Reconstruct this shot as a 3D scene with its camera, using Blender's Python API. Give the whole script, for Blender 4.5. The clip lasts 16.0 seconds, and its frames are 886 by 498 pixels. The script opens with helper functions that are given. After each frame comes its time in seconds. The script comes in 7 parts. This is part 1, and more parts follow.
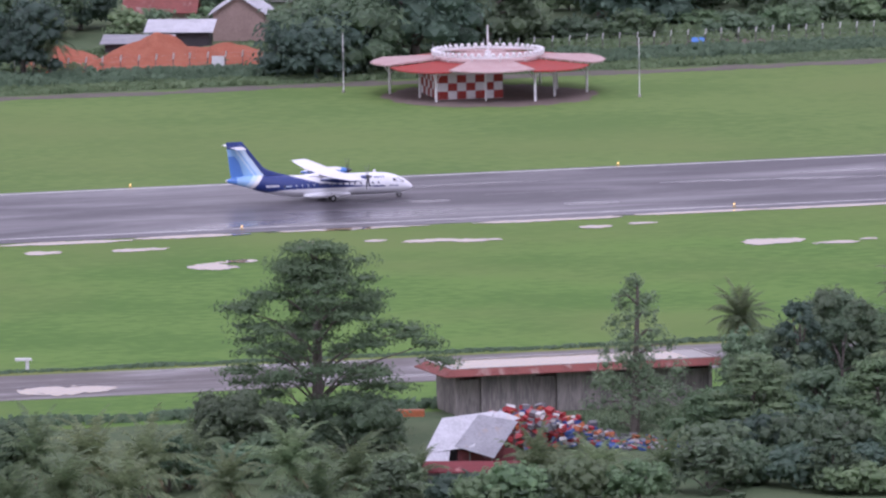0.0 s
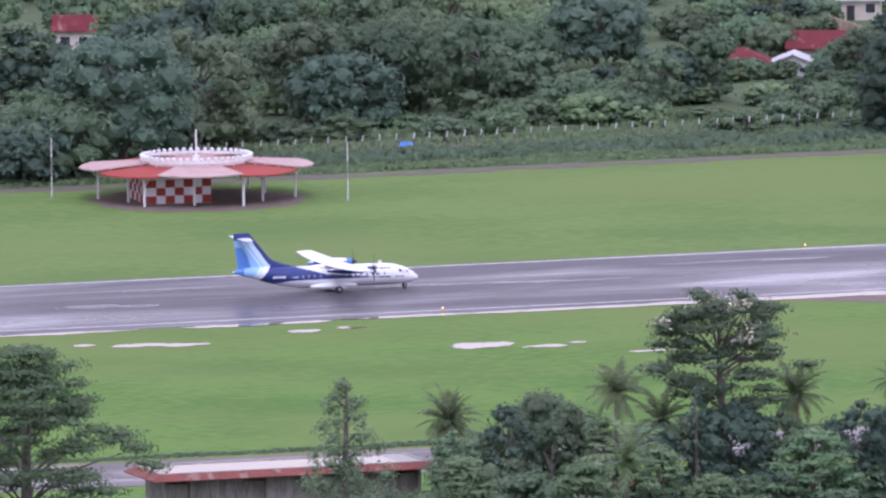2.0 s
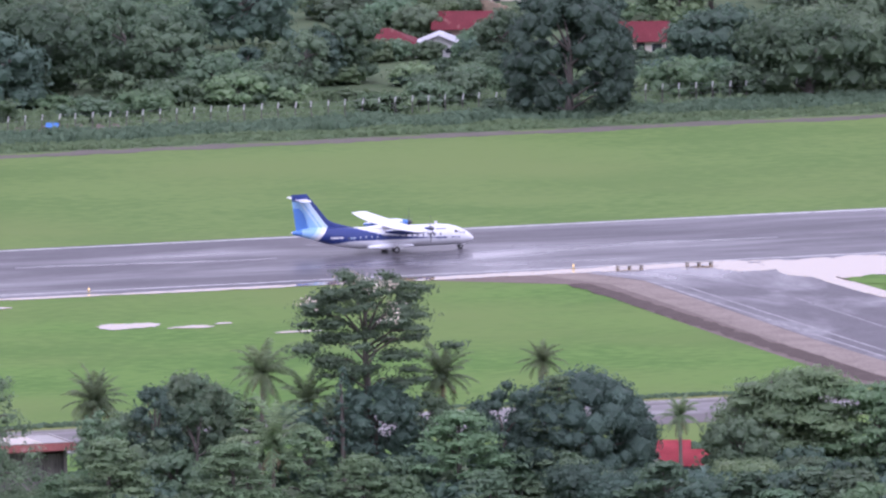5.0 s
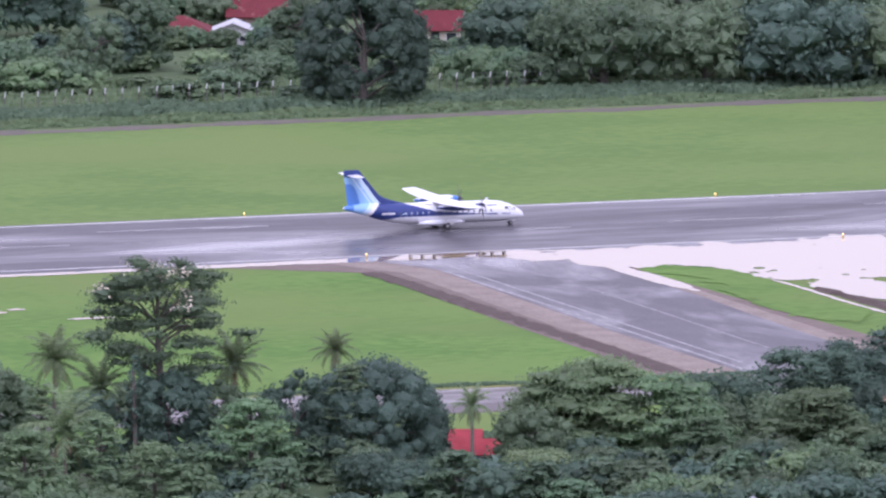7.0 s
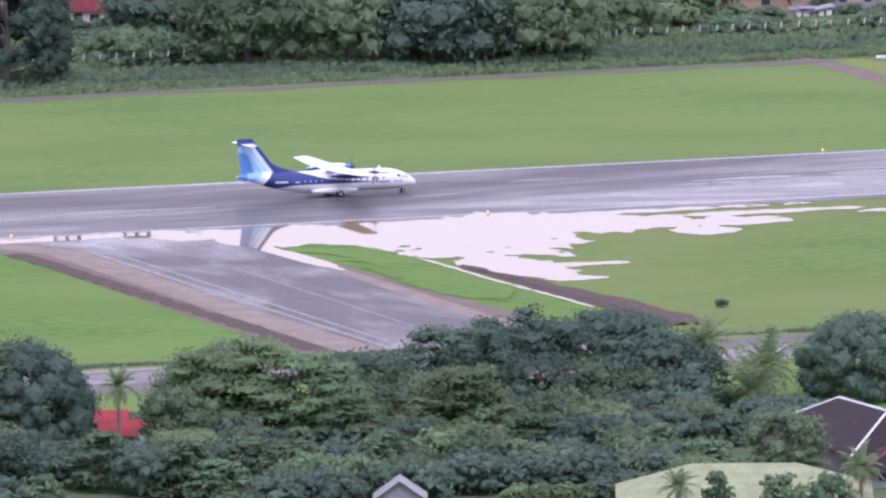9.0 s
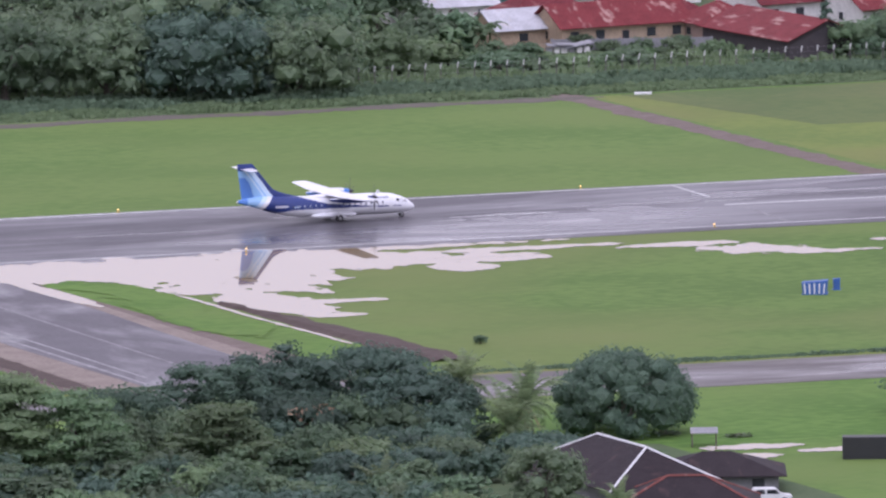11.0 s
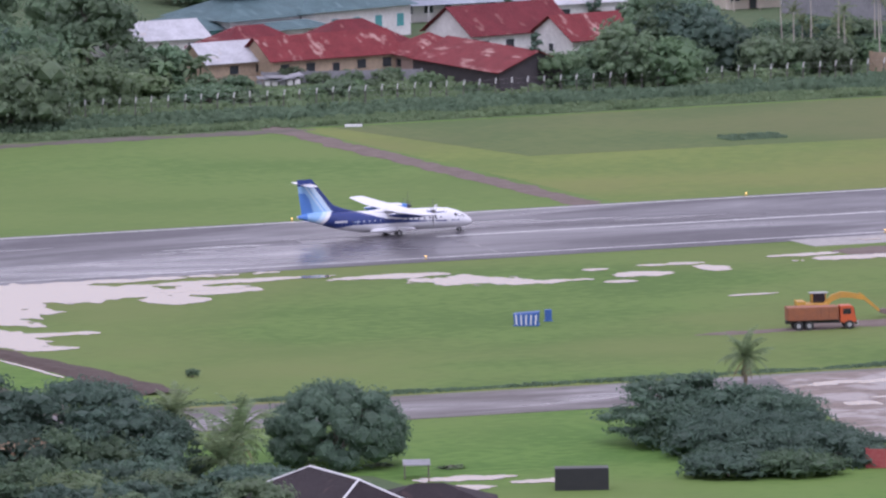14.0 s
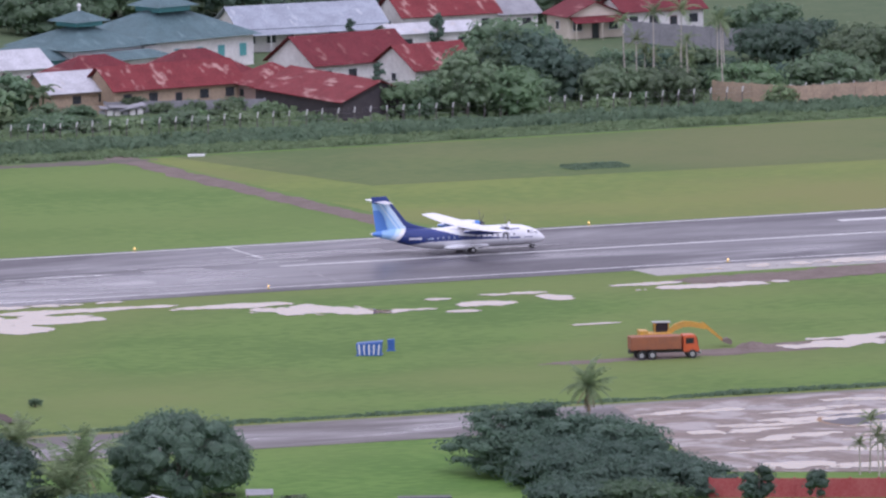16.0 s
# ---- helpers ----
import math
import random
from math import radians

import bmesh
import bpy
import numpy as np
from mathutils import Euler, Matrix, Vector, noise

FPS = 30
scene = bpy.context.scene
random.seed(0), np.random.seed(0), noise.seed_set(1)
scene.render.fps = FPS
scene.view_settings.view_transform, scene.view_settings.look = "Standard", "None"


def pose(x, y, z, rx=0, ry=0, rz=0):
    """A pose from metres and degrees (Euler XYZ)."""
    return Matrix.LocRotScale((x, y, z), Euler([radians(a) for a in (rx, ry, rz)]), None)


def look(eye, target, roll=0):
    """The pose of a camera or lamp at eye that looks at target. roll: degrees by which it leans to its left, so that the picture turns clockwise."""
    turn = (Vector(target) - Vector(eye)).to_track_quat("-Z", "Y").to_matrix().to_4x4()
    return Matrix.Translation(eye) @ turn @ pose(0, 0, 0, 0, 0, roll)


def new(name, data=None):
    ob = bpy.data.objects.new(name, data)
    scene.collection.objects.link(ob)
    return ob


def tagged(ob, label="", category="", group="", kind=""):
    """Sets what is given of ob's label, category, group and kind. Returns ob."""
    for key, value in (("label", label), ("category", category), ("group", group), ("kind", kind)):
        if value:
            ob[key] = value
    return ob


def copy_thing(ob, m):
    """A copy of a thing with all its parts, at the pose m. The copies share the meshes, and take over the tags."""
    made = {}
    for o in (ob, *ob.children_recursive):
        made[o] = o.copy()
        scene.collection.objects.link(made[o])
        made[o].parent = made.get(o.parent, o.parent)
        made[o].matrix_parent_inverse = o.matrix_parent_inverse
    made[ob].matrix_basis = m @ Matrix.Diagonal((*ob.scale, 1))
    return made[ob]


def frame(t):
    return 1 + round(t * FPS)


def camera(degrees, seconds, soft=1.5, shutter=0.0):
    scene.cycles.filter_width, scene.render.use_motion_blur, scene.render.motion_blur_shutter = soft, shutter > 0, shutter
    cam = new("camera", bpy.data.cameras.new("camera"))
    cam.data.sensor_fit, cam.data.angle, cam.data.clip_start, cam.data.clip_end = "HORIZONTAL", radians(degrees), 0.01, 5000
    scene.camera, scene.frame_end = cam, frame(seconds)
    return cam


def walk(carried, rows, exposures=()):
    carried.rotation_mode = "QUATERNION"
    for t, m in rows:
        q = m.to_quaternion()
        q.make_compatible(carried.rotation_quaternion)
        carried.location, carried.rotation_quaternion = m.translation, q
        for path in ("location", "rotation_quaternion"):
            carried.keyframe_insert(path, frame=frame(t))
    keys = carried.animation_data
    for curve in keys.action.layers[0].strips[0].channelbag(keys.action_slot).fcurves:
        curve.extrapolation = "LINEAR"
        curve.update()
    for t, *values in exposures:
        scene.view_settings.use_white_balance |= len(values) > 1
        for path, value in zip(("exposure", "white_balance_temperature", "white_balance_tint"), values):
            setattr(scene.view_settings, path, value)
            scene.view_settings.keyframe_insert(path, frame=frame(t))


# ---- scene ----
SOFT = 2.4
# the camera: a long lens, hand-held on a hillside far from the runway
EYE = (-652.09, -2230.13, 252.50)
cam = camera(2.5426, 16.0, soft=SOFT)
walk(cam, [
    (0.0, look(EYE, (47.06, 50.55, -11.47), -0.72)),
    (0.5, look(EYE, (52.46, 49.07, -9.91), -0.73)),
    (1.0, look(EYE, (64.04, 46.06, -4.61), -0.47)),
    (1.5, look(EYE, (77.57, 42.76, 4.30), -0.67)),
    (2.0, look(EYE, (81.01, 41.24, 0.57), -0.75)),
    (2.5, look(EYE, (86.93, 39.20, -0.49), -0.78)),
    (3.0, look(EYE, (92.19, 37.29, -2.16), -0.78)),
    (3.5, look(EYE, (102.80, 33.93, -0.84), -0.71)),
    (4.0, look(EYE, (109.01, 31.67, -2.42), -0.76)),
    (4.5, look(EYE, (116.99, 28.93, -2.76), -0.71)),
    (4.7, look(EYE, (119.00, 28.28, -2.48), -0.69)),
    (6.8, look(EYE, (133.49, 23.12, -3.87), -0.69)),
    (7.0, look(EYE, (144.70, 19.18, -3.83), -0.26)),
    (7.5, look(EYE, (158.29, 14.37, -3.47), -0.59)),
    (8.0, look(EYE, (163.24, 12.64, -2.93), -0.69)),
    (8.5, look(EYE, (171.22, 9.56, -4.33), -0.61)),
    (9.0, look(EYE, (184.68, 4.30, -6.60), -0.63)),
    (9.5, look(EYE, (192.13, 1.58, -5.82), -0.62)),
    (10.0, look(EYE, (202.95, -2.39, -4.53), -0.69)),
    (10.2, look(EYE, (205.67, -3.40, -4.21), -0.63)),
    (12.3, look(EYE, (222.92, -9.61, 0.21), -0.86)),
    (12.5, look(EYE, (223.46, -9.82, 0.27), -0.91)),
    (13.0, look(EYE, (228.22, -11.68, 0.52), -0.85)),
    (13.5, look(EYE, (238.45, -15.82, -0.02), -0.83)),
    (14.0, look(EYE, (244.45, -18.14, 0.94), -0.84)),
    (14.5, look(EYE, (255.36, -22.35, 3.06), -0.76)),
    (15.0, look(EYE, (257.12, -22.97, 3.99), -0.93)),
    (15.5, look(EYE, (259.32, -23.88, 3.92), -0.84)),
    (16.0, look(EYE, (262.11, -25.00, 4.21), -0.84)),
], exposures=[(0.0, 0.17, 5270, 34), (1.5, 0.34, 5200, 34), (4.5, 0.46, 5120, 36), (7.0, 0.48, 5170, 34), (9.0, 0.5, 5220, 33), (9.5, 0.34, 5270, 31), (10.0, 0.2, 5330, 30), (12.3, 0.15, 5310, 30), (16.0, 0.13, 5260, 29)])

# ---- light: a bright, even overcast sky ----
SUN_EL, SUN_ROT = radians(52), radians(195)
world = bpy.data.worlds.new("sky")
scene.world = world
world.use_nodes = True
wn = world.node_tree
sky = wn.nodes.new("ShaderNodeTexSky")
sky.sky_type, sky.sun_disc = "NISHITA", False
sky.sun_elevation, sky.sun_rotation = SUN_EL, SUN_ROT
sky.air_density, sky.dust_density, sky.ozone_density = 1.2, 6.0, 1.0
soften = wn.nodes.new("ShaderNodeHueSaturation")
soften.inputs["Saturation"].default_value = 0.25
wn.links.new(sky.outputs[0], soften.inputs["Color"])
cloud = wn.nodes.new("ShaderNodeMix")  # even cloud cover over the clear sky
cloud.data_type = "RGBA"
cloud.inputs["Factor"].default_value = 0.85
cloud.inputs["B"].default_value = (7.1, 6.45, 5.75, 1)
wn.links.new(soften.outputs[0], cloud.inputs["A"])
wn.links.new(cloud.outputs["Result"], wn.nodes["Background"].inputs["Color"])
wn.nodes["Background"].inputs["Strength"].default_value = 0.15
sun = new("sun", bpy.data.lights.new("sun", "SUN"))
sun.data.energy, sun.data.angle, sun.data.color = 0.8, radians(20), (1.0, 0.96, 0.9)
sun.matrix_world = look((0, 0, 300), Vector((0, 0, 300)) - Vector((math.sin(SUN_ROT) * math.cos(SUN_EL), math.cos(SUN_ROT) * math.cos(SUN_EL), math.sin(SUN_EL))))


# ---- materials ----
def mat(name, base, other=None, scale=1.0, rough=0.8, metal=0.0, bump=0.0, fine=8.0, island=0.0, objrand=0.0, amount=0.6, spec=0.5, coord="Object", stretch=(1, 1, 1)):
    """Two-scale mottled surface between two base colours, with optional bump and variation per leaf or per object."""
    m = bpy.data.materials.new(name)
    m.use_nodes = True
    nt = m.node_tree
    n, l = nt.nodes, nt.links
    p = n["Principled BSDF"]
    p.inputs["Roughness"].default_value = rough
    p.inputs["Metallic"].default_value = metal
    p.inputs["Specular IOR Level"].default_value = spec
    other = other or tuple(c * 0.7 for c in base)
    tc = n.new("ShaderNodeTexCoord")
    mp = n.new("ShaderNodeMapping")
    mp.inputs["Scale"].default_value = stretch
    l.new(tc.outputs[coord], mp.inputs["Vector"])
    a = n.new("ShaderNodeTexNoise")
    a.inputs["Scale"].default_value = scale
    a.inputs["Detail"].default_value = 5
    b = n.new("ShaderNodeTexNoise")
    b.inputs["Scale"].default_value = scale * fine
    b.inputs["Detail"].default_value = 3
    l.new(mp.outputs[0], a.inputs["Vector"])
    l.new(mp.outputs[0], b.inputs["Vector"])
    add = n.new("ShaderNodeMath")
    add.operation = "ADD"
    l.new(a.outputs[0], add.inputs[0])
    l.new(b.outputs[0], add.inputs[1])
    rng = n.new("ShaderNodeMapRange")
    rng.inputs["From Min"].default_value = 1.0 - 0.45 * amount
    rng.inputs["From Max"].default_value = 1.0 + 0.45 * amount
    l.new(add.outputs[0], rng.inputs["Value"])
    mix = n.new("ShaderNodeMix")
    mix.data_type = "RGBA"
    mix.inputs["A"].default_value = (*base, 1)
    mix.inputs["B"].default_value = (*other, 1)
    l.new(rng.outputs[0], mix.inputs["Factor"])
    last = mix.outputs["Result"]
    if island or objrand:
        src = n.new("ShaderNodeNewGeometry").outputs["Random Per Island"] if island else n.new("ShaderNodeObjectInfo").outputs["Random"]
        k = island or objrand
        r2 = n.new("ShaderNodeMapRange")
        r2.inputs["To Min"].default_value, r2.inputs["To Max"].default_value = 1 - k, 1 + k
        l.new(src, r2.inputs["Value"])
        hs = n.new("ShaderNodeHueSaturation")
        l.new(r2.outputs[0], hs.inputs["Value"])
        l.new(last, hs.inputs["Color"])
        if island and objrand:
            oi = n.new("ShaderNodeObjectInfo")
            r3 = n.new("ShaderNodeMapRange")
            r3.inputs["To Min"].default_value, r3.inputs["To Max"].default_value = 0.5 - objrand * 0.08, 0.5 + objrand * 0.08
            l.new(oi.outputs["Random"], r3.inputs["Value"])
            l.new(r3.outputs[0], hs.inputs["Hue"])
            r4 = n.new("ShaderNodeMapRange")
            r4.inputs["To Min"].default_value, r4.inputs["To Max"].default_value = 0.78, 1.4
            wn2 = n.new("ShaderNodeTexWhiteNoise")
            wn2.noise_dimensions = "1D"
            l.new(oi.outputs["Random"], wn2.inputs["W"])
            l.new(wn2.outputs["Value"], r4.inputs["Value"])
            ml = n.new("ShaderNodeMath")
            ml.operation = "MULTIPLY"
            l.new(r2.outputs[0], ml.inputs[0])
            l.new(r4.outputs[0], ml.inputs[1])
            l.new(ml.outputs[0], hs.inputs["Value"])
        last = hs.outputs[0]
    l.new(last, p.inputs["Base Color"])
    if bump:
        bp = n.new("ShaderNodeBump")
        bp.inputs["Strength"].default_value = bump
        bp.inputs["Distance"].default_value = 0.05
        l.new(b.outputs[0], bp.inputs["Height"])
        l.new(bp.outputs[0], p.inputs["Normal"])
    return m


def leafy(m, share=0.5):
    """Let light through thin leaves."""
    n, l = m.node_tree.nodes, m.node_tree.links
    p, out = n["Principled BSDF"], n["Material Output"]
    tr = n.new("ShaderNodeBsdfTranslucent")
    l.new(p.inputs["Base Color"].links[0].from_socket, tr.inputs["Color"])
    mx = n.new("ShaderNodeMixShader")
    mx.inputs[0].default_value = share
    l.new(p.outputs[0], mx.inputs[1])
    l.new(tr.outputs[0], mx.inputs[2])
    l.new(mx.outputs[0], out.inputs["Surface"])
    return m


def wet_mat(name, dry, dark, scale=0.05, lo=0.08, hi=0.5, stretch=(1, 1, 1), cut=(0.42, 0.62)):
    """Tarmac with wet, glossy patches: the colour darkens and the gloss rises where water lies."""
    m = mat(name, dry, dark, scale * 6, 0.6, bump=0.0, stretch=stretch, amount=0.5, spec=0.38)
    n, l = m.node_tree.nodes, m.node_tree.links
    p = n["Principled BSDF"]
    tc = n.new("ShaderNodeTexCoord")
    mp = n.new("ShaderNodeMapping")
    mp.inputs["Scale"].default_value = stretch
    l.new(tc.outputs["Object"], mp.inputs["Vector"])
    w = n.new("ShaderNodeTexNoise")
    w.inputs["Scale"].default_value, w.inputs["Detail"].default_value, w.inputs["Roughness"].default_value = scale, 6, 0.6
    w.inputs["Distortion"].default_value = 0.6
    l.new(mp.outputs[0], w.inputs["Vector"])
    r = n.new("ShaderNodeMapRange")
    r.inputs["From Min"].default_value, r.inputs["From Max"].default_value = cut
    r.inputs["To Min"].default_value, r.inputs["To Max"].default_value = hi, lo
    l.new(w.outputs[0], r.inputs["Value"])
    l.new(r.outputs[0], p.inputs["Roughness"])
    return m


def water_mat(name="standing_water", tint=(0.30, 0.225, 0.115)):
    m = bpy.data.materials.new(name)
    m.use_nodes = True
    n, l = m.node_tree.nodes, m.node_tree.links
    p = n["Principled BSDF"]
    p.inputs["Base Color"].default_value = (*tint, 1)
    p.inputs["Roughness"].default_value = 0.02
    p.inputs["IOR"].default_value = 1.333
    p.inputs["Specular IOR Level"].default_value = 0.5
    tc = n.new("ShaderNodeTexCoord")
    w = n.new("ShaderNodeTexNoise")
    w.inputs["Scale"].default_value = 1.5
    l.new(tc.outputs["Object"], w.inputs["Vector"])
    b = n.new("ShaderNodeBump")
    b.inputs["Strength"].default_value, b.inputs["Distance"].default_value = 0.05, 0.01
    l.new(w.outputs[0], b.inputs["Height"])
    l.new(b.outputs[0], p.inputs["Normal"])
    return m


def grass_mat(name, a, b, c, scale=0.03):
    """Mown grass: broad dry and lush patches under a fine blade grain."""
    m = mat(name, a, b, scale * 1.6, 0.9, fine=14, amount=0.27, spec=0.12, stretch=(0.7, 1.0, 1))
    n, l = m.node_tree.nodes, m.node_tree.links
    p = n["Principled BSDF"]
    old = p.inputs["Base Color"].links[0].from_socket
    tc = n.new("ShaderNodeTexCoord")
    w = n.new("ShaderNodeTexNoise")
    w.inputs["Scale"].default_value, w.inputs["Detail"].default_value = scale * 0.5, 4
    l.new(tc.outputs["Object"], w.inputs["Vector"])
    r = n.new("ShaderNodeMapRange")
    r.inputs["From Min"].default_value, r.inputs["From Max"].default_value = 0.45, 0.65
    l.new(w.outputs[0], r.inputs["Value"])
    mx = n.new("ShaderNodeMix")
    mx.data_type = "RGBA"
    mx.inputs["B"].default_value = (*c, 1)
    l.new(r.outputs[0], mx.inputs["Factor"])
    l.new(old, mx.inputs["A"])
    l.new(mx.outputs["Result"], p.inputs["Base Color"])
    return m


GRASS = grass_mat("grass", (0.088, 0.170, 0.035), (0.128, 0.220, 0.048), (0.142, 0.203, 0.055))
GRASS_FAR = grass_mat("far_grass", (0.108, 0.178, 0.046), (0.142, 0.212, 0.058), (0.148, 0.206, 0.06))
GRASS_OLIVE = grass_mat("olive_grass", (0.098, 0.163, 0.041), (0.134, 0.206, 0.053), (0.156, 0.196, 0.062))
GRASS_PALE = grass_mat("pale_grass", (0.178, 0.222, 0.06), (0.14, 0.195, 0.053), (0.19, 0.20, 0.07))
GRASS_DULL = grass_mat("dull_grass", (0.128, 0.163, 0.06), (0.10, 0.142, 0.052), (0.15, 0.162, 0.07))
SCRUB = mat("scrub_ground", (0.08, 0.12, 0.06), (0.115, 0.145, 0.075), 0.15, 0.95, spec=0.1)
ASPHALT = wet_mat("wet_runway_asphalt", (0.094, 0.087, 0.095), (0.056, 0.052, 0.060), 0.045, 0.15, 0.55, (0.3, 1.2, 1), (0.42, 0.68))
TAXI = wet_mat("wet_taxiway_asphalt", (0.135, 0.118, 0.11), (0.095, 0.083, 0.08), 0.07, 0.26, 0.65, (0.4, 1.4, 1))
LINK = wet_mat("damp_link_asphalt", (0.115, 0.106, 0.116), (0.08, 0.074, 0.082), 0.06, 0.2, 0.6, (0.8, 0.4, 1), (0.46, 0.66))
APRON = wet_mat("wet_apron_concrete", (0.25, 0.20, 0.165), (0.15, 0.12, 0.10), 0.2, 0.28, 0.7, (0.6, 0.5, 1), (0.46, 0.58))
PAINT_LINE = mat("worn_white_line", (0.75, 0.75, 0.72), (0.45, 0.45, 0.44), 0.6, 0.5)
PAINT_WORN = mat("faded_line_paint", (0.30, 0.29, 0.29), (0.13, 0.125, 0.125), 0.8, 0.6, amount=0.3)
TRACK = mat("worn_earth_track", (0.125, 0.115, 0.098), (0.16, 0.145, 0.12), 0.3, 0.95, spec=0.1)
PAINT_MID = mat("weathered_line_paint", (0.36, 0.35, 0.345), (0.18, 0.172, 0.172), 0.5, 0.6, amount=0.3)
EARTH = mat("brown_earth", (0.135, 0.106, 0.09), (0.205, 0.165, 0.142), 0.4, 0.9, spec=0.2)
DARK_EARTH = mat("dark_dug_earth", (0.075, 0.056, 0.048), (0.115, 0.09, 0.078), 0.6, 0.9, spec=0.15)
SHOULDER = mat("stained_concrete_shoulder", (0.29, 0.245, 0.205), (0.19, 0.155, 0.132), 0.25, 0.85, spec=0.2)
CLAY = mat("orange_clay", (0.29, 0.095, 0.055), (0.36, 0.14, 0.082), 0.5, 0.9, bump=0.4, spec=0.15)
GRAVEL = mat("grey_track", (0.17, 0.15, 0.145), (0.11, 0.1, 0.095), 0.4, 0.9)
WATER = water_mat()
WET_FILM = mat("thin_water_film", (0.085, 0.08, 0.085), (0.07, 0.066, 0.072), 0.5, 0.27, spec=0.5)
CONCRETE = mat("grey_concrete", (0.42, 0.40, 0.37), (0.28, 0.27, 0.25), 0.8, 0.8)
WHITE = mat("white_paint", (0.74, 0.74, 0.73), (0.64, 0.64, 0.63), 0.6, 0.4)
DARK = mat("dark_rubber", (0.03, 0.03, 0.032), (0.02, 0.02, 0.02), 3, 0.6)
STEEL = mat("galvanised_steel", (0.5, 0.5, 0.5), (0.36, 0.36, 0.36), 2, 0.45, 0.6)
BARK = mat("bark", (0.17, 0.15, 0.125), (0.11, 0.095, 0.08), 2, 0.9, bump=0.4)
PALM_BARK = mat("palm_bark", (0.26, 0.22, 0.18), (0.17, 0.145, 0.12), 1.5, 0.9, stretch=(1, 1, 4))
ARECA_BARK = mat("pale_palm_stem", (0.46, 0.43, 0.37), (0.34, 0.31, 0.26), 1.5, 0.8, stretch=(1, 1, 4))
# leaf base colours are lifted and blue-greyed to take in the distance haze
LEAF = leafy(mat("broad_leaf", (0.135, 0.20, 0.118), (0.17, 0.235, 0.132), 0.25, 0.55, island=0.2, objrand=0.25, spec=0.4))
LEAF_DARK = leafy(mat("dark_leaf", (0.098, 0.155, 0.112), (0.12, 0.178, 0.124), 0.25, 0.55, island=0.2, objrand=0.2, spec=0.4))
LEAF_LIGHT = leafy(mat("light_leaf", (0.165, 0.245, 0.128), (0.20, 0.272, 0.138), 0.3, 0.55, island=0.18, objrand=0.25, spec=0.4))
PALM_LEAF = leafy(mat("palm_leaf", (0.16, 0.222, 0.112), (0.20, 0.245, 0.122), 0.4, 0.55, island=0.25, objrand=0.2, spec=0.4))
DRY_LEAF = mat("dry_leaf", (0.21, 0.165, 0.095), (0.26, 0.195, 0.11), 0.5, 0.8, island=0.3)
BLOSSOM = mat("pale_blossom", (0.6, 0.58, 0.48), (0.5, 0.42, 0.3), 0.5, 0.8, island=0.2)


def strip(name, x0, x1, y0, y1, z, material, label, category, thick=0.0, steps=1):
    """A level slab of ground surface, its sides going down to thick below its top."""
    bm = bmesh.new()
    if thick:
        box(bm, x0, x1, y0, y1, z - thick, z)
    else:
        bm.faces.new([bm.verts.new(p) for p in ((x0, y0, z), (x1, y0, z), (x1, y1, z), (x0, y1, z))])
    return tagged(obj(name, bm, material), label, category, kind="structure")


def box(bm, x0, x1, y0, y1, z0, z1):
    v = [bm.verts.new((x, y, z)) for z in (z0, z1) for x, y in ((x0, y0), (x1, y0), (x1, y1), (x0, y1))]
    for f in ((3, 2, 1, 0), (4, 5, 6, 7), (0, 1, 5, 4), (1, 2, 6, 5), (2, 3, 7, 6), (3, 0, 4, 7)):
        bm.faces.new([v[i] for i in f])
    return v


def tube(bm, a, b, ra, rb, n=8, caps=True):
    """A tapered round bar from a to b."""
    a, b = Vector(a), Vector(b)
    q = (b - a).to_track_quat("Z", "Y")
    rings = []
    for p, r in ((a, ra), (b, rb)):
        rings.append([bm.verts.new(p + q @ Vector((r * math.cos(2 * math.pi * i / n), r * math.sin(2 * math.pi * i / n), 0))) for i in range(n)])
    for i in range(n):
        bm.faces.new((rings[0][i], rings[0][(i + 1) % n], rings[1][(i + 1) % n], rings[1][i]))
    if caps:
        bm.faces.new(rings[0][::-1])
        bm.faces.new(rings[1])


def ngon(bm, pts):
    return bm.faces.new([bm.verts.new(p) for p in pts])


def obj(name, bm, material=None, smooth=False):
    me = bpy.data.meshes.new(name)
    bm.to_mesh(me)
    bm.free()
    for m in (material if isinstance(material, (list, tuple)) else [material] if material else []):
        me.materials.append(m)
    if smooth:
        for p in me.polygons:
            p.use_smooth = True
    return new(name, me)


def part(name, bm, material, parent, label="", smooth=False):
    ob = obj(name, bm, material, smooth)
    ob.parent = parent
    if label:
        tagged(ob, label)
    return ob


def thing(name, label, category, m=None, group=""):
    e = new(name)
    e.empty_display_size = 0.2
    if m is not None:
        e.matrix_world = m
    return tagged(e, label, category, group)


def mesh_from(name, verts, faces, material, smooth=False):
    me = bpy.data.meshes.new(name)
    me.from_pydata(verts, [], faces)
    for m in (material if isinstance(material, (list, tuple)) else [material]):
        me.materials.append(m)
    me.update()
    if smooth:
        me.polygons.foreach_set("use_smooth", [True] * len(me.polygons))
    return me


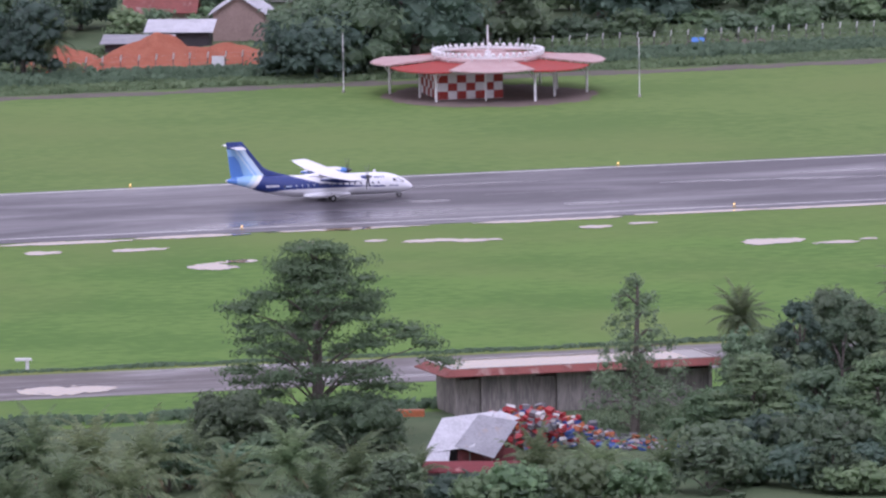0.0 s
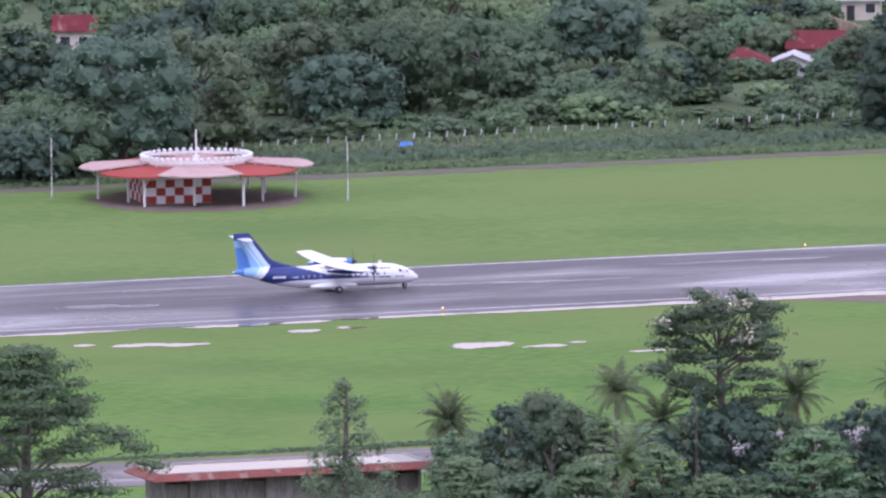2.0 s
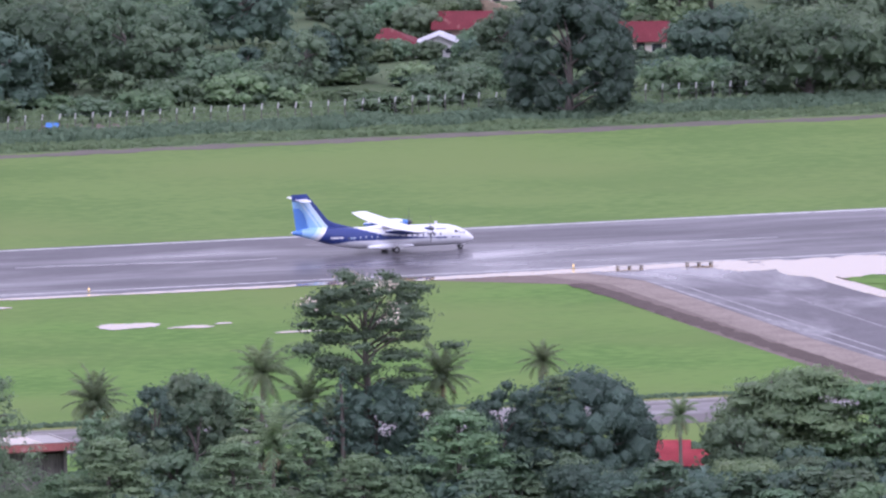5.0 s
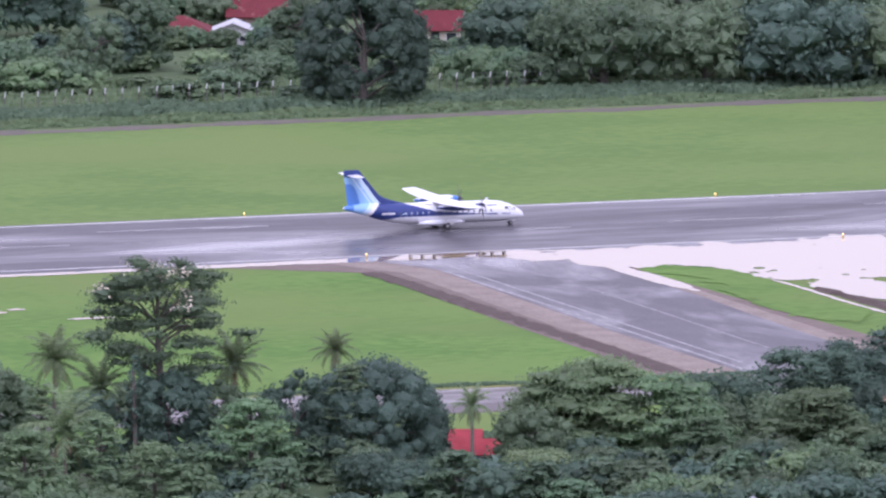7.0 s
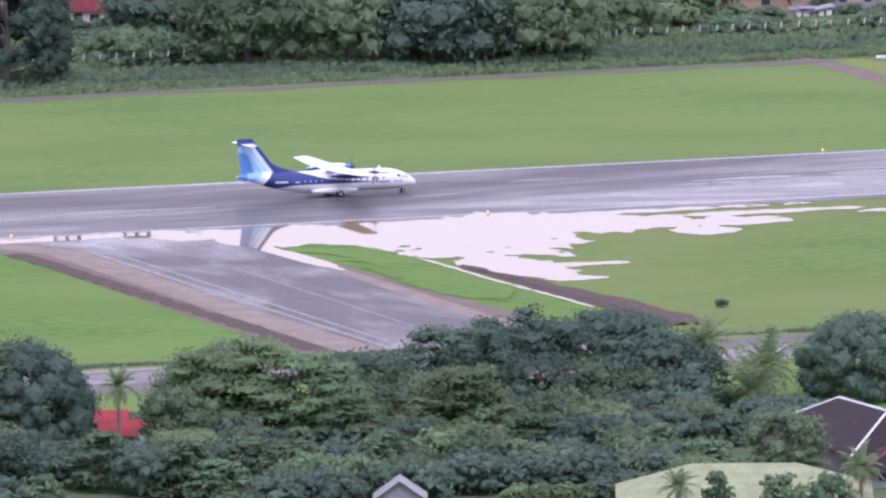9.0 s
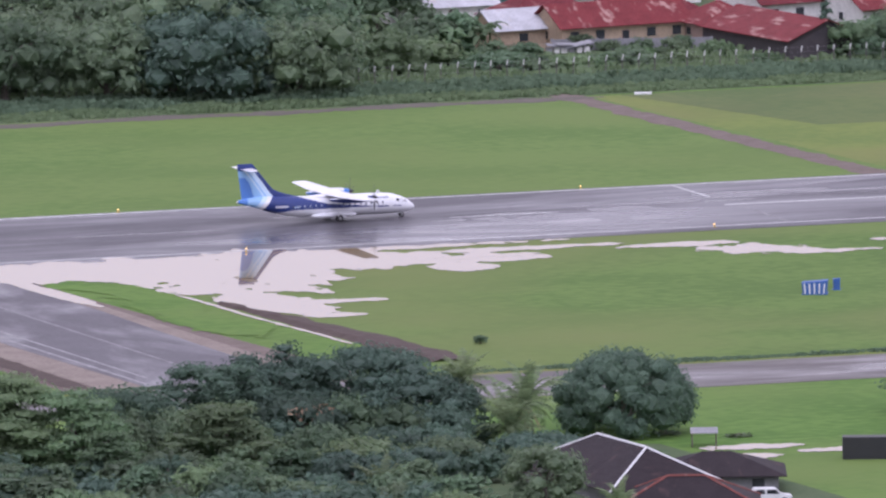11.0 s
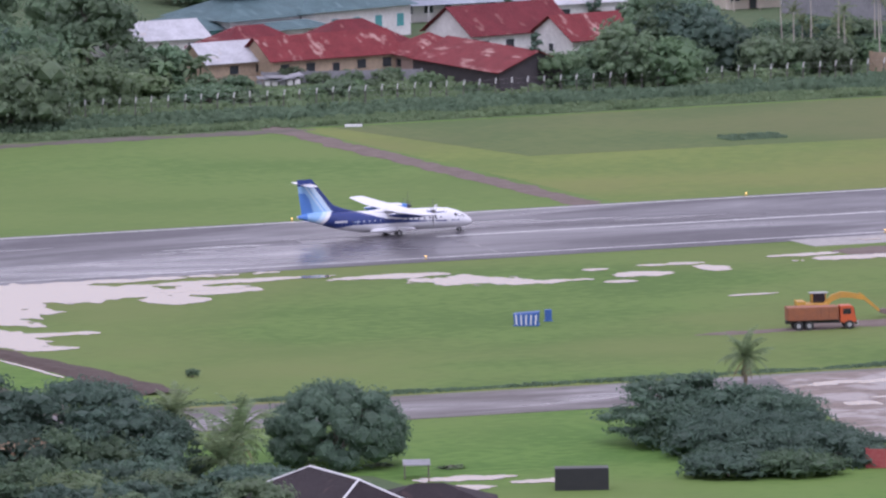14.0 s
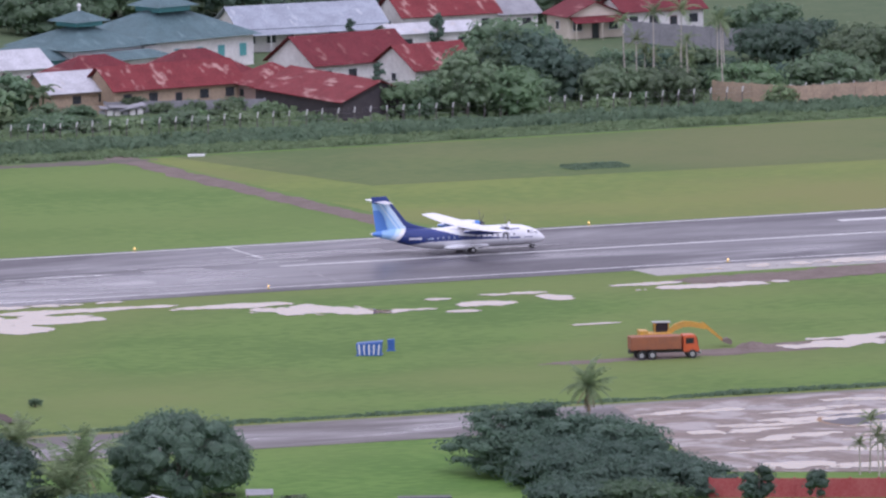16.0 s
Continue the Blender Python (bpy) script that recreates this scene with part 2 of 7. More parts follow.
# ---- ground, runway, taxiways ----
def area(name, pts, z, material, label, category, thick=0.0):
    """A level area of ground with the given corners; with a thickness it is a slab."""
    bm = bmesh.new()
    top = [bm.verts.new((x, y, z)) for x, y in pts]
    bm.faces.new(top)
    if thick:
        low = [bm.verts.new((x, y, z - thick)) for x, y in pts]
        for i in range(len(pts)):
            j = (i + 1) % len(pts)
            bm.faces.new((low[i], low[j], top[j], top[i]))
    bmesh.ops.recalc_face_normals(bm, faces=bm.faces)
    if bm.faces[0].normal.z < 0 if not thick else False:
        bmesh.ops.reverse_faces(bm, faces=bm.faces)
    return tagged(obj(name, bm, material), label, category, kind="structure")


def blob_sheet(name, blobs, z, material, label, category, cell=(0.3, 0.6), rag=0.55, freq=0.22, seed=0.0, kind="structure", holes=0.0):
    """A thin irregular sheet (water, mud) with a ragged outline: a union of soft ellipses (x, y, rx, ry) broken up by noise."""
    x0, x1 = min(b[0] - b[2] * 1.4 for b in blobs), max(b[0] + b[2] * 1.4 for b in blobs)
    y0, y1 = min(b[1] - b[3] * 1.4 for b in blobs), max(b[1] + b[3] * 1.4 for b in blobs)
    nx, ny = max(3, int((x1 - x0) / cell[0])), max(3, int((y1 - y0) / cell[1]))
    ids, verts, faces = {}, [], []

    def vid(i, j):
        if (i, j) not in ids:
            ids[(i, j)] = len(verts)
            verts.append((x0 + i * cell[0], y0 + j * cell[1], z))
        return ids[(i, j)]
    for j in range(ny):
        y = y0 + (j + 0.5) * cell[1]
        near = [b for b in blobs if abs(y - b[1]) < b[3] * 1.5]
        if not near:
            continue
        for i in range(nx):
            x = x0 + (i + 0.5) * cell[0]
            d = min((((x - b[0]) / b[2]) ** 2 + ((y - b[1]) / b[3]) ** 2) for b in near)
            if d > 2:
                continue
            q = noise.noise((x * freq, y * freq * 0.6, seed)) + 0.5 * noise.noise((x * freq * 3, y * freq * 1.6, seed + 7))
            if d + rag * q < 1.0 and (not holes or noise.noise((x * 0.5, y * 0.3, seed + 3)) < holes):
                faces.append((vid(i, j), vid(i + 1, j), vid(i + 1, j + 1), vid(i, j + 1)))
    return tagged(new(name, mesh_from(name, verts, faces, material)), label, category, kind=kind)


strip("ground", -6000, 6000, -3000, 9000, 0.0, GRASS, "lush green mown airfield grass, wet", "grass")
strip("near_field", 158.5, 900, -152, -21, 0.012, GRASS_OLIVE, "olive green wet grass between runway and taxiway", "grass")
strip("far_field", -500, 283, 28.5, 132, 0.02, GRASS_FAR, "green grass strip between runway and fence track", "grass")
strip("pale_field", 287, 900, 28.5, 135, 0.02, GRASS_PALE, "yellowish green mown grass beside the runway", "grass")
area("dull_field", ((291, 135), (299.5, 88), (900, 62), (900, 135)), 0.03, GRASS_DULL, "dull olive rough grass field", "grass")
blob_sheet("earth_path", [(283.2 + 0.03 * i, 30 + 3 * i, 2.0 + 0.25 * math.sin(1.7 * i), 4.5) for i in range(36)], 0.034, EARTH, "brown bare earth path across the grass", "path", (0.3, 0.7), 0.7, 0.3, 71.0)
strip("path_verge", 282.9, 287.1, 28.5, 135, 0.016, GRASS_FAR, "green grass beside the earth path", "grass")
blob_sheet("perimeter_track", [(8 + 5.0 * i, 133.8 + 0.5 * math.sin(0.9 * i), 5.0, 2.3 + 0.5 * math.sin(1.9 * i)) for i in range(56)], 0.035, TRACK, "worn grey-brown earth track along the fence", "track", (0.5, 0.4), 0.7, 0.25, 81.0)
strip("track_verge", -500, 283, 131.9, 136.5, 0.026, GRASS_FAR, "short grass beside the perimeter track", "grass")
strip("scrub_land", -1500, 2500, 136.5, 2500, 0.03, SCRUB, "dark rough scrub beyond the perimeter track", "scrub")
area("near_scrub", ((-900, -196), (60, -200), (118, -204), (152, -225), (150, -420), (-900, -700)), 0.02, SCRUB, "dark undergrowth ground below the near trees", "scrub")
strip("runway", -1200, 1600, -20.6, 28.9, 0.06, ASPHALT, "wet grey asphalt runway with darker tyre tracks", "runway", 0.3)
strip("runway_edge_line_north", -1200, 1600, 27.2, 27.9, 0.075, PAINT_LINE, "worn white painted runway edge line", "line")
strip("runway_edge_line_south", -1200, 1600, -19.3, -18.7, 0.075, PAINT_LINE, "worn white painted runway edge line", "line")
strip("runway_shoulder_south", -1200, 1600, -23.2, -20.6, 0.045, ASPHALT, "dark wet asphalt runway shoulder", "shoulder")
for x0, x1 in ((-40, -22), (38, 56), (98, 116), (160, 178), (217, 231), (345, 360)):
    strip("centre_line_dash", x0, x1, 4.35, 4.8, 0.077, PAINT_LINE if x0 > 210 else PAINT_WORN, "worn white painted centre line dash", "line")
area("long_centre_line", ((252.3, 3.7), (380, 2.7), (380, 1.8), (252.3, 2.8)), 0.077, PAINT_LINE, "long white painted line along the runway", "line")
for x0, x1, ya, yb in ((255, 330, 8.4, 7.0), (262, 300, 10.2, 8.2), (283, 345, 5.4, 4.6)):
    area("faded_line", ((x0, ya + 0.16), (x1, yb + 0.16), (x1, yb - 0.16), (x0, ya - 0.16)), 0.0765 + 0.00002 * x0, PAINT_WORN, "faded pale line along the runway", "line")
strip("touchdown_line", 251.4, 258, 7.6, 8.0, 0.085, PAINT_LINE, "long worn white painted line on the runway", "line")
strip("touchdown_bar", 333, 352, 17.0, 19.0, 0.078, PAINT_LINE, "white painted runway marking bar", "line")
area("cross_line_north", ((254.8, 27.5), (255.2, 27.5), (254.2, 12.7), (253.8, 12.7)), 0.079, PAINT_LINE, "thin white painted line on the runway", "line")
area("cross_line_south", ((253.5, 2.8), (253.9, 2.8), (252.1, -17.6), (251.7, -17.6)), 0.079, PAINT_MID, "thin white painted line on the runway", "line")
area("short_dash", ((180.6, 2.6), (183.2, 1.2), (183.0, 0.8), (180.4, 2.2)), 0.079, PAINT_WORN, "short worn white mark on the runway", "line")
area("taxiway", ((-900, -136), (-900, -158), (158, -176), (900, -188), (900, -166), (158, -154)), 0.05, TAXI, "wet grey asphalt parallel taxiway", "taxiway", 0.3)
area("taxiway_line", ((-900, -146.6), (-900, -147.0), (158, -165.0), (900, -177), (900, -176.6), (158, -164.6)), 0.066, PAINT_WORN, "faint pale taxiway centre line", "line")
area("taxiway_verge", ((-900, -132.5), (-900, -136), (158, -154), (900, -166), (900, -161.5), (158, -150)), 0.015, GRASS_PALE, "short yellowish grass verge beside the taxiway", "grass")
# link from the runway to the parallel taxiway
area("link_earth", ((98, -22), (107, -29), (115.6, -36), (114.3, -62), (112.8, -96), (110.8, -152), (147.5, -154), (146.6, -70), (146.6, -42), (149, -30), (156, -22)), 0.02, EARTH, "brown muddy earth edge beside the link taxiway", "earth")
area("link_shoulder", ((106, -20.7), (115, -26), (119.4, -38), (118.6, -60), (116.6, -104), (115.2, -152), (142.6, -154), (144.6, -96), (145.6, -60), (145.4, -42), (148, -30), (154, -20.7)), 0.04, SHOULDER, "pale worn concrete shoulder of the link taxiway", "shoulder")
area("link_taxiway", ((114, -20.65), (121, -25), (124.4, -36), (123.4, -58), (121.3, -104), (120.6, -153.6), (139.4, -153.9), (141.2, -110), (143.4, -72), (143.9, -44), (146, -28), (150, -20.65)), 0.055, LINK, "wet grey asphalt link taxiway", "taxiway", 0.3)
for name, label, xa, xb, y0, y1, w, m in (("link_line", "white painted line along the link taxiway", 127.0, 123.9, -32, -140, 0.22, PAINT_MID), ("link_edge_line", "white painted edge line of the link taxiway", 124.7, 121.7, -38, -148, 0.26, PAINT_MID), ("link_middle_line", "faint worn line along the link taxiway", 134.2, 131.0, -60, -150, 0.2, PAINT_WORN)):
    area(name, ((xa - w, y0), (xa + w, y0), (xb + w, y1), (xb - w, y1)), 0.07, m, label, "line")
blob_sheet("link_mud", [(116.2 - 0.045 * i * 3, -40 - 6 * i, 1.5, 5) for i in range(18)], 0.046, DARK_EARTH, "dark wet mud along the link taxiway", "mud", (0.3, 0.6), 0.8, 0.3, 83.0)
# apron
area("apron", ((228, -157), (212, -222), (240, -238), (520, -400), (520, -160)), 0.058, APRON, "wet stained concrete apron", "apron", 0.3)
bm = bmesh.new()
tube(bm, (250, -184.5, 0), (250, -184.5, 0.07), 7.5, 7.5, 40)
tagged(obj("turning_circle", bm, ASPHALT), "dark wet asphalt circle on the apron", "marking", kind="structure")
YELLOW_LINE = mat("faded_yellow_line", (0.3, 0.16, 0.05), (0.22, 0.15, 0.08), 1.0, 0.6)
bm = bmesh.new()
for i in range(14):
    a, b = radians(140 + i * 7), radians(147 + i * 7)
    ngon(bm, [(250 + r * math.cos(w), -184.5 + r * math.sin(w), 0.085) for r, w in ((7.55, a), (8.1, a), (8.1, b), (7.55, b))][::-1])
tagged(obj("circle_line", bm, YELLOW_LINE), "faded yellow curved line round the dark circle", "line", kind="structure")
strip("concrete_patch", 288, 420, -30, -21.8, 0.05, CONCRETE, "pale wet concrete patch beside the runway", "concrete", 0.2)

# thin films of rain lying on the runway
rngw = random.Random(12)
streaks = [[(200, -7.8, 5, 1.0), (210, -4.3, 6, 1.2), (219, 1.5, 5, 1.4), (225, 5, 5, 1.3), (231, 1.5, 3, 1.6), (234, -5, 2, 4)], [(24, 2, 4, 1.6), (30, 0.7, 3, 1.4)], [(48, -9, 3, 1.6)], [(239, 5.8, 5, 1.4), (230, 1, 5, 1.2), (224, -1.5, 4, 1.4)],
           [(244, 9.3, 7, 1.0), (256, 12, 8, 0.9)], [(262, 16, 9, 1.2), (274, 13, 8, 0.9), (286, 10, 8, 0.7)]]
for k in range(9):
    x, y, a = -35 + 34.0 * k + rngw.uniform(-5, 5), rngw.uniform(-17, 24), rngw.uniform(-0.18, 0.12)
    streaks.append([(x + 4 * i, y + a * 4 * i + rngw.uniform(-0.4, 0.4), 4.2, rngw.uniform(0.25, 0.8)) for i in range(rngw.randint(2, 7))])
for k, spots in enumerate(streaks):
    blob_sheet("wet_streak", spots, 0.0645 + 0.0002 * k, WET_FILM, "thin film of rain water on the runway", "water", (0.4, 0.25), 1.1, 0.3, 90.0 + k)

# standing water
blob_sheet("flood_water", [(132, -21.6, 16, 1.9), (150, -27, 15, 5.5), (147.5, -33, 5.5, 10), (144.9, -52, 1.5, 16), (158, -33, 14, 12), (168, -45, 12, 22), (164, -74, 5.5, 15), (171, -75.5, 6.5, 2.2), (166, -89, 4, 2.2),
                          (181, -33, 15, 13), (193, -36, 12, 8.5), (198, -47, 4, 5), (205, -40, 7, 4.5), (211, -31.5, 13, 2.2), (231, -36, 7, 2.6), (178, -24.6, 38, 2.4)],
           0.066, WATER, "pale sheet of flood water mirroring the sky", "water", (0.25, 0.35), 0.8, 0.24, 2.0, holes=0.72)
blob_sheet("grass_island", [(150.6, -47, 3.6, 5), (153.4, -54, 3.4, 7), (153, -62, 3.6, 9), (151, -75, 4, 12), (150.5, -90, 4.5, 16)], 0.072, GRASS, "ragged green grass standing out of the flood water", "grass", (0.25, 0.35), 0.9, 0.35, 27.0)
blob_sheet("water", [(120, -22.9, 18, 2.0), (98, -23.2, 14, 1.7), (75, -23.6, 16, 1.2), (56, -23.4, 10, 1.1), (36, -24.5, 11, 1.2), (-6, -24.6, 7, 1.4), (-22, -25.4, 8, 1.6), (12, -24.2, 9, 1.0)],
           0.064, WATER, "narrow strip of rain water along the runway edge", "water", (0.3, 0.35), 0.7, 0.2, 5.0)
for k, spots in enumerate((
        [(-27.5, -34.5, 3, 2.2)], [(-16.2, -35.8, 3.8, 2.0)], [(-13, -56, 3.6, 3.6), (-9, -52, 3, 2)], [(5, -37, 1.7, 1.8)], [(12, -37.5, 1.4, 1.4)],
        [(18.5, -40, 4.5, 2.0), (23, -41.5, 4, 1.8)], [(40, -33.5, 2.2, 1.8)], [(46, -32, 2.2, 1.2)], [(54, -56.5, 4.4, 4.0), (60, -60, 4, 1.8)], [(65, -58, 1.5, 1)], [(70, -70, 3, 1)],
        [(229, -36.5, 7, 1.6), (236.5, -44.5, 7, 7), (241, -49, 5, 4.5), (246, -50.5, 4, 2)], [(258, -48.6, 4.6, 3.6)], [(264.6, -40, 4.2, 1.8)], [(268, -46, 2.4, 3.8)], [(254.8, -41.3, 1.8, 1.6)], [(252, -55, 2.4, 1.6)],
        [(289, -43.5, 10, 3), (283, -38, 5, 2)], [(205, -38, 8, 2.4)], [(277, -110, 8, 4.5), (290, -112, 9, 4), (284, -104, 9, 2.5), (297, -107, 9, 3)], [(260, -76, 4, 1)], [(-62, -166, 6, 5)], [(160, -232, 7, 3), (168, -238, 6, 2.5), (155, -240, 5, 4)],
        [(330, -26, 34, 3.2)], [(222, -221, 6, 4), (232, -225, 9, 4), (242, -228, 7, 4)])):
    blob_sheet("puddle", [(x, y, rx * 0.85, ry * 0.8) for x, y, rx, ry in spots], (0.085 if spots[0][0] in (330, -62, 222) else 0.056) + 0.0008 * k, WATER, "shallow rain puddle mirroring the bright sky", "puddle", (0.25, 0.4), 1.0, 0.35, 11.0 + k)
rnga = random.Random(31)
for k in range(26):
    x, y = 228 + 1.4 * k + rnga.uniform(-3, 3), rnga.uniform(-212, -164)
    blob_sheet("apron_puddle", [(x + 3.5 * i, y + rnga.uniform(-2, 2), rnga.uniform(2.5, 4.5), rnga.uniform(0.7, 1.7)) for i in range(3)], 0.066 + 0.0006 * k, WATER, "shallow rain water lying on the concrete apron", "puddle", (0.25, 0.4), 1.3, 0.4, 140.0 + k)
# drain ditch with heaped earth on one side
blob_sheet("ditch_water", [(157.0 + 0.2 * math.sin(i), -60 - 6 * i, 0.42, 3.6) for i in range(10)], 0.07, WATER, "thin trickle of water in a ditch", "water", (0.2, 0.4), 0.9, 0.4, 3.0)
bm = bmesh.new()
rows = []
for i in range(46):
    y = -72 - i * 1.5
    w = 0.9 + 1.9 * min(1, i / 25) + 0.7 * noise.noise((0.3 * i, 0, 0))
    h = 0.35 + 0.25 * noise.noise((0.5 * i, 4, 0))
    cx = 158.4 + 0.03 * i + 0.5 * noise.noise((0.2 * i, 9, 0))
    rows.append([bm.verts.new(p) for p in ((cx - w * 0.5, y, 0.01), (cx, y, h), (cx + w, y, h * 0.5), (cx + 1.6 * w, y, 0.01))])
for a, b in zip(rows, rows[1:]):
    for k in range(3):
        bm.faces.new((a[k], b[k], b[k + 1], a[k + 1]))
tagged(obj("earth_bank", bm, DARK_EARTH), "low brown bank of dug earth along a ditch", "earth bank", kind="structure")
blob_sheet("mud", [(262, -111, 14, 3.5), (248, -113, 12, 2), (280, -108, 16, 3)], 0.03, EARTH, "dark churned mud round the digging", "mud", (0.4, 0.5), 0.6, 0.2, 31.0)
blob_sheet("beacon_apron", [(72.5, 113.5, 13, 14)], 0.04, EARTH, "brown bare earth and gravel under the beacon", "earth", (0.4, 0.6), 0.25, 0.2, 41.0)
blob_sheet("bare_mud", [(300, -38, 16, 5), (318, -36, 14, 6)], 0.035, EARTH, "dark wet mud beside the concrete patch", "mud", (0.4, 0.5), 0.6, 0.2, 51.0)


# ---- vegetation ----
def leaves(rng, puffs, per, size, flat=0.35, up=0.25, bloom=0.0):
    """Folded leaf sprays scattered over the shells of soft puffs (centre, radii). Returns vertices, quads and the material of each quad."""
    P, N, S = [], [], []
    for c, r in puffs:
        n = max(8, int(per * (r[0] * r[1] + r[0] * r[2] + r[1] * r[2]) / 3))
        d = rng.normal(size=(n, 3))
        d[:, 2] += up
        d /= np.linalg.norm(d, axis=1)[:, None]
        P.append(np.array(c) + d * np.array(r) * (rng.uniform(0.55, 1.25, size=(n, 1))))
        N.append(d + rng.normal(scale=flat, size=(n, 3)) + np.array((0, 0, 0.35)))
        S.append(rng.uniform(0.6, 1.3, size=n) * size)
    P, N, S = np.concatenate(P), np.concatenate(N), np.concatenate(S)[:, None]
    N /= np.linalg.norm(N, axis=1)[:, None]
    T = np.cross(N, rng.normal(size=N.shape))
    T /= np.linalg.norm(T, axis=1)[:, None] + 1e-9
    B = np.cross(N, T)
    V = np.stack([P - T * S * 0.55, P - B * S * 0.30 + N * S * 0.10, P + T * S * 0.55 - N * S * 0.12, P + B * S * 0.32 + N * S * 0.10], 1).reshape(-1, 3)
    F = np.arange(len(V)).reshape(-1, 4)
    return V, F, (rng.uniform(size=len(F)) < bloom).astype(int)


def core(puffs, k, z0):
    """Dark lumps inside the puffs, so that a dense crown is not seen through."""
    V, F = [], []
    dirs = [Vector(v) for v in ((0, 0, 1), (0.9, 0, 0.4), (0.28, 0.85, 0.4), (-0.73, 0.53, 0.4), (-0.73, -0.53, 0.4), (0.28, -0.85, 0.4), (0.73, 0.53, -0.4), (-0.28, 0.85, -0.4), (-0.9, 0, -0.4), (-0.28, -0.85, -0.4), (0.73, -0.53, -0.4), (0, 0, -1))]
    tri = ((0, 1, 2), (0, 2, 3), (0, 3, 4), (0, 4, 5), (0, 5, 1), (1, 6, 2), (2, 6, 7), (2, 7, 3), (3, 7, 8), (3, 8, 4), (4, 8, 9), (4, 9, 5), (5, 9, 10), (5, 10, 1), (1, 10, 6), (11, 7, 6), (11, 8, 7), (11, 9, 8), (11, 10, 9), (11, 6, 10))
    for c, r in puffs:
        b = len(V)
        V += [(c[0] + d.x * r[0] * k, c[1] + d.y * r[1] * k, max(z0, c[2] + d.z * r[2] * k)) for d in dirs]
        F += [tuple(b + i for i in t) for t in tri]
    return V, F


def crown_puffs(kind, rng, h, r, zb):
    """The soft masses of foliage that make up a crown of a kind: list of (centre, radii)."""
    out = []
    mid, half = (h + zb) / 2, (h - zb) / 2
    if kind == "blossom":
        return crown_puffs("layered", rng, h, r, zb)
    if kind in ("round", "mango", "shrub", "column"):
        n = {"round": 46, "mango": 130, "shrub": 22, "column": 26}[kind]
        q = {"round": (0.2, 0.36), "mango": (0.12, 0.26), "shrub": (0.25, 0.42), "column": (0.3, 0.5)}[kind]
        for i in range(n):
            d = rng.normal(size=3)
            d /= np.linalg.norm(d)
            if kind == "mango":
                w = (i + 0.5) / n
                a = rng.uniform(0, 2 * math.pi)
                e = rng.uniform(*q)
                s = math.sqrt(max(0.02, 1 - (max(0, w - 0.35) / 0.65) ** 2)) * (1 - e * 0.75) * (0.93 + 0.07 * min(1, w / 0.3))
                out.append(((math.cos(a) * r * s, math.sin(a) * r * s, zb + (h - zb) * (0.1 + 0.8 * w)), (r * e, r * e, r * e * 0.85)))
                continue
            e = rng.uniform(*q)
            k = (1 - e * 0.85) * rng.uniform(0.7, 1.0) ** 0.5
            zz = half * (0.92 if kind != "shrub" else 1.0)
            pr = r * e
            out.append(((d[0] * r * k, d[1] * r * k, mid + d[2] * (zz - min(pr, half * 0.4)) * (0.95 if kind != "column" else 1)), (pr, pr, min(pr * 0.75, half * 0.45))))
        if kind in ("round", "shrub"):
            for i in range(12):
                a, e = i * 0.52 + rng.uniform(-0.2, 0.2), rng.uniform(0.22, 0.34)
                s = rng.uniform(0.5, 0.78) * r
                out.append(((math.cos(a) * s, math.sin(a) * s, zb + (h - zb) * rng.uniform(0.12, 0.3)), (r * e, r * e, min(r * e * 0.7, half * 0.4))))
    elif kind == "umbrella":
        for i in range(120):
            a, u = rng.uniform(0, 2 * math.pi), rng.uniform(0, 1) ** 0.55
            e = rng.uniform(0.10, 0.19) * r
            top = 1 - 0.58 * u ** 2.6 + 0.26 * noise.noise((math.cos(a) * u * 2.5, math.sin(a) * u * 2.5, h))
            z = zb + (h - zb) * (top * (rng.uniform(0.12, 1.0) if i % 5 < 3 else 0.98)) - e * 0.3
            out.append(((math.cos(a) * u * r * 0.9, math.sin(a) * u * r * 0.9, z), (e * 1.3, e * 1.3, e * 0.55)))
    elif kind in ("tiered", "layered"):
        # flat pads of foliage at the ends of ascending limbs, in uneven tiers
        n = 76 if kind == "tiered" else 52
        for i in range(n):
            u = ((i + 0.5) / n) ** (0.9 if kind == "tiered" else 0.75)
            if kind == "tiered":
                u = round(u * 9) / 9 * 0.96 + rng.uniform(-0.012, 0.012)
            a = i * 2.399 + rng.uniform(-0.5, 0.5)
            wide = (1.0 - 0.84 * u ** 1.7) if kind == "tiered" else (0.5 + 1.45 * u if u < 0.35 else 1.0 - 0.62 * (u - 0.35) / 0.65)
            wide *= 1.0 + 0.2 * math.cos(a - 0.2) * (1 - u)
            far_out = rng.uniform(0.12, 1.0) ** 0.5 * rng.uniform(0.75, 1.12)
            e = r * rng.uniform(0.13, 0.24)
            z = zb + (h - zb) * u * 0.97 + far_out * r * 0.04 * (1 if u > 0.3 else -1)
            for q in range(3):
                out.append(((math.cos(a) * r * wide * far_out + rng.uniform(-0.7, 0.7) * e, math.sin(a) * r * wide * far_out + rng.uniform(-0.7, 0.7) * e, z + rng.uniform(-0.25, 0.3)), (e * rng.uniform(0.7, 1.1), e * rng.uniform(0.7, 1.1), e * 0.3)))
    elif kind == "feather":
        for i in range(84):
            u = rng.uniform(0, 1) ** 0.8
            a = rng.uniform(0, 2 * math.pi)
            rr = r * (1 - u ** 1.8 * 0.75) * rng.uniform(0.35, 1.0)
            e = r * rng.uniform(0.13, 0.24)
            out.append(((math.cos(a) * rr, math.sin(a) * rr, zb + (h - zb) * u * 0.96), (e * 1.35, e * 1.35, e * 0.34)))
    elif kind in ("casuarina", "conifer"):
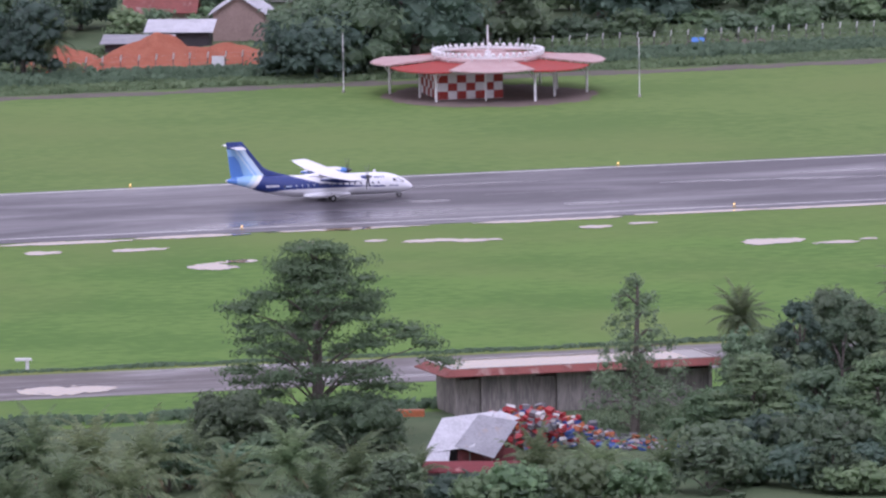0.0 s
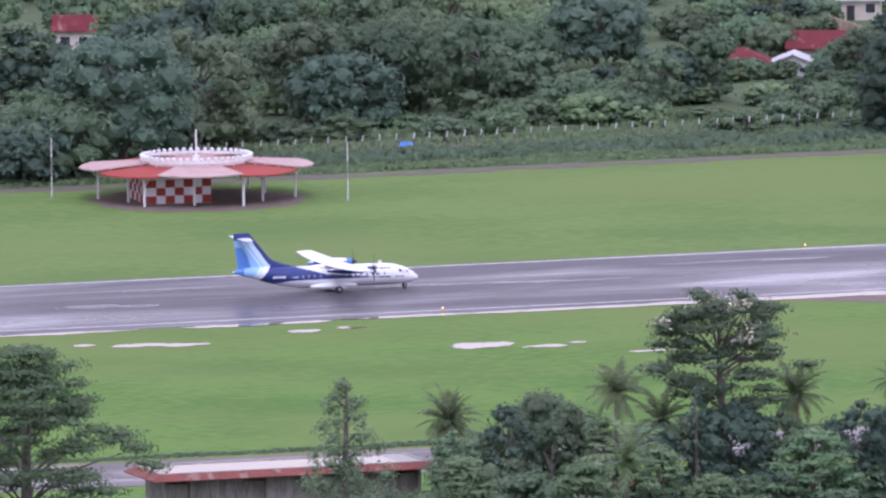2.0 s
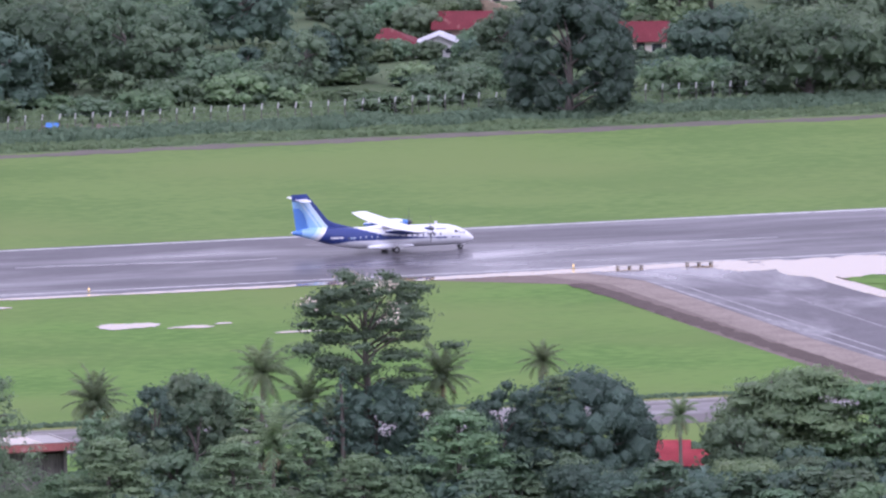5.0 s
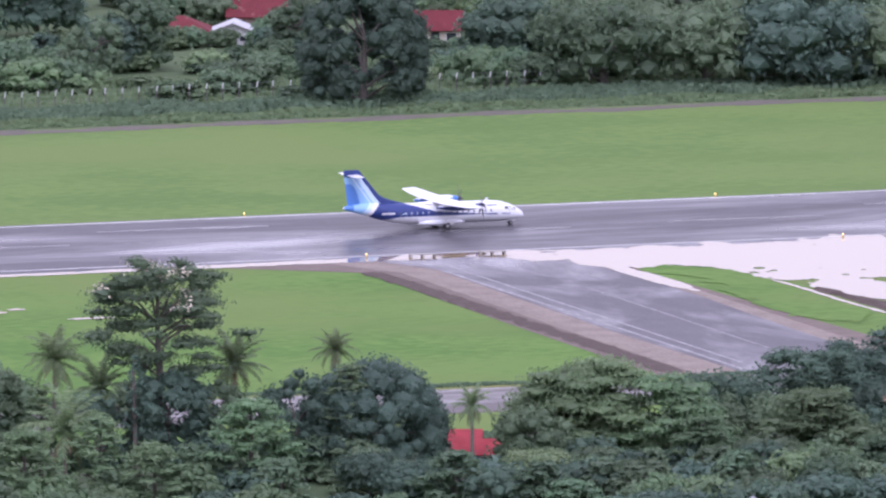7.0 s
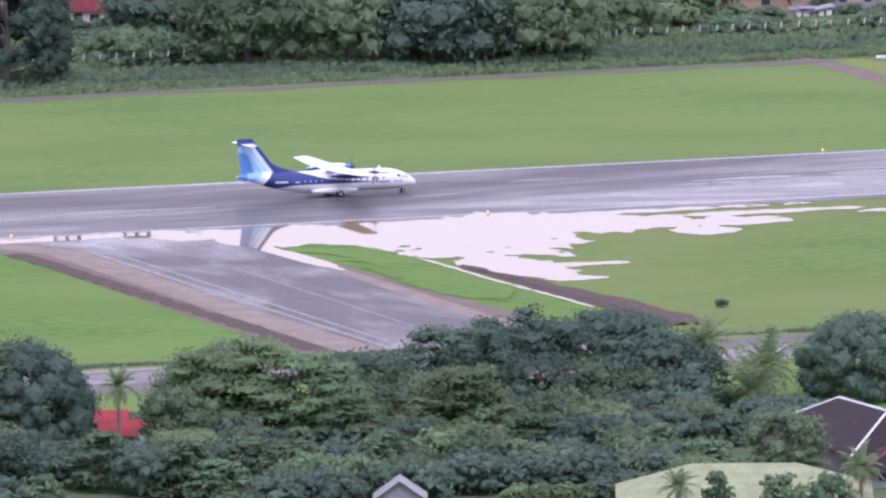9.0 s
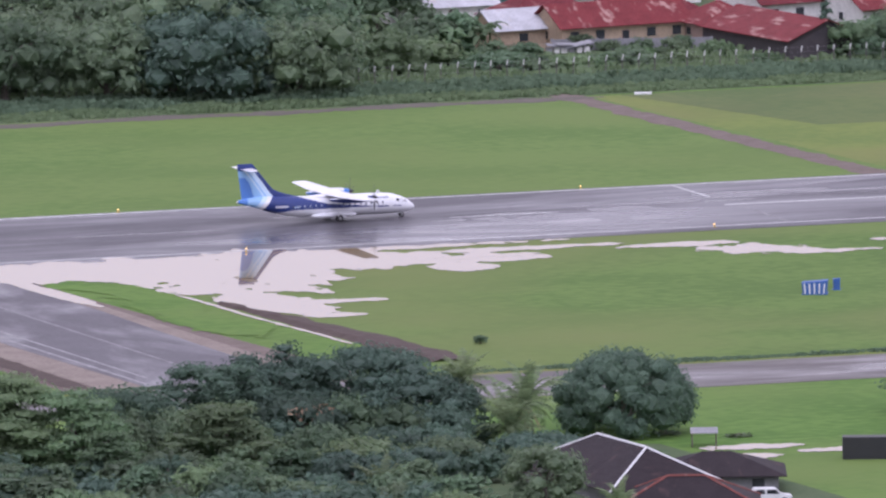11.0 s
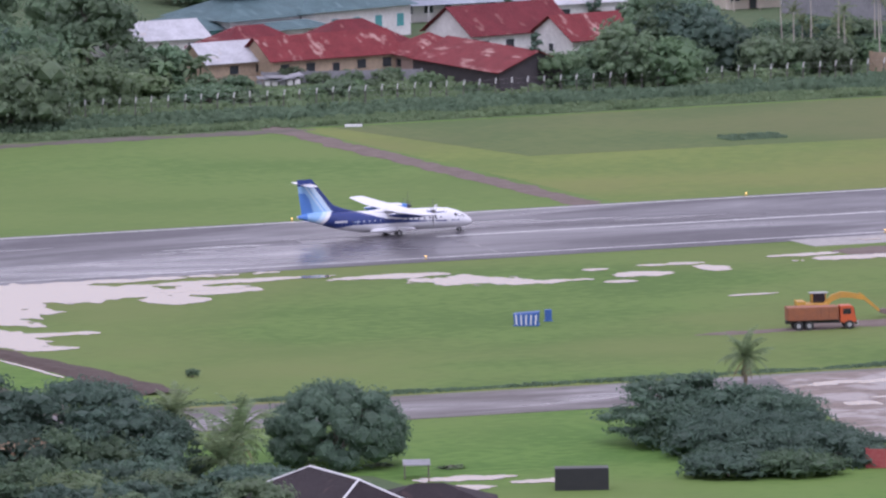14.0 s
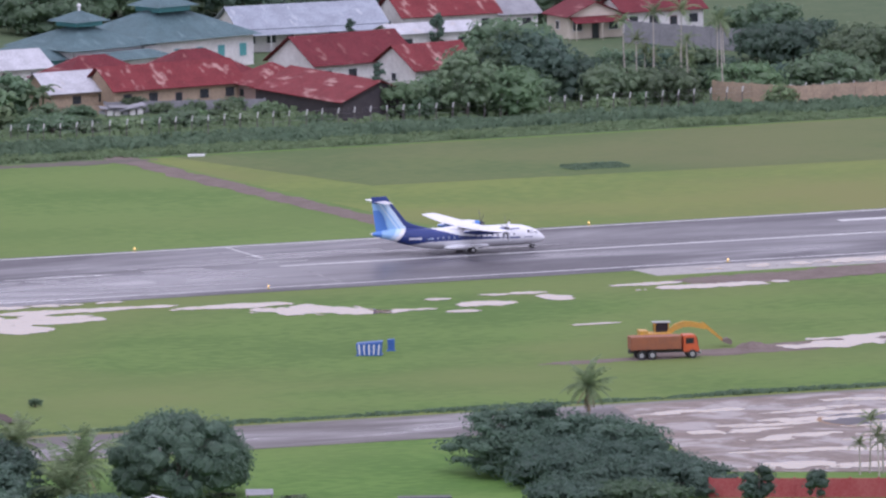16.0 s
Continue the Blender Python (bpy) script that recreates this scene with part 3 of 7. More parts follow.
        for i in range(90):
            u = (i / 89) ** 1.25
            a = rng.uniform(0, 2 * math.pi)
            rr = r * 1.1 * (1.04 - u) ** 0.75 * rng.uniform(0.05, 1.0) ** 0.6
            e = r * rng.uniform(0.14, 0.26) * (1.15 - 0.6 * u)
            out.append(((math.cos(a) * rr, math.sin(a) * rr, zb + (h - zb) * u), (e, e, e * 0.8)))
    return out


TREE_LOOK = {
    "round": ("broadleaf_tree", "broad tree with a dense dark green crown", LEAF, 34, 0.55, 0.66),
    "mango": ("mango_tree", "round dense dark green mango tree", LEAF_DARK, 70, 0.42, 0.8),
    "umbrella": ("rain_tree", "spreading rain tree with layered dark green crown", LEAF_DARK, 44, 0.5, 0.6),
    "tiered": ("tiered_tree", "tall open tree with tiered green branches", LEAF_LIGHT, 44, 0.42, 0.42),
    "feather": ("feathery_tree", "feathery green tree with soft light foliage", LEAF_LIGHT, 44, 0.5, 0.65),
    "casuarina": ("slender_tree", "slender wispy tree with sparse green foliage", LEAF, 64, 0.42, 0.35),
    "conifer": ("conical_tree", "narrow conical dark green tree", LEAF_DARK, 50, 0.45, 0.5),
    "blossom": ("flowering_tree", "open green tree with pale blossom on top", LEAF, 56, 0.42, 0.55),
    "column": ("columnar_tree", "slim columnar dark green tree", LEAF_DARK, 60, 0.4, 0.8),
    "shrub": ("shrub", "leafy green shrub in rough growth", LEAF_LIGHT, 40, 0.5, 0.62),
}


def tree(kind, x, y, h, r, zb, seed, far=False, material=None, label=""):
    name, lab, leaf, per, size, kcore = TREE_LOOK[kind]
    leaf = material or leaf
    rng = np.random.default_rng(seed)
    t = thing(name, label or lab, "shrub" if kind == "shrub" else "tree", pose(x, y, 0), "shrubs" if kind == "shrub" else "trees")
    size, per = (size * 0.98, per * 0.77) if far else (size * 0.92, per * 0.76)
    if kind == "round":
        r *= 1.12
    puffs = crown_puffs(kind, rng, h, r, max(zb, 0.3))
    if far:
        size, per = size * 1.48, per * 0.33
    V, F, M = leaves(rng, puffs, per, size, bloom=0.0)
    if kind == "blossom":
        top = V[F[:, 0], 2] > zb + (h - zb) * 0.6
        cx = V[F[:, 0], 0]
        patch = np.array([noise.noise((a * 0.45, b * 0.45, seed)) for a, b in zip(cx, V[F[:, 0], 2])]) > 0.12
        M = (top & patch & (cx < r * 0.25) & (rng.uniform(size=len(F)) < 0.4)).astype(int)
    V[:, 2] = np.maximum(V[:, 2], 0.05)
    F, V = F.tolist(), V.tolist()
    nl = len(F)
    if kcore:
        cv, cf = core(puffs, kcore, 0.1)
        b = len(V)
        V += cv
        F += [tuple(b + i for i in f) for f in cf]
    me = mesh_from("crown", V, F, [leaf, BLOSSOM])
    if kind == "blossom":
        me.polygons.foreach_set("material_index", list(M) + [0] * (len(F) - nl))
    c = new("crown", me)
    c.parent = t
    bm = bmesh.new()
    tr = max(0.12, 0.02 * h + 0.02 * r)
    tops = h * 0.9 if kind in ("tiered", "casuarina", "conifer", "column", "feather") else zb + (h - zb) * 0.45
    lean = rng.uniform(-0.03, 0.03, size=2) * h
    p0 = Vector((0, 0, -0.1))
    for k in range(4):
        u = (k + 1) / 4
        p1 = Vector((lean[0] * u, lean[1] * u, max(0.4, tops) * u))
        tube(bm, p0, p1, tr * (1.15 - 0.75 * (u - 0.25)), tr * (1.15 - 0.75 * u), 7, False)
        p0 = p1
    for cpos, pr in puffs[::max(1, len(puffs) // (34 if kind == "tiered" else 22 if kind == "blossom" else 11))]:
        z = max(0.3, min(tops, cpos[2] - (0.5 if kind == "tiered" else 0.35) * math.hypot(cpos[0], cpos[1])))
        a = Vector((lean[0] * z / max(tops, 0.4), lean[1] * z / max(tops, 0.4), z))
        m = (a + Vector(cpos)) / 2 + Vector((0, 0, 0.08 * r))
        k = 0.6 if kind in ("tiered", "blossom") else 1.0
        tube(bm, a, m, tr * 0.42 * k, tr * 0.26 * k, 5, False)
        tube(bm, m, cpos, tr * 0.26 * k, tr * 0.1 * k, 5, False)
    part("trunk", bm, BARK, t)
    return t


def frond(V, F, M, rng, base, az, el, length, droop, width, n=9, mat_i=0):
    """One feather leaf: a curved rib with drooping leaflets on both sides."""
    p = np.array(base, float)
    e = el
    out = np.array((math.cos(az), math.sin(az), 0))
    side = np.array((-math.sin(az), math.cos(az), 0))
    pts = [p]
    for k in range(n):
        step = length / n
        p = p + step * (out * math.cos(e) + np.array((0, 0, math.sin(e))))
        e -= droop / n * (0.6 + 0.9 * k / n)
        pts.append(p)
    for k in range(n):
        a, b = pts[k], pts[k + 1]
        w = width * (0.45 + 0.55 * math.sin(math.pi * min(1, (k + 1.2) / n)))
        if k == n - 1:
            w *= 0.6
        for s in (-1, 1):
            for u0, u1 in ((0.0, 0.42), (0.5, 0.92)):
                i = len(V)
                p0, p1 = a + (b - a) * u0, a + (b - a) * u1
                tip = (p0 + p1) / 2 + side * s * w * rng.uniform(0.7, 1.0) + (b - a) * 0.8 + np.array((0, 0, -w * rng.uniform(0.25, 0.7)))
                V += [tuple(p0), tuple(p1), tuple(tip + (b - a) * 0.12), tuple(tip - (b - a) * 0.12)]
                F.append((i, i + 1, i + 2, i + 3))
                M.append(mat_i)


def palm(x, y, h, r, seed, kind="palm"):
    rng = np.random.default_rng(seed)
    areca = kind == "areca"
    t = thing("areca_palm" if areca else "coconut_palm", "slim areca palm with a pale stem" if areca else "coconut palm with drooping green fronds", "palm", pose(x, y, 0), "palms")
    length = r * 1.12
    hub = max(h - length * (0.45 if areca else 0.66), 1.0)
    V, F, M = [], [], []
    n = 11 if areca else 30
    for i in range(n):
        u = i / n
        el = 86 - 118 * u ** 1.15 + rng.uniform(-12, 12)
        frond(V, F, M, rng, (0, 0, hub), i * 2.4 + rng.uniform(-0.35, 0.35), radians(el), length * rng.uniform(0.75, 1.2), radians(78 if areca else rng.uniform(42, 88)), length * (0.17 if areca else 0.155) + 0.1)
    if not areca:
        for i in range(6):
            frond(V, F, M, rng, (0, 0, hub - 0.2), i * 1.05 + rng.uniform(0, 0.6), radians(rng.uniform(-70, -35)), length * rng.uniform(0.5, 0.85), radians(35), length * 0.09, mat_i=1)
    me = mesh_from("fronds", [tuple(map(float, v)) for v in V], F, [PALM_LEAF, DRY_LEAF])
    me.polygons.foreach_set("material_index", M)
    new("fronds", me).parent = t
    bm = bmesh.new()
    lean = rng.uniform(-0.05, 0.05, size=2) * hub
    p0 = Vector((-lean[0], -lean[1], -0.1))
    for k in range(6):
        u = (k + 1) / 6
        p1 = Vector((-lean[0] * (1 - u) ** 2, -lean[1] * (1 - u) ** 2, hub * u))
        w = (0.09 if areca else 0.2)
        tube(bm, p0, p1, w * (1.3 - 0.5 * (u - 0.16)), w * (1.3 - 0.5 * u), 7, k == 5)
        p0 = p1
    part("trunk", bm, ARECA_BARK if areca else PALM_BARK, t)
    return t


def banana(x, y, h, r, seed):
    rng = np.random.default_rng(seed)
    t = thing("banana_plant", "clump of banana plants with broad arching leaves", "banana plant", pose(x, y, 0), "banana plants")
    V, F = [], []
    for c in range(4):
        bm = bmesh.new()
        ox, oy = rng.uniform(-r * 0.5, r * 0.5, size=2)
        hh = h * rng.uniform(0.5, 0.75)
        tube(bm, (ox, oy, -0.05), (ox, oy, hh), 0.16, 0.09, 6)
        part("stem", bm, LEAF_LIGHT, t)
        for i in range(8):
            az, e, L = i * 2.4 + rng.uniform(-0.3, 0.3), radians(rng.uniform(25, 80)), r * rng.uniform(0.7, 1.0)
            p = np.array((ox, oy, hh * 0.95))
            out, side = np.array((math.cos(az), math.sin(az), 0)), np.array((-math.sin(az), math.cos(az), 0))
            b = len(V)
            for k in range(6):
                w = 0.36 * math.sin(math.pi * (k + 0.5) / 6.2) + 0.03
                V += [tuple(p - side * w - np.array((0, 0, w * 0.35))), tuple(p), tuple(p + side * w - np.array((0, 0, w * 0.35)))]
                p = p + L / 5 * (out * math.cos(e) + np.array((0, 0, math.sin(e))))
                e -= radians(24)
            for k in range(5):
                q = b + 3 * k
                F += [(q, q + 1, q + 4, q + 3), (q + 1, q + 2, q + 5, q + 4)]
    new("leaves", mesh_from("leaves", [tuple(map(float, v)) for v in V], F, LEAF_LIGHT)).parent = t
    return t


def plant(rows, seed, far=False):
    for k, (kind, x, y, h, r, zb) in enumerate(rows):
        s = seed + k
        if kind in ("palm", "areca", "palmsmall"):
            palm(x, y, h, r * (1.1 if kind == 'areca' else 1.15), s, "areca" if kind == "areca" else "palm")
        elif kind == "banana":
            banana(x, y, h, r, s)
        else:
            m = None
            if kind == "round":
                m = (LEAF, LEAF_DARK, LEAF)[s % 3]
            if kind == "shrub":
                m = (LEAF_LIGHT, LEAF)[s % 2]
            tree(kind, x, y, h, r, min(zb, h * (0.5 if kind == "blossom" else 0.05 if far else 0.1 if kind in ("feather", "mango") else 0.22 if kind in ("umbrella", "round") else 0.1 if kind == "column" else 0.5)), s, far, m)


def scatter_grass(name, x0, x1, fy, width, n, hmin, hmax, material, label, seed):
    """Tall tufts of grass along a line: bent blades in fans."""
    rng = np.random.default_rng(seed)
    xs = rng.uniform(x0, x1, n)
    ys = fy(xs) + rng.uniform(-0.5, 0.5, n) * width
    hs = rng.uniform(hmin, hmax, n) * (0.7 + 0.6 * np.array([noise.noise((a * 0.12, b * 0.2, seed)) for a, b in zip(xs, ys)]))
    hs = np.maximum(hs, hmin * 0.5)
    az = rng.uniform(0, 2 * math.pi, n)
    w = rng.uniform(0.25, 0.5, n)
    dx, dy = np.cos(az) * w, np.sin(az) * w
    lx, ly = rng.normal(scale=0.25, size=(2, n)) * hs
    z = np.zeros(n)
    V = np.stack([np.stack([xs - dx * 0.5, ys - dy * 0.5, z], 1), np.stack([xs + dx * 0.5, ys + dy * 0.5, z], 1),
                  np.stack([xs + dx + lx, ys + dy + ly, hs], 1), np.stack([xs - dx + lx, ys - dy + ly, hs * 0.85], 1)], 1).reshape(-1, 3)
    F = np.arange(4 * n).reshape(-1, 4)
    return tagged(new(name, mesh_from(name, V.tolist(), F.tolist(), material)), label, "grass", kind="stuff")


# trees on the near side of the taxiway
plant([
    ('tiered', -50.6, -222.0, 21.4, 12.2, 5.6),
    ('round', -62.3, -232.0, 8.4, 5.6, 0.5),
    ('round', -48.7, -228.0, 6.8, 5.7, 0.5),
    ('casuarina', -16.7, -226.0, 16.5, 6.8, 0.5),
    ('round', 10.2, -215.0, 14.4, 5.1, 1.5),
    ('round', -0.7, -225.0, 11.6, 6.0, 0.5),
    ('feather', -10.6, -240.0, 5.8, 7.7, 0.5),
    ('palm', -0.5, -212.0, 12.9, 3.0, 7.7),
    ('round', -90.1, -245.0, 8.1, 3.5, 0.5),
    ('palm', -93.1, -262.0, 8.7, 4.4, 3.7),
    ('palm', -88.7, -268.0, 9.1, 4.4, 4.2),
    ('palm', -80.9, -262.0, 7.8, 4.4, 2.5),
    ('palm', -74.7, -255.0, 6.2, 3.8, 0.9),
    ('palm', -96.7, -285.0, 8.2, 4.3, 4.1),
    ('palm', -90.1, -285.0, 7.6, 4.3, 3.8),
], 100)
plant([
    ('palm', -64.5, -258.0, 6.3, 4.4, 1.3),
    ('palm', -59.0, -262.0, 5.4, 4.4, 0.9),
    ('palm', -52.0, -262.0, 3.8, 3.2, 0.5),
    ('palm', -68.1, -280.0, 5.1, 4.4, 0.5),
    ('palm', -38.7, -262.0, 4.7, 3.8, 0.5),
    ('palm', -32.0, -262.0, 3.2, 3.5, 0.5),
    ('palm', -24.6, -262.0, 2.3, 3.5, 0.5),
    ('palm', -60.8, -280.0, 4.2, 3.8, 0.5),
    ('palm', -103.5, -290.0, 7.3, 4.0, 3.3),
    ('palm', -76.3, -275.0, 6.1, 3.8, 0.5),
    ('blossom', 27.6, -222.0, 23.3, 10.2, 11.5),
    ('palm', -0.9, -214.0, 12.7, 2.7, 8.5),
    ('palm', 17.9, -214.0, 15.5, 3.3, 11.2),
    ('palm', 20.9, -220.0, 12.9, 3.3, 8.7),
    ('palm', 13.1, -232.0, 10.9, 4.2, 6.1),
], 115)
plant([
    ('palm', 35.6, -222.0, 15.2, 3.3, 10.6),
    ('round', 8.9, -216.0, 14.6, 4.5, 5.8),
    ('round', 1.8, -222.0, 11.0, 4.2, 3.1),
    ('round', 26.5, -226.0, 13.9, 5.1, 3.0),
    ('conifer', 22.4, -228.0, 14.3, 1.8, 6.4),
    ('mango', 49.6, -226.0, 12.6, 8.4, 0.5),
    ('palm', 49.0, -216.0, 14.5, 2.1, 10.6),
    ('palm', 60.0, -229.0, 9.4, 2.1, 1.5),
    ('feather', -9.5, -245.0, 10.3, 5.9, 3.8),
    ('feather', 31.9, -238.0, 10.6, 6.0, 2.2),
    ('feather', 3.3, -248.0, 9.5, 5.4, 3.5),
    ('feather', 17.0, -250.0, 7.8, 4.8, 3.0),
    ('round', 44.0, -245.0, 5.4, 4.8, 1.1),
    ('feather', 13.5, -242.0, 10.1, 4.2, 2.3),
    ('feather', 73.4, -222.0, 10.2, 9.1, 0.5),
], 130)
plant([
    ('feather', 82.9, -228.0, 10.1, 7.9, 0.5),
    ('round', 65.9, -232.0, 8.5, 4.5, 0.5),
    ('feather', 77.3, -222.0, 11.1, 10.0, 0.5),
    ('round', 91.7, -218.0, 10.0, 6.1, 0.5),
    ('umbrella', 103.4, -216.0, 10.0, 9.0, 0.6),
    ('umbrella', 122.0, -214.0, 10.4, 12.5, 0.5),
    ('umbrella', 114.0, -213.0, 10.9, 11.5, 0.5),
    ('umbrella', 128.5, -216.0, 8.0, 7.5, 0.5),
    ('feather', 97.3, -236.0, 8.5, 7.0, 0.5),
    ('palm', 134.0, -212.0, 9.4, 3.2, 2.2),
    ('palm', 139.0, -218.0, 8.0, 3.9, 1.5),
    ('palm', 135.0, -224.0, 5.8, 3.9, 0.5),
    ('round', 135.4, -232.0, 3.0, 5.2, 0.5),
    ('feather', 80.8, -244.0, 7.1, 5.1, 0.5),
    ('feather', 60.7, -248.0, 4.4, 7.2, 0.5),
    ('round', 46.6, -250.0, 4.7, 5.1, 0.5),
    ('feather', 98.1, -256.0, 1.4, 3.6, 0.5),
], 145)
plant([
    ('palm', 105.4, -262.0, 3.5, 3.6, 0.5),
    ('palm', 117.0, -280.0, 1.8, 4.2, 0.5),
    ('palm', 101.6, -290.0, 1.9, 3.3, 0.5),
    ('round', 110.6, -285.0, 2.0, 3.6, 0.5),
    ('round', 67.3, -256.0, 1.8, 5.1, 0.5),
    ('round', 82.9, -252.0, 2.4, 4.5, 0.5),
    ('mango', 152.1, -214.0, 9.1, 7.9, 0.3),
    ('round', 134.3, -236.0, 2.1, 4.6, 0.5),
    ('umbrella', 193.4, -212.0, 7.4, 8.6, 0.5),
    ('umbrella', 198.6, -216.0, 6.4, 11.6, 0.5),
    ('palm', 201.7, -212.0, 11.6, 2.8, 6.9),
], 160)
plant([
    ('umbrella', 197.2, -226.0, 5.0, 11.0, 0.5),
    ('umbrella', 193.5, -236.0, 3.6, 9.0, 0.3),
    ('umbrella', 199.5, -236.0, 3.8, 9.5, 0.3),
    ('round', 186.0, -244.0, 2.8, 5.0, 0.3),
    ('round', 193.0, -246.0, 2.8, 5.5, 0.3),
    ('shrub', 162.4, -222.0, -1.9, 1.9, 0.5),
    ('shrub', 156.2, -216.0, -1.9, 1.9, 0.5),
], 175)

plant([
    ('column', 202.6, -257.0, 5.5, 2.0, 1.8),
    ('column', 201.4, -257.0, 4.5, 1.2, 1.9),
    ('column', 209.1, -258.0, 4.5, 1.5, 1.2),
    ('areca', 226.9, -232.0, 6.9, 1.6, 3.6),
    ('areca', 225.1, -233.0, 4.2, 1.2, 1.3),
    ('areca', 227.9, -233.0, 4.3, 1.4, 1.2),
    ('areca', 226.4, -235.0, 5.2, 1.2, 1.5),
    ('round', 98.0, -224.0, 7.5, 5.0, 0.3),
    ('round', 104.0, -222.0, 8.0, 5.0, 0.3),
    ('round', 110.0, -223.0, 8.5, 5.5, 0.3),
    ('round', 116.0, -222.0, 8.0, 5.0, 0.3),
    ('round', 121.0, -223.0, 7.0, 5.0, 0.3),
    ('round', 126.0, -225.0, 6.0, 4.0, 0.3),
    ('round', 101.0, -232.0, 6.0, 4.5, 0.3),
    ('round', 108.0, -236.0, 6.0, 4.5, 0.3),
    ('round', 115.0, -238.0, 5.5, 4.5, 0.3),
    ('round', 93.0, -222.0, 8.0, 5.0, 0.3),
    ('round', 119.0, -246.0, 5.0, 4.5, 0.3),
    ('round', 112.0, -250.0, 4.5, 4.0, 0.3),
    ('round', 88.0, -226.0, 7.5, 5.0, 0.3),
    ('round', -4.9, -228.0, 12.7, 2.8, 0.3),
    ('round', 1.5, -227.0, 14.6, 3.2, 0.3),
    ('round', 6.5, -226.0, 12.4, 3.1, 0.3),
    ('feather', 11.6, -228.0, 12.4, 3.4, 0.3),
    ('round', 17.9, -227.0, 12.2, 3.4, 0.3),
    ('round', 22.4, -226.0, 12.8, 2.8, 0.3),
    ('round', 32.5, -226.0, 12.4, 3.4, 0.3),
    ('round', 40.8, -227.0, 13.4, 4.4, 0.3),
    ('feather', 46.0, -229.0, 13.0, 4.0, 0.3),
], 250)

plant([
    ('round', -17.7, -258.2, 5.5, 4.2, 0.3),
    ('round', -13.2, -257.5, 6.0, 4.2, 0.3),
    ('round', -10.1, -261.4, 6.5, 4.2, 0.3),
    ('round', -6.3, -263.0, 7.0, 4.2, 0.3),
    ('round', -4.1, -237.3, 6.0, 4.2, 0.3),
    ('round', 1.4, -234.2, 8.0, 4.2, 0.3),
    ('round', -20.0, -273.0, 5.0, 4.2, 0.3),
    ('round', -14.8, -277.7, 5.0, 4.2, 0.3),
], 330, far=True)

rngd = np.random.default_rng(55)
t = thing("dry_branch", "broken branch with withered brown leaves hanging in the rain tree", "branch", pose(110.7, -226.4, 0))
V, F, M = leaves(rngd, [((-1.6, 0, 5.9), (1.3, 0.9, 0.5)), ((0.2, 0.2, 5.6), (1.5, 0.9, 0.6)), ((1.6, 0, 6.0), (0.9, 0.8, 0.5)), ((-0.6, 0, 5.0), (1.0, 0.8, 0.4))], 40, 0.5)
new("leaves", mesh_from("leaves", V.tolist(), F.tolist(), mat("withered_leaf", (0.36, 0.26, 0.17), (0.27, 0.18, 0.11), 0.5, 0.85, island=0.3))).parent = t
bm = bmesh.new()
tube(bm, (0.4, 0, 0), (0.2, 0.3, 3.2), 0.16, 0.12, 6)
tube(bm, (0.2, 0.3, 3.2), (-1.6, 0, 5.9), 0.12, 0.05, 6)
tube(bm, (0.2, 0.3, 3.2), (1.5, 0, 5.9), 0.1, 0.04, 6)
part("limb", bm, BARK, t)

# trees, shrubs and palms beyond the fence
plant([
    ('round', 25.6, 158.5, 11.5, 5.6, 0.5),
    ('palm', 28.5, 156.5, 7.5, 3.0, 2.0),
    ('round', 40.5, 205.0, 9.5, 6.0, 0.5),
    ('round', 49.0, 214.0, 9.0, 5.5, 0.5),
    ('shrub', 62.0, 200.0, 4.0, 3.0, 0.3),
    ('shrub', 55.0, 199.0, 4.2, 3.0, 0.3),
    ('shrub', 50.5, 198.0, 4.6, 3.0, 0.3),
    ('shrub', 71.0, 182.0, 4.5, 3.5, 0.3),
    ('round', 68.0, 216.0, 9.0, 6.0, 0.5),
    ('round', 59.6, 144.0, 8.9, 7.0, 2.5),
    ('round', 79.2, 169.8, 6.5, 8.6, 0.5),
    ('round', 94.0, 179.0, 5.0, 7.2, 0.5),
    ('round', 74.1, 149.6, 20.6, 9.2, 3.6),
    ('round', 62.8, 147.1, 11.3, 9.2, 2.8),
    ('round', 88.7, 165.9, 18.6, 7.1, 5.0),
    ('round', 90.5, 188.7, 18.8, 7.2, 7.2),
    ('round', 114.8, 201.3, 15.3, 6.9, 2.9),
    ('round', 125.2, 200.5, 14.9, 8.0, 2.6),
    ('round', 116.5, 192.4, 10.9, 7.2, 2.9),
    ('round', 139.3, 206.1, 13.9, 6.9, 3.7),
    ('round', 142.2, 196.5, 10.9, 5.1, 2.9),
    ('round', 169.9, 249.8, 11.9, 7.1, 3.0),
    ('round', 145.2, 187.1, 7.3, 4.3, 1.5),
], 400, far=True)
plant([
    ('round', 164.1, 202.6, 8.1, 4.0, 2.2),
    ('round', 168.7, 204.5, 10.6, 4.7, 3.3),
    ('round', 194.9, 250.8, 5.6, 4.1, 1.1),
    ('round', 88.0, 238.1, 11.0, 5.9, 2.9),
    ('round', 92.7, 269.1, 10.4, 5.9, 3.0),
    ('round', 119.6, 316.6, 9.1, 6.1, 3.0),
    ('round', 138.9, 307.5, 9.1, 7.6, 3.0),
    ('round', 163.9, 331.1, 6.9, 6.1, 2.3),
    ('round', 178.3, 306.4, 8.4, 8.3, 3.8),
    ('round', 166.4, 294.4, 8.3, 5.3, 3.8),
    ('shrub', 149.9, 180.9, 4.7, 5.1, 0.5),
    ('shrub', 140.0, 185.5, 3.6, 4.3, 0.5),
    ('shrub', 103.3, 174.8, 3.2, 4.3, 0.5),
    ('shrub', 110.9, 175.1, 3.6, 4.3, 0.5),
    ('shrub', 123.8, 173.1, 3.2, 4.7, 0.5),
], 415, far=True)
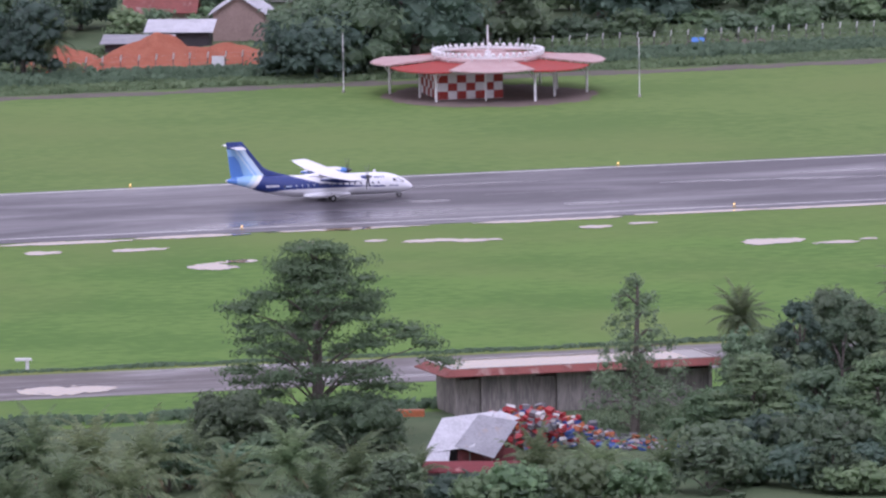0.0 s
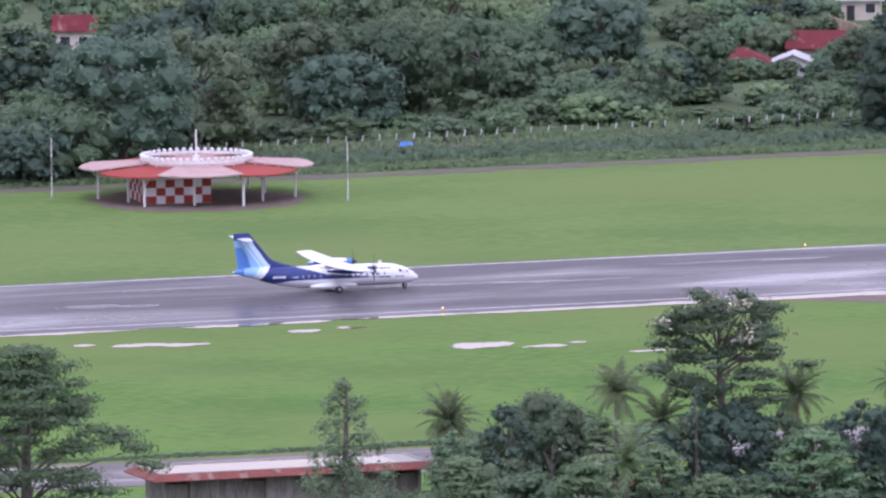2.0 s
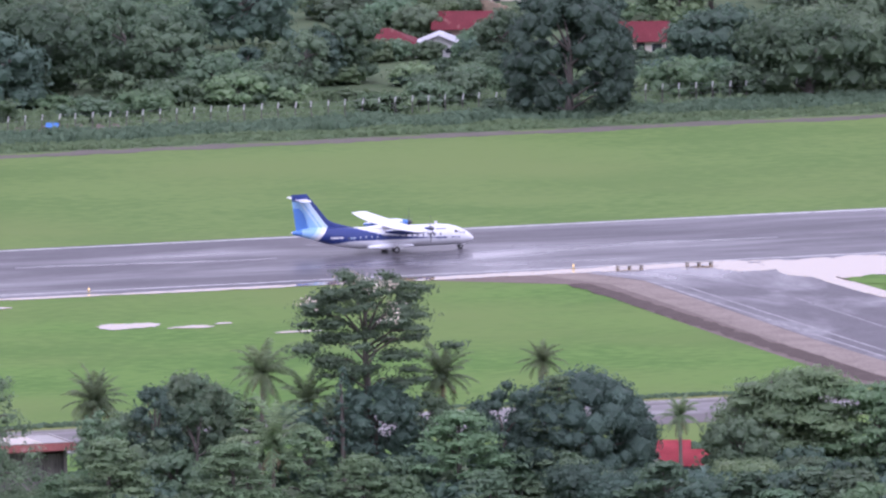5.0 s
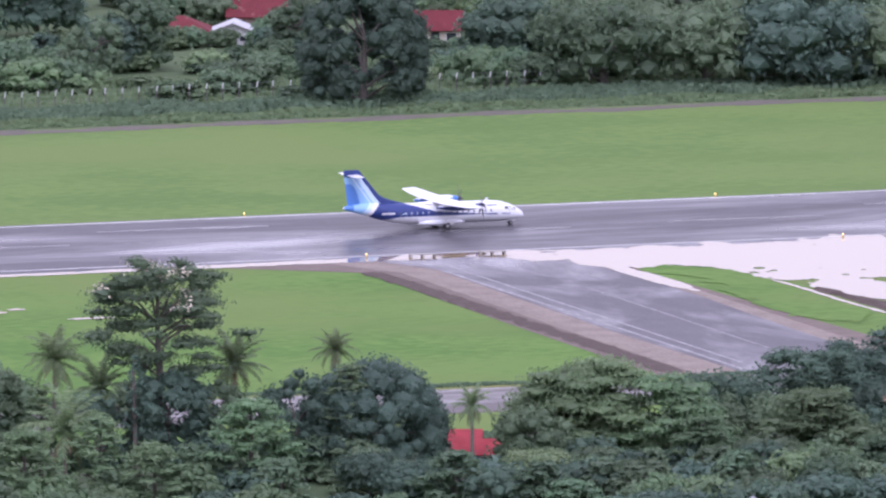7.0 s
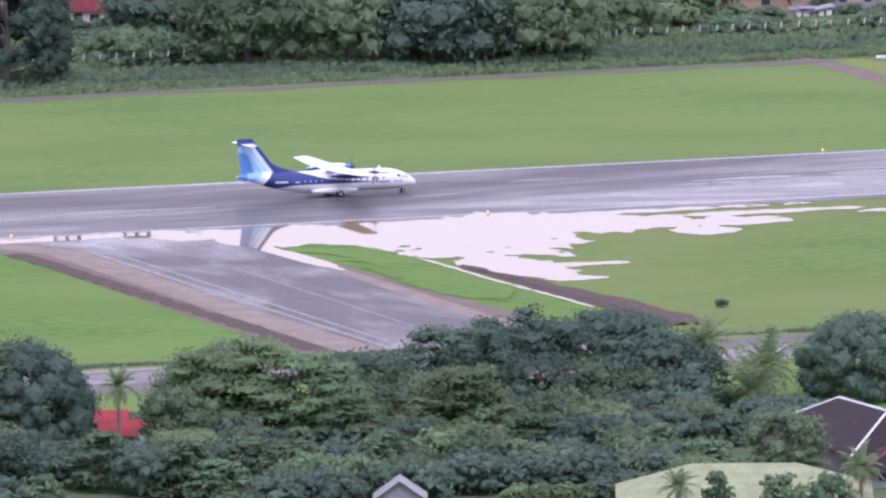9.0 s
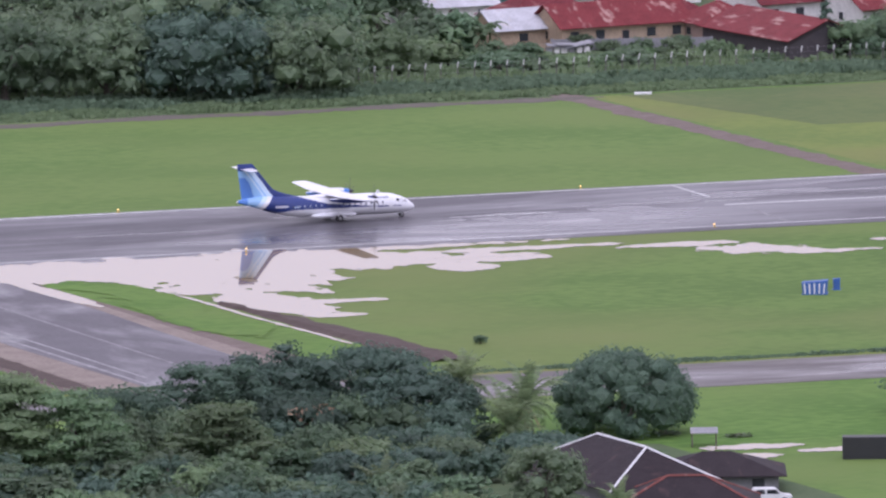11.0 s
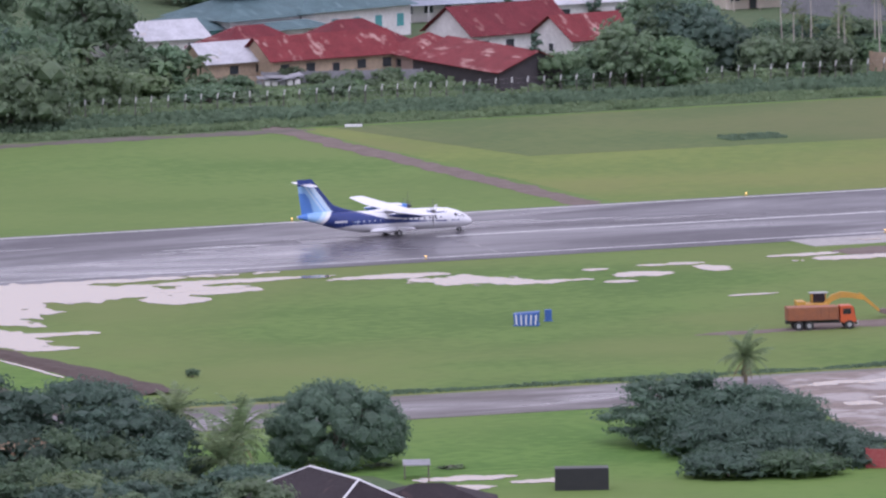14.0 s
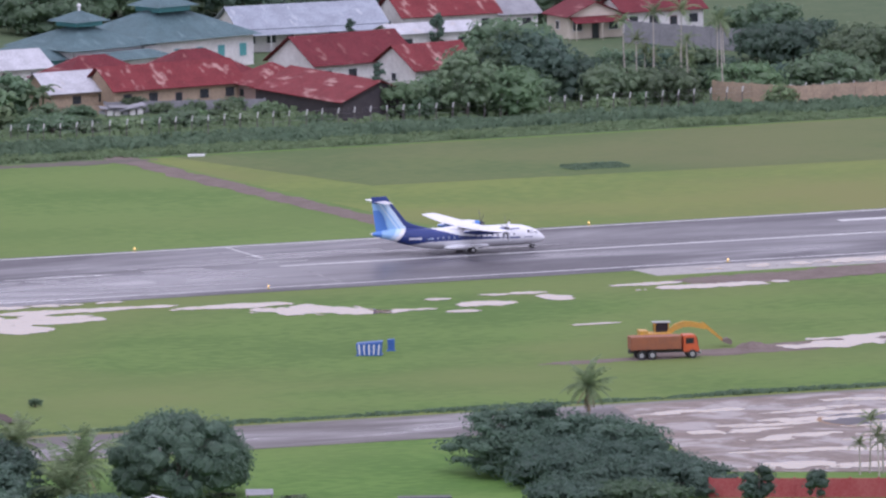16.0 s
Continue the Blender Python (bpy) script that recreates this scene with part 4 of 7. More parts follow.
plant([
    ('shrub', 132.7, 176.9, 3.3, 4.3, 0.5),
    ('mango', 181.2, 152.5, 16.9, 8.6, 0.3),
    ('round', 157.5, 188.6, 9.5, 4.0, 2.2),
    ('shrub', 169.0, 171.0, 3.3, 5.1, 0.5),
    ('shrub', 159.6, 163.5, 2.9, 4.3, 0.5),
    ('shrub', 139.5, 185.0, 4.0, 5.1, 0.5),
    ('shrub', 146.7, 181.6, 4.7, 5.4, 0.5),
    ('shrub', 175.2, 160.1, 1.8, 3.6, 0.5),
    ('round', 193.5, 212.5, 8.9, 4.4, 3.0),
    ('shrub', 172.5, 174.8, 4.4, 5.8, 0.5),
    ('shrub', 203.4, 168.8, 5.1, 6.5, 0.5),
    ('shrub', 210.7, 165.6, 4.4, 5.8, 0.5),
    ('round', 216.8, 195.3, 9.6, 7.0, 2.2),
    ('round', 217.4, 162.6, 13.1, 8.7, 2.2),
    ('round', 230.0, 159.0, 12.0, 8.0, 1.8),
], 430, far=True)
plant([
    ('round', 241.2, 153.7, 12.7, 10.1, 1.5),
    ('round', 253.6, 151.8, 11.6, 8.7, 1.5),
    ('round', 231.0, 195.4, 9.6, 8.1, 2.9),
    ('banana', 227.8, 180.4, 5.9, 3.3, 0.5),
    ('banana', 223.2, 182.6, 5.1, 3.3, 0.5),
    ('shrub', 274.8, 174.5, 5.9, 5.9, 0.5),
    ('shrub', 207.6, 169.6, 4.7, 5.1, 0.5),
    ('round', 257.4, 164.9, 14.6, 9.5, 1.5),
    ('round', 240.3, 162.4, 17.9, 9.4, 1.8),
    ('round', 249.8, 165.2, 16.4, 8.7, 1.1),
    ('banana', 284.5, 205.0, 5.6, 3.3, 0.5),
    ('banana', 288.4, 202.7, 4.8, 3.3, 0.5),
    ('banana', 292.2, 200.4, 5.6, 3.7, 0.5),
    ('shrub', 282.7, 184.1, 3.7, 6.6, 0.5),
    ('shrub', 288.9, 171.7, 2.6, 5.1, 0.5),
], 445, far=True)
plant([
    ('shrub', 320.7, 221.7, 2.0, 2.6, 0.5),
    ('shrub', 306.4, 169.9, 2.6, 5.1, 0.5),
    ('shrub', 348.2, 252.9, 1.9, 1.9, 0.5),
    ('round', 359.9, 180.8, 10.4, 6.7, 3.7),
    ('shrub', 349.9, 164.6, 6.3, 6.6, 0.5),
    ('round', 344.0, 163.8, 9.6, 4.1, 3.0),
    ('shrub', 336.9, 168.0, 5.2, 4.4, 0.5),
    ('column', 374.3, 246.5, 6.2, 1.1, 0.5),
    ('column', 366.5, 258.4, 4.6, 0.8, 0.5),
    ('column', 334.0, 169.7, 7.8, 1.3, 0.5),
    ('round', 360.5, 188.4, 11.6, 7.1, 6.0),
    ('round', 356.3, 186.4, 7.8, 6.0, 1.9),
    ('round', 364.5, 177.0, 6.7, 5.2, 2.2),
    ('round', 368.1, 170.4, 6.3, 4.8, 0.5),
    ('round', 373.8, 166.9, 5.6, 4.4, 0.5),
], 460, far=True)
plant([
    ('shrub', 355.7, 173.4, 5.2, 5.6, 0.5),
    ('areca', 373.9, 171.4, 12.7, 1.9, 9.7),
    ('areca', 370.4, 169.0, 9.3, 1.5, 6.3),
    ('areca', 381.5, 166.7, 11.9, 1.9, 8.2),
    ('areca', 376.1, 165.5, 9.3, 1.5, 5.6),
    ('areca', 378.6, 173.0, 13.1, 2.2, 10.1),
    ('round', 411.5, 212.3, 6.1, 8.3, 0.5),
    ('round', 413.5, 192.6, 6.8, 6.8, 0.5),
    ('round', 423.8, 252.1, 4.6, 6.2, 0.5),
    ('shrub', 385.1, 155.6, 3.0, 2.6, 0.5),
    ('round', 400.2, 173.3, 5.2, 6.3, 0.5),
    ('shrub', 387.4, 172.1, 4.5, 6.0, 0.5),
    ('round', 339.9, 174.1, 3.7, 4.1, 0.5),
    ('banana', 337.1, 171.3, 3.3, 2.6, 0.5),
    ('shrub', 317.7, 214.3, 3.0, 3.0, 0.5),
], 475, far=True)
plant([
    ('areca', 349.2, 168.5, 5.2, 1.8, 2.6),
    ('round', 340.6, 303.0, 7.0, 7.7, 0.5),
    ('round', 364.1, 317.9, 7.0, 7.8, 0.5),
    ('round', 381.1, 297.7, 7.8, 7.8, 0.5),
    ('round', 407.8, 281.2, 7.8, 7.7, 0.5),
], 490, far=True)

# the wood behind goes on
rng = np.random.default_rng(77)
for k in range(140):
    x, y = rng.uniform(10, 300), rng.uniform(225, 420)
    if 180 < x < 222 and y < 262 or 204 < x < 220 and y < 340:
        continue
    # no dark leaf here: the lighter leaf colours stand in for haze
    tree("round" if k % 4 else "feather", x, y, rng.uniform(6, 12), rng.uniform(4, 7), 1.0, 700 + k, True, (LEAF, LEAF_LIGHT, LEAF)[k % 3])
for k in range(180):
    x, y = rng.uniform(10, 292), rng.uniform(167, 320)
    if 30 < x < 75 and y < 212 or 181 < x < 222 and 205 < y < 256:
        continue
    # mostly light leaf, haze put into the colour as above
    tree("shrub", x, y, rng.uniform(1.4, 4.0), rng.uniform(2.2, 5), 0.3, 1800 + k, True, (LEAF, LEAF_LIGHT, LEAF_LIGHT)[k % 3])
for k in range(40):
    x, y = rng.uniform(285, 420), rng.uniform(300, 420)
    tree("round", x, y, rng.uniform(6, 10), rng.uniform(4, 7), 1.0, 900 + k, True, (LEAF, LEAF_DARK)[k % 2])

# gardens between the fence and the town
for k in range(46):
    x, y = rng.uniform(286, 378), rng.uniform(165, 186)
    if 324 < x < 341 and y > 167:
        continue
    tree("shrub", x, y, rng.uniform(0.9, 2.2), rng.uniform(1.2, 3), 0.2, 1300 + k, True, (LEAF, LEAF_LIGHT, LEAF_LIGHT)[k % 3])
for x, y, h, r in ((309, 193, 2.2, 2.2), (316, 190, 1.6, 2.0), (321, 188.5, 1.8, 2.0), (312, 191, 1.3, 1.8), (300, 190, 1.6, 2.4), (342, 172, 5.5, 3.2), (346, 176, 6.0, 3.6), (350, 184, 5.0, 3.4), (338, 164.5, 3.0, 2.2), (294, 186, 2.6, 3), (290, 192, 3.2, 3)):
    tree("shrub" if h < 4 else "round", x, y, h, r, 0.3, int(x * 7), True, LEAF)

# bushes round the houses in the wood
for k in range(46):
    x, y = rng.uniform(150, 222), rng.uniform(168, 231)
    if x > 210 and y > 214:
        continue
    tree("shrub" if k % 3 else "round", x, y, rng.uniform(2.0, 3.6), rng.uniform(2.2, 3.8), 0.2, 2600 + k, True, (LEAF, LEAF_LIGHT, LEAF_DARK)[k % 3])
for x, y, h, r in ((184, 230, 3.0, 2.6), (188.6, 229, 2.6, 2.2), (193.5, 227.5, 2.4, 2.2), (197, 232, 4.0, 3.0), (203, 240, 4.2, 3.2), (180, 236, 4.5, 3.2)):
    tree("round", x, y, h, r, 0.2, int(x * 9), True, LEAF)

plant([
    ('round', 286.5, 192.0, 7.6, 4.0, 0.5),
    ('round', 290.5, 192.0, 7.0, 3.6, 0.5),
    ('banana', 294.0, 190.0, 5.2, 3.2, 0.5),
    ('banana', 288.5, 188.0, 5.0, 3.2, 0.5),
    ('round', 283.5, 190.0, 5.0, 3.6, 0.5),
    ('round', 369.5, 183.0, 5.6, 3.6, 0.5),
    ('round', 373.1, 183.0, 6.8, 3.6, 0.5),
    ('round', 375.9, 183.0, 4.7, 3.6, 0.5),
    ('round', 378.4, 183.0, 7.1, 3.6, 0.5),
    ('round', 381.2, 183.0, 6.1, 3.6, 0.5),
    ('round', 384.3, 183.0, 6.9, 3.6, 0.5),
    ('round', 387.7, 183.0, 5.1, 3.6, 0.5),
    ('round', 390.5, 183.0, 3.2, 3.6, 0.5),
    ('round', 356.6, 180.0, 10.7, 4.3, 0.5),
    ('round', 361.4, 180.0, 7.6, 3.6, 0.5),
    ('round', 366.2, 180.0, 6.9, 3.6, 0.5),
    ('round', 371.1, 180.0, 6.2, 3.6, 0.5),
    ('round', 375.9, 180.0, 5.2, 3.2, 0.5),
    ('round', 380.8, 180.0, 4.5, 3.2, 0.5),
    ('round', 384.8, 180.0, 4.0, 2.9, 0.5),
    ('round', 395.4, 180.0, 3.4, 2.9, 0.5),
    ('round', 400.3, 180.0, 3.6, 3.2, 0.5),
    ('round', 405.2, 180.0, 3.7, 3.2, 0.5),
    ('areca', 371.5, 176.0, 11.3, 1.7, 5),
    ('areca', 374.6, 176.0, 7.0, 1.7, 5),
    ('areca', 375.8, 176.0, 6.5, 1.7, 5),
    ('areca', 379.9, 176.0, 6.6, 1.7, 5),
    ('areca', 380.9, 176.0, 5.2, 1.7, 5),
    ('areca', 385.0, 176.0, 10.6, 1.7, 5),
    ('areca', 385.8, 176.0, 10.0, 1.7, 5),
], 2900, far=True)
for k in range(30):
    x, y = rng.uniform(186, 232), rng.uniform(258, 345)
    if x > 205 and 290 < y < 325 and k % 2:
        continue
    tree(("round", "shrub", "feather")[k % 3], x, y, rng.uniform(3.0, 5.5), rng.uniform(2.8, 4.6), 0.3, 3000 + k, True, (LEAF, LEAF_LIGHT, LEAF_DARK)[k % 3])

# undergrowth below the near trees
for k in range(150):
    x, y = rng.uniform(-100, 128), rng.uniform(-290, -228)
    if (-52 < x < -10 and y > -278) or (56 < x < 70 and y > -235) or x > 112 and y < -250:
        continue
    if x < -52 and k % 3:
        continue
    tree(("feather", "round", "round")[k % 3], x, y, rng.uniform(3.0, 6.5), rng.uniform(2.8, 5.2), 0.3, 1000 + k, True, (LEAF, LEAF_DARK, LEAF_LIGHT)[k % 3])

for k in range(44):
    x, y = rng.uniform(56, 113), rng.uniform(-283, -236)
    if 56 < x < 70 and y > -240:
        continue
    tree(("feather", "round", "round")[k % 3], x, y, rng.uniform(3.0, 5.5), rng.uniform(3.0, 4.6), 0.3, 2300 + k, True, (LEAF, LEAF_DARK, LEAF)[k % 3])
for k in range(9):
    tree("shrub", 84 + 2.4 * k, -285.5 - 1.0 * k, 1.9, 1.7, 0.2, 2400 + k, True, LEAF_LIGHT, "clipped green hedge plant beside the house")

TALL_GRASS = leafy(mat("tall_grass", (0.18, 0.255, 0.135), (0.21, 0.28, 0.145), 0.2, 0.8, island=0.12, spec=0.2), 0.4)
TALL_DARK = leafy(mat("dark_tall_grass", (0.15, 0.22, 0.14), (0.175, 0.245, 0.15), 0.2, 0.8, island=0.12, spec=0.2), 0.4)
scatter_grass("tall_grass", 10, 420, lambda x: 141.5 + 0 * x, 8, 16000, 0.35, 0.9, TALL_GRASS, "tall unmown grass along the fence track", 1)
scatter_grass("tall_grass", 10, 420, lambda x: 151 + 0 * x, 12, 26000, 0.5, 1.6, TALL_DARK, "dark rank grass and weeds in front of the fence", 2)
scatter_grass("tall_grass", 10, 420, lambda x: 172 + 0 * x, 24, 14000, 0.4, 1.4, TALL_GRASS, "rough weeds behind the fence", 3)
scatter_grass("tall_grass", -100, 340, lambda x: -148.3 - 0.0172 * (x - 0) * 1.0 + 0 * x, 2.2, 9000, 0.2, 0.5, TALL_DARK, "strip of longer dark grass beside the taxiway", 4)
scatter_grass("tall_grass", -120, 118, lambda x: -196 - 0.03 * x, 5, 6000, 0.5, 1.3, TALL_DARK, "dark hedge of rank grass near the trees", 5)
scatter_grass("tall_grass", 329, 337, lambda x: 95 + 0 * x, 4.5, 700, 0.2, 0.6, TALL_DARK, "low dark patch of weeds in the field", 6)


# ---- the aircraft ----
LIVERY = [mat("aircraft_white", (0.80, 0.80, 0.82), (0.74, 0.74, 0.76), 0.5, 0.3), mat("aircraft_navy", (0.022, 0.04, 0.17), (0.03, 0.05, 0.2), 0.5, 0.3),
          mat("aircraft_blue", (0.10, 0.24, 0.62), (0.12, 0.27, 0.66), 0.5, 0.3), mat("aircraft_sky_blue", (0.30, 0.52, 0.80), (0.33, 0.55, 0.82), 0.5, 0.3),
          mat("aircraft_pale_blue", (0.58, 0.72, 0.86), (0.6, 0.74, 0.87), 0.5, 0.3), mat("aircraft_belly_grey", (0.52, 0.52, 0.55), (0.44, 0.44, 0.47), 0.6, 0.35)]
W, NAVY, BLUE, SKYB, PALE, BELLY = range(6)
CABIN_GLASS = mat("cabin_window", (0.09, 0.10, 0.14), (0.12, 0.13, 0.17), 2, 0.12)
GLASS_DARK = mat("dark_window", (0.02, 0.022, 0.03), (0.03, 0.03, 0.035), 2, 0.08)
PROP = mat("propeller_black", (0.05, 0.05, 0.06), (0.08, 0.08, 0.09), 2, 0.4)
# cabin glass with the sky's reflection put into a pale base colour
REFLECT_GLASS = mat("painted_reflection_window", (0.42, 0.46, 0.55), (0.36, 0.4, 0.5), 2, 0.1)


def hull(x):
    """Half width, half height and centre height of the fuselage at x."""
    pts = ((-12.3, 0.14, 0.17, 3.0), (-11.6, 0.32, 0.36, 2.96), (-10.2, 0.58, 0.64, 2.86), (-8.4, 0.92, 0.95, 2.56), (-6.2, 1.18, 1.18, 2.24), (-4.0, 1.30, 1.29, 2.04), (6.0, 1.30, 1.29, 2.0), (7.4, 1.22, 1.22, 1.95),
           (8.6, 1.03, 1.01, 1.80), (9.5, 0.78, 0.74, 1.60), (10.0, 0.54, 0.50, 1.49), (10.3, 0.33, 0.30, 1.42), (10.42, 0.18, 0.16, 1.39), (10.46, 0.05, 0.05, 1.38))
    for a, b in zip(pts, pts[1:]):
        if x <= b[0]:
            u = (x - a[0]) / (b[0] - a[0])
            return tuple(a[k] + (b[k] - a[k]) * u for k in (1, 2, 3))
    return pts[-1][1:]


def hull_paint(x, z):
    s = x - (z - 2.6) * 0.8
    if x < -11.2:
        return BLUE
    if s < -9.9:
        return SKYB
    if s < -9.3:
        return PALE
    if s < -8.7:
        return W
    low = 1.80 - max(0, -5.4 - x) * 0.16 - max(0, x - 2) * 0.02
    if z < low:
        return BELLY if z < 0.95 else W
    if z < low + 0.1 and x < 8.4:
        return NAVY
    top = 3.6 if x < -4.6 else 3.3 - (x + 4.6) * 0.27 if x < -1.2 else 2.38 - (x + 1.2) * 0.09
    if x < 5.6 and low < z < max(top, low):
        return NAVY
    return W


def build_aircraft():
    t = thing("aircraft", "white and blue twin turboprop airliner rolling on the wet runway", "aircraft")
    # fuselage
    bm = bmesh.new()
    nx, na = 220, 90
    grid = []
    for i in range(nx + 1):
        x = -12.3 + 22.76 * i / nx
        hw, hh, zc = hull(x)
        grid.append([bm.verts.new((x, -hw * math.sin(2 * math.pi * k / na), zc - hh * math.cos(2 * math.pi * k / na))) for k in range(na)])
    for i in range(nx):
        for k in range(na):
            f = bm.faces.new((grid[i][k], grid[i][(k + 1) % na], grid[i + 1][(k + 1) % na], grid[i + 1][k]))
            c = f.calc_center_median()
            f.material_index = hull_paint(c.x, c.z)
    bm.faces.new(grid[0][::-1]), bm.faces.new(grid[-1])
    bmesh.ops.recalc_face_normals(bm, faces=bm.faces)
    part("fuselage", bm, LIVERY, t, "white fuselage with navy band and blue tail stripes", True)

    def wing_mesh(sections, paint=W, thick=0.13, vertical=False):
        """A loft of aerofoil sections (span, leading edge, trailing edge, height)."""
        bm = bmesh.new()
        prof = ((0, 0), (0.04, 0.3), (0.15, 0.48), (0.35, 0.5), (0.65, 0.32), (1, 0.03), (1, -0.03), (0.65, -0.2), (0.35, -0.3), (0.15, -0.28), (0.04, -0.18))
        rows = []
        for s, le, te, h in sections:
            c = le - te
            rows.append([bm.verts.new((le - u * c, w * thick * c if vertical else s, h if vertical else h + w * thick * c)) for u, w in prof])
        for a, b in zip(rows, rows[1:]):
            for k in range(len(prof)):
                f = bm.faces.new((a[k], a[(k + 1) % len(prof)], b[(k + 1) % len(prof)], b[k]))
                f.material_index = paint(f.calc_center_median()) if callable(paint) else paint
        bm.faces.new(rows[0]), bm.faces.new(rows[-1][::-1])
        bmesh.ops.recalc_face_normals(bm, faces=bm.faces)
        return bm
    for s in (-1, 1):
        part("wing", wing_mesh([(s * 0.0, 1.6, -1.3, 3.46), (s * 5.2, 1.6, -1.3, 3.5), (s * 9.0, 1.45, -1.05, 3.62), (s * 12.1, 1.25, -0.75, 3.74), (s * 12.28, 1.0, -0.6, 3.75)]), LIVERY, t, "white high wing")
        part("stabiliser", wing_mesh([(0, -10.3, -12.0, 6.92), (s * 2.9, -10.75, -11.95, 6.94), (s * 3.2, -11.0, -11.95, 6.94)], W, 0.1), LIVERY, t, "white horizontal tailplane")

    def fin_paint(c):
        u = (c.z - 3.0) / 4.4
        lead = -6.7 - 3.6 * u
        d = lead - c.x
        if c.z > 6.7:
            return NAVY
        if d < 0.8 - 0.35 * u:
            return NAVY
        if d < 1.5 - 0.4 * u:
            return PALE
        if d < 1.75 - 0.35 * u:
            return SKYB
        if d < 2.0 - 0.35 * u:
            return PALE
        if c.z < 5.9 and c.x < -10.2 - 0.28 * (c.z - 3.2) and d > 2.3:
            return BLUE
        return SKYB
    secs = []
    for i in range(91):
        u = i / 90
        z = 2.85 + 4.7 * u
        le = -6.7 - 3.6 * (z - 3.0) / 4.4
        if z < 4.6:
            le += ((4.6 - z) ** 2) * 1.5
        secs.append((0, le, -11.75 - 0.62 * u, z))
    bm = wing_mesh(secs, W, 0.06, True)
    bmesh.ops.subdivide_edges(bm, edges=[e for e in bm.edges if abs((e.verts[0].co - e.verts[1].co).z) < 0.02 and e.calc_length() > 0.3], cuts=9)
    for f in bm.faces:
        f.material_index = fin_paint(f.calc_center_median())
    part("fin", bm, LIVERY, t, "blue striped tail fin with a navy tip")
    # fairings
    for name, x0, x1, y, z, ry, rz, paint in (("wing_fairing", -3.4, 2.6, 0, 3.18, 0.95, 0.3, W), ("gear_fairing", -3.4, 2.6, -1.3, 0.98, 0.55, 0.36, W), ("gear_fairing", -3.4, 2.6, 1.3, 0.98, 0.55, 0.36, W),
                                              ("nacelle", -2.0, 3.55, -4.05, 3.08, 0.46, 0.46, NAVY), ("nacelle", -2.0, 3.55, 4.05, 3.2, 0.48, 0.5, BLUE)):
        bm = bmesh.new()
        rows = []
        for i in range(25):
            u = i / 24
            k = math.sin(math.pi * min(1, max(0.0, u))) ** 0.45 if name != "nacelle" else (min(1, 0.1 + u * 2.4) ** 0.7) * (1 if u < 0.75 else 1 - (u - 0.75) * 1.6)
            k = max(k, 0.02)
            rows.append([bm.verts.new((x0 + (x1 - x0) * u, y + ry * k * math.cos(2 * math.pi * j / 20), z + rz * k * math.sin(2 * math.pi * j / 20))) for j in range(20)])
        for i, (a, b) in enumerate(zip(rows, rows[1:])):
            for j in range(20):
                f = bm.faces.new((a[j], a[(j + 1) % 20], b[(j + 1) % 20], b[j]))
                f.material_index = W if name == "nacelle" and f.calc_center_median().z > z + 0.1 and i < 21 else paint
        bm.faces.new(rows[0]), bm.faces.new(rows[-1])
        bmesh.ops.recalc_face_normals(bm, faces=bm.faces)
        part(name, bm, LIVERY, t, "", True)
    # cabin windows, doors, cockpit glass
    bm = bmesh.new()
    box(bm, -0.11, 0.11, -0.015, 0.015, -0.15, 0.15)
    bmesh.ops.bevel(bm, geom=[e for e in bm.edges if abs((e.verts[0].co - e.verts[1].co).y) > 0.02], offset=0.07, segments=2, affect="EDGES")
    first = None
    for s in (-1, 1):
        for i in range(17):
            x = -5.6 + i * 0.72
            hw, hh, zc = hull(x)
            z = 2.2
            y = hw * math.sqrt(max(0, 1 - ((z - zc) / hh) ** 2))
            m = pose(x, s * (y + 0.005), z, s * 10)
            if first is None:
                first = part("cabin_window", bm, CABIN_GLASS, t)
                first.matrix_basis = m
            else:
                o = first.copy()
                scene.collection.objects.link(o)
                o.parent, o.matrix_basis = t, m
                # rear panes get the reflection as a pale colour
                if x < -1.6:
                    o.material_slots[0].link = "OBJECT"
                    o.material_slots[0].material = REFLECT_GLASS
        for x, hgt in ((6.9, 1.35),):
            hw, hh, zc = hull(x)
            bm2 = bmesh.new()
            for a0, a1 in ((-0.42, 0.42),):
                rows = []
                for k in range(7):
                    z = 1.35 + hgt * k / 6
                    y = hw * math.sqrt(max(0, 1 - ((z - zc) / hh) ** 2)) + 0.012
                    rows.append([bm2.verts.new((x + a, s * y, z)) for a in (a0, a1)])
                for p, q in zip(rows, rows[1:]):
                    bm2.faces.new((p[0], p[1], q[1], q[0]))
            part("cabin_door", bm2, LIVERY[W], t)
        for x, z, w, h in ((8.5, 2.36, 0.5, 0.34), (9.0, 2.24, 0.42, 0.28), (7.95, 2.42, 0.4, 0.32)):
            bm2 = bmesh.new()
            pts = []
            for dx, dz in ((-w / 2, -h / 2), (w / 2, -h / 2), (w / 2 - 0.08, h / 2), (-w / 2, h / 2)):
                hw, hh, zc = hull(x + dx)
                k = min(0.98, abs(z + dz - zc) / hh)
                pts.append((x + dx + 0.02, s * (hw * math.sqrt(1 - k * k) + 0.02), zc + k * hh))
            ngon(bm2, pts)
            part("cockpit_window", bm2, GLASS_DARK, t)
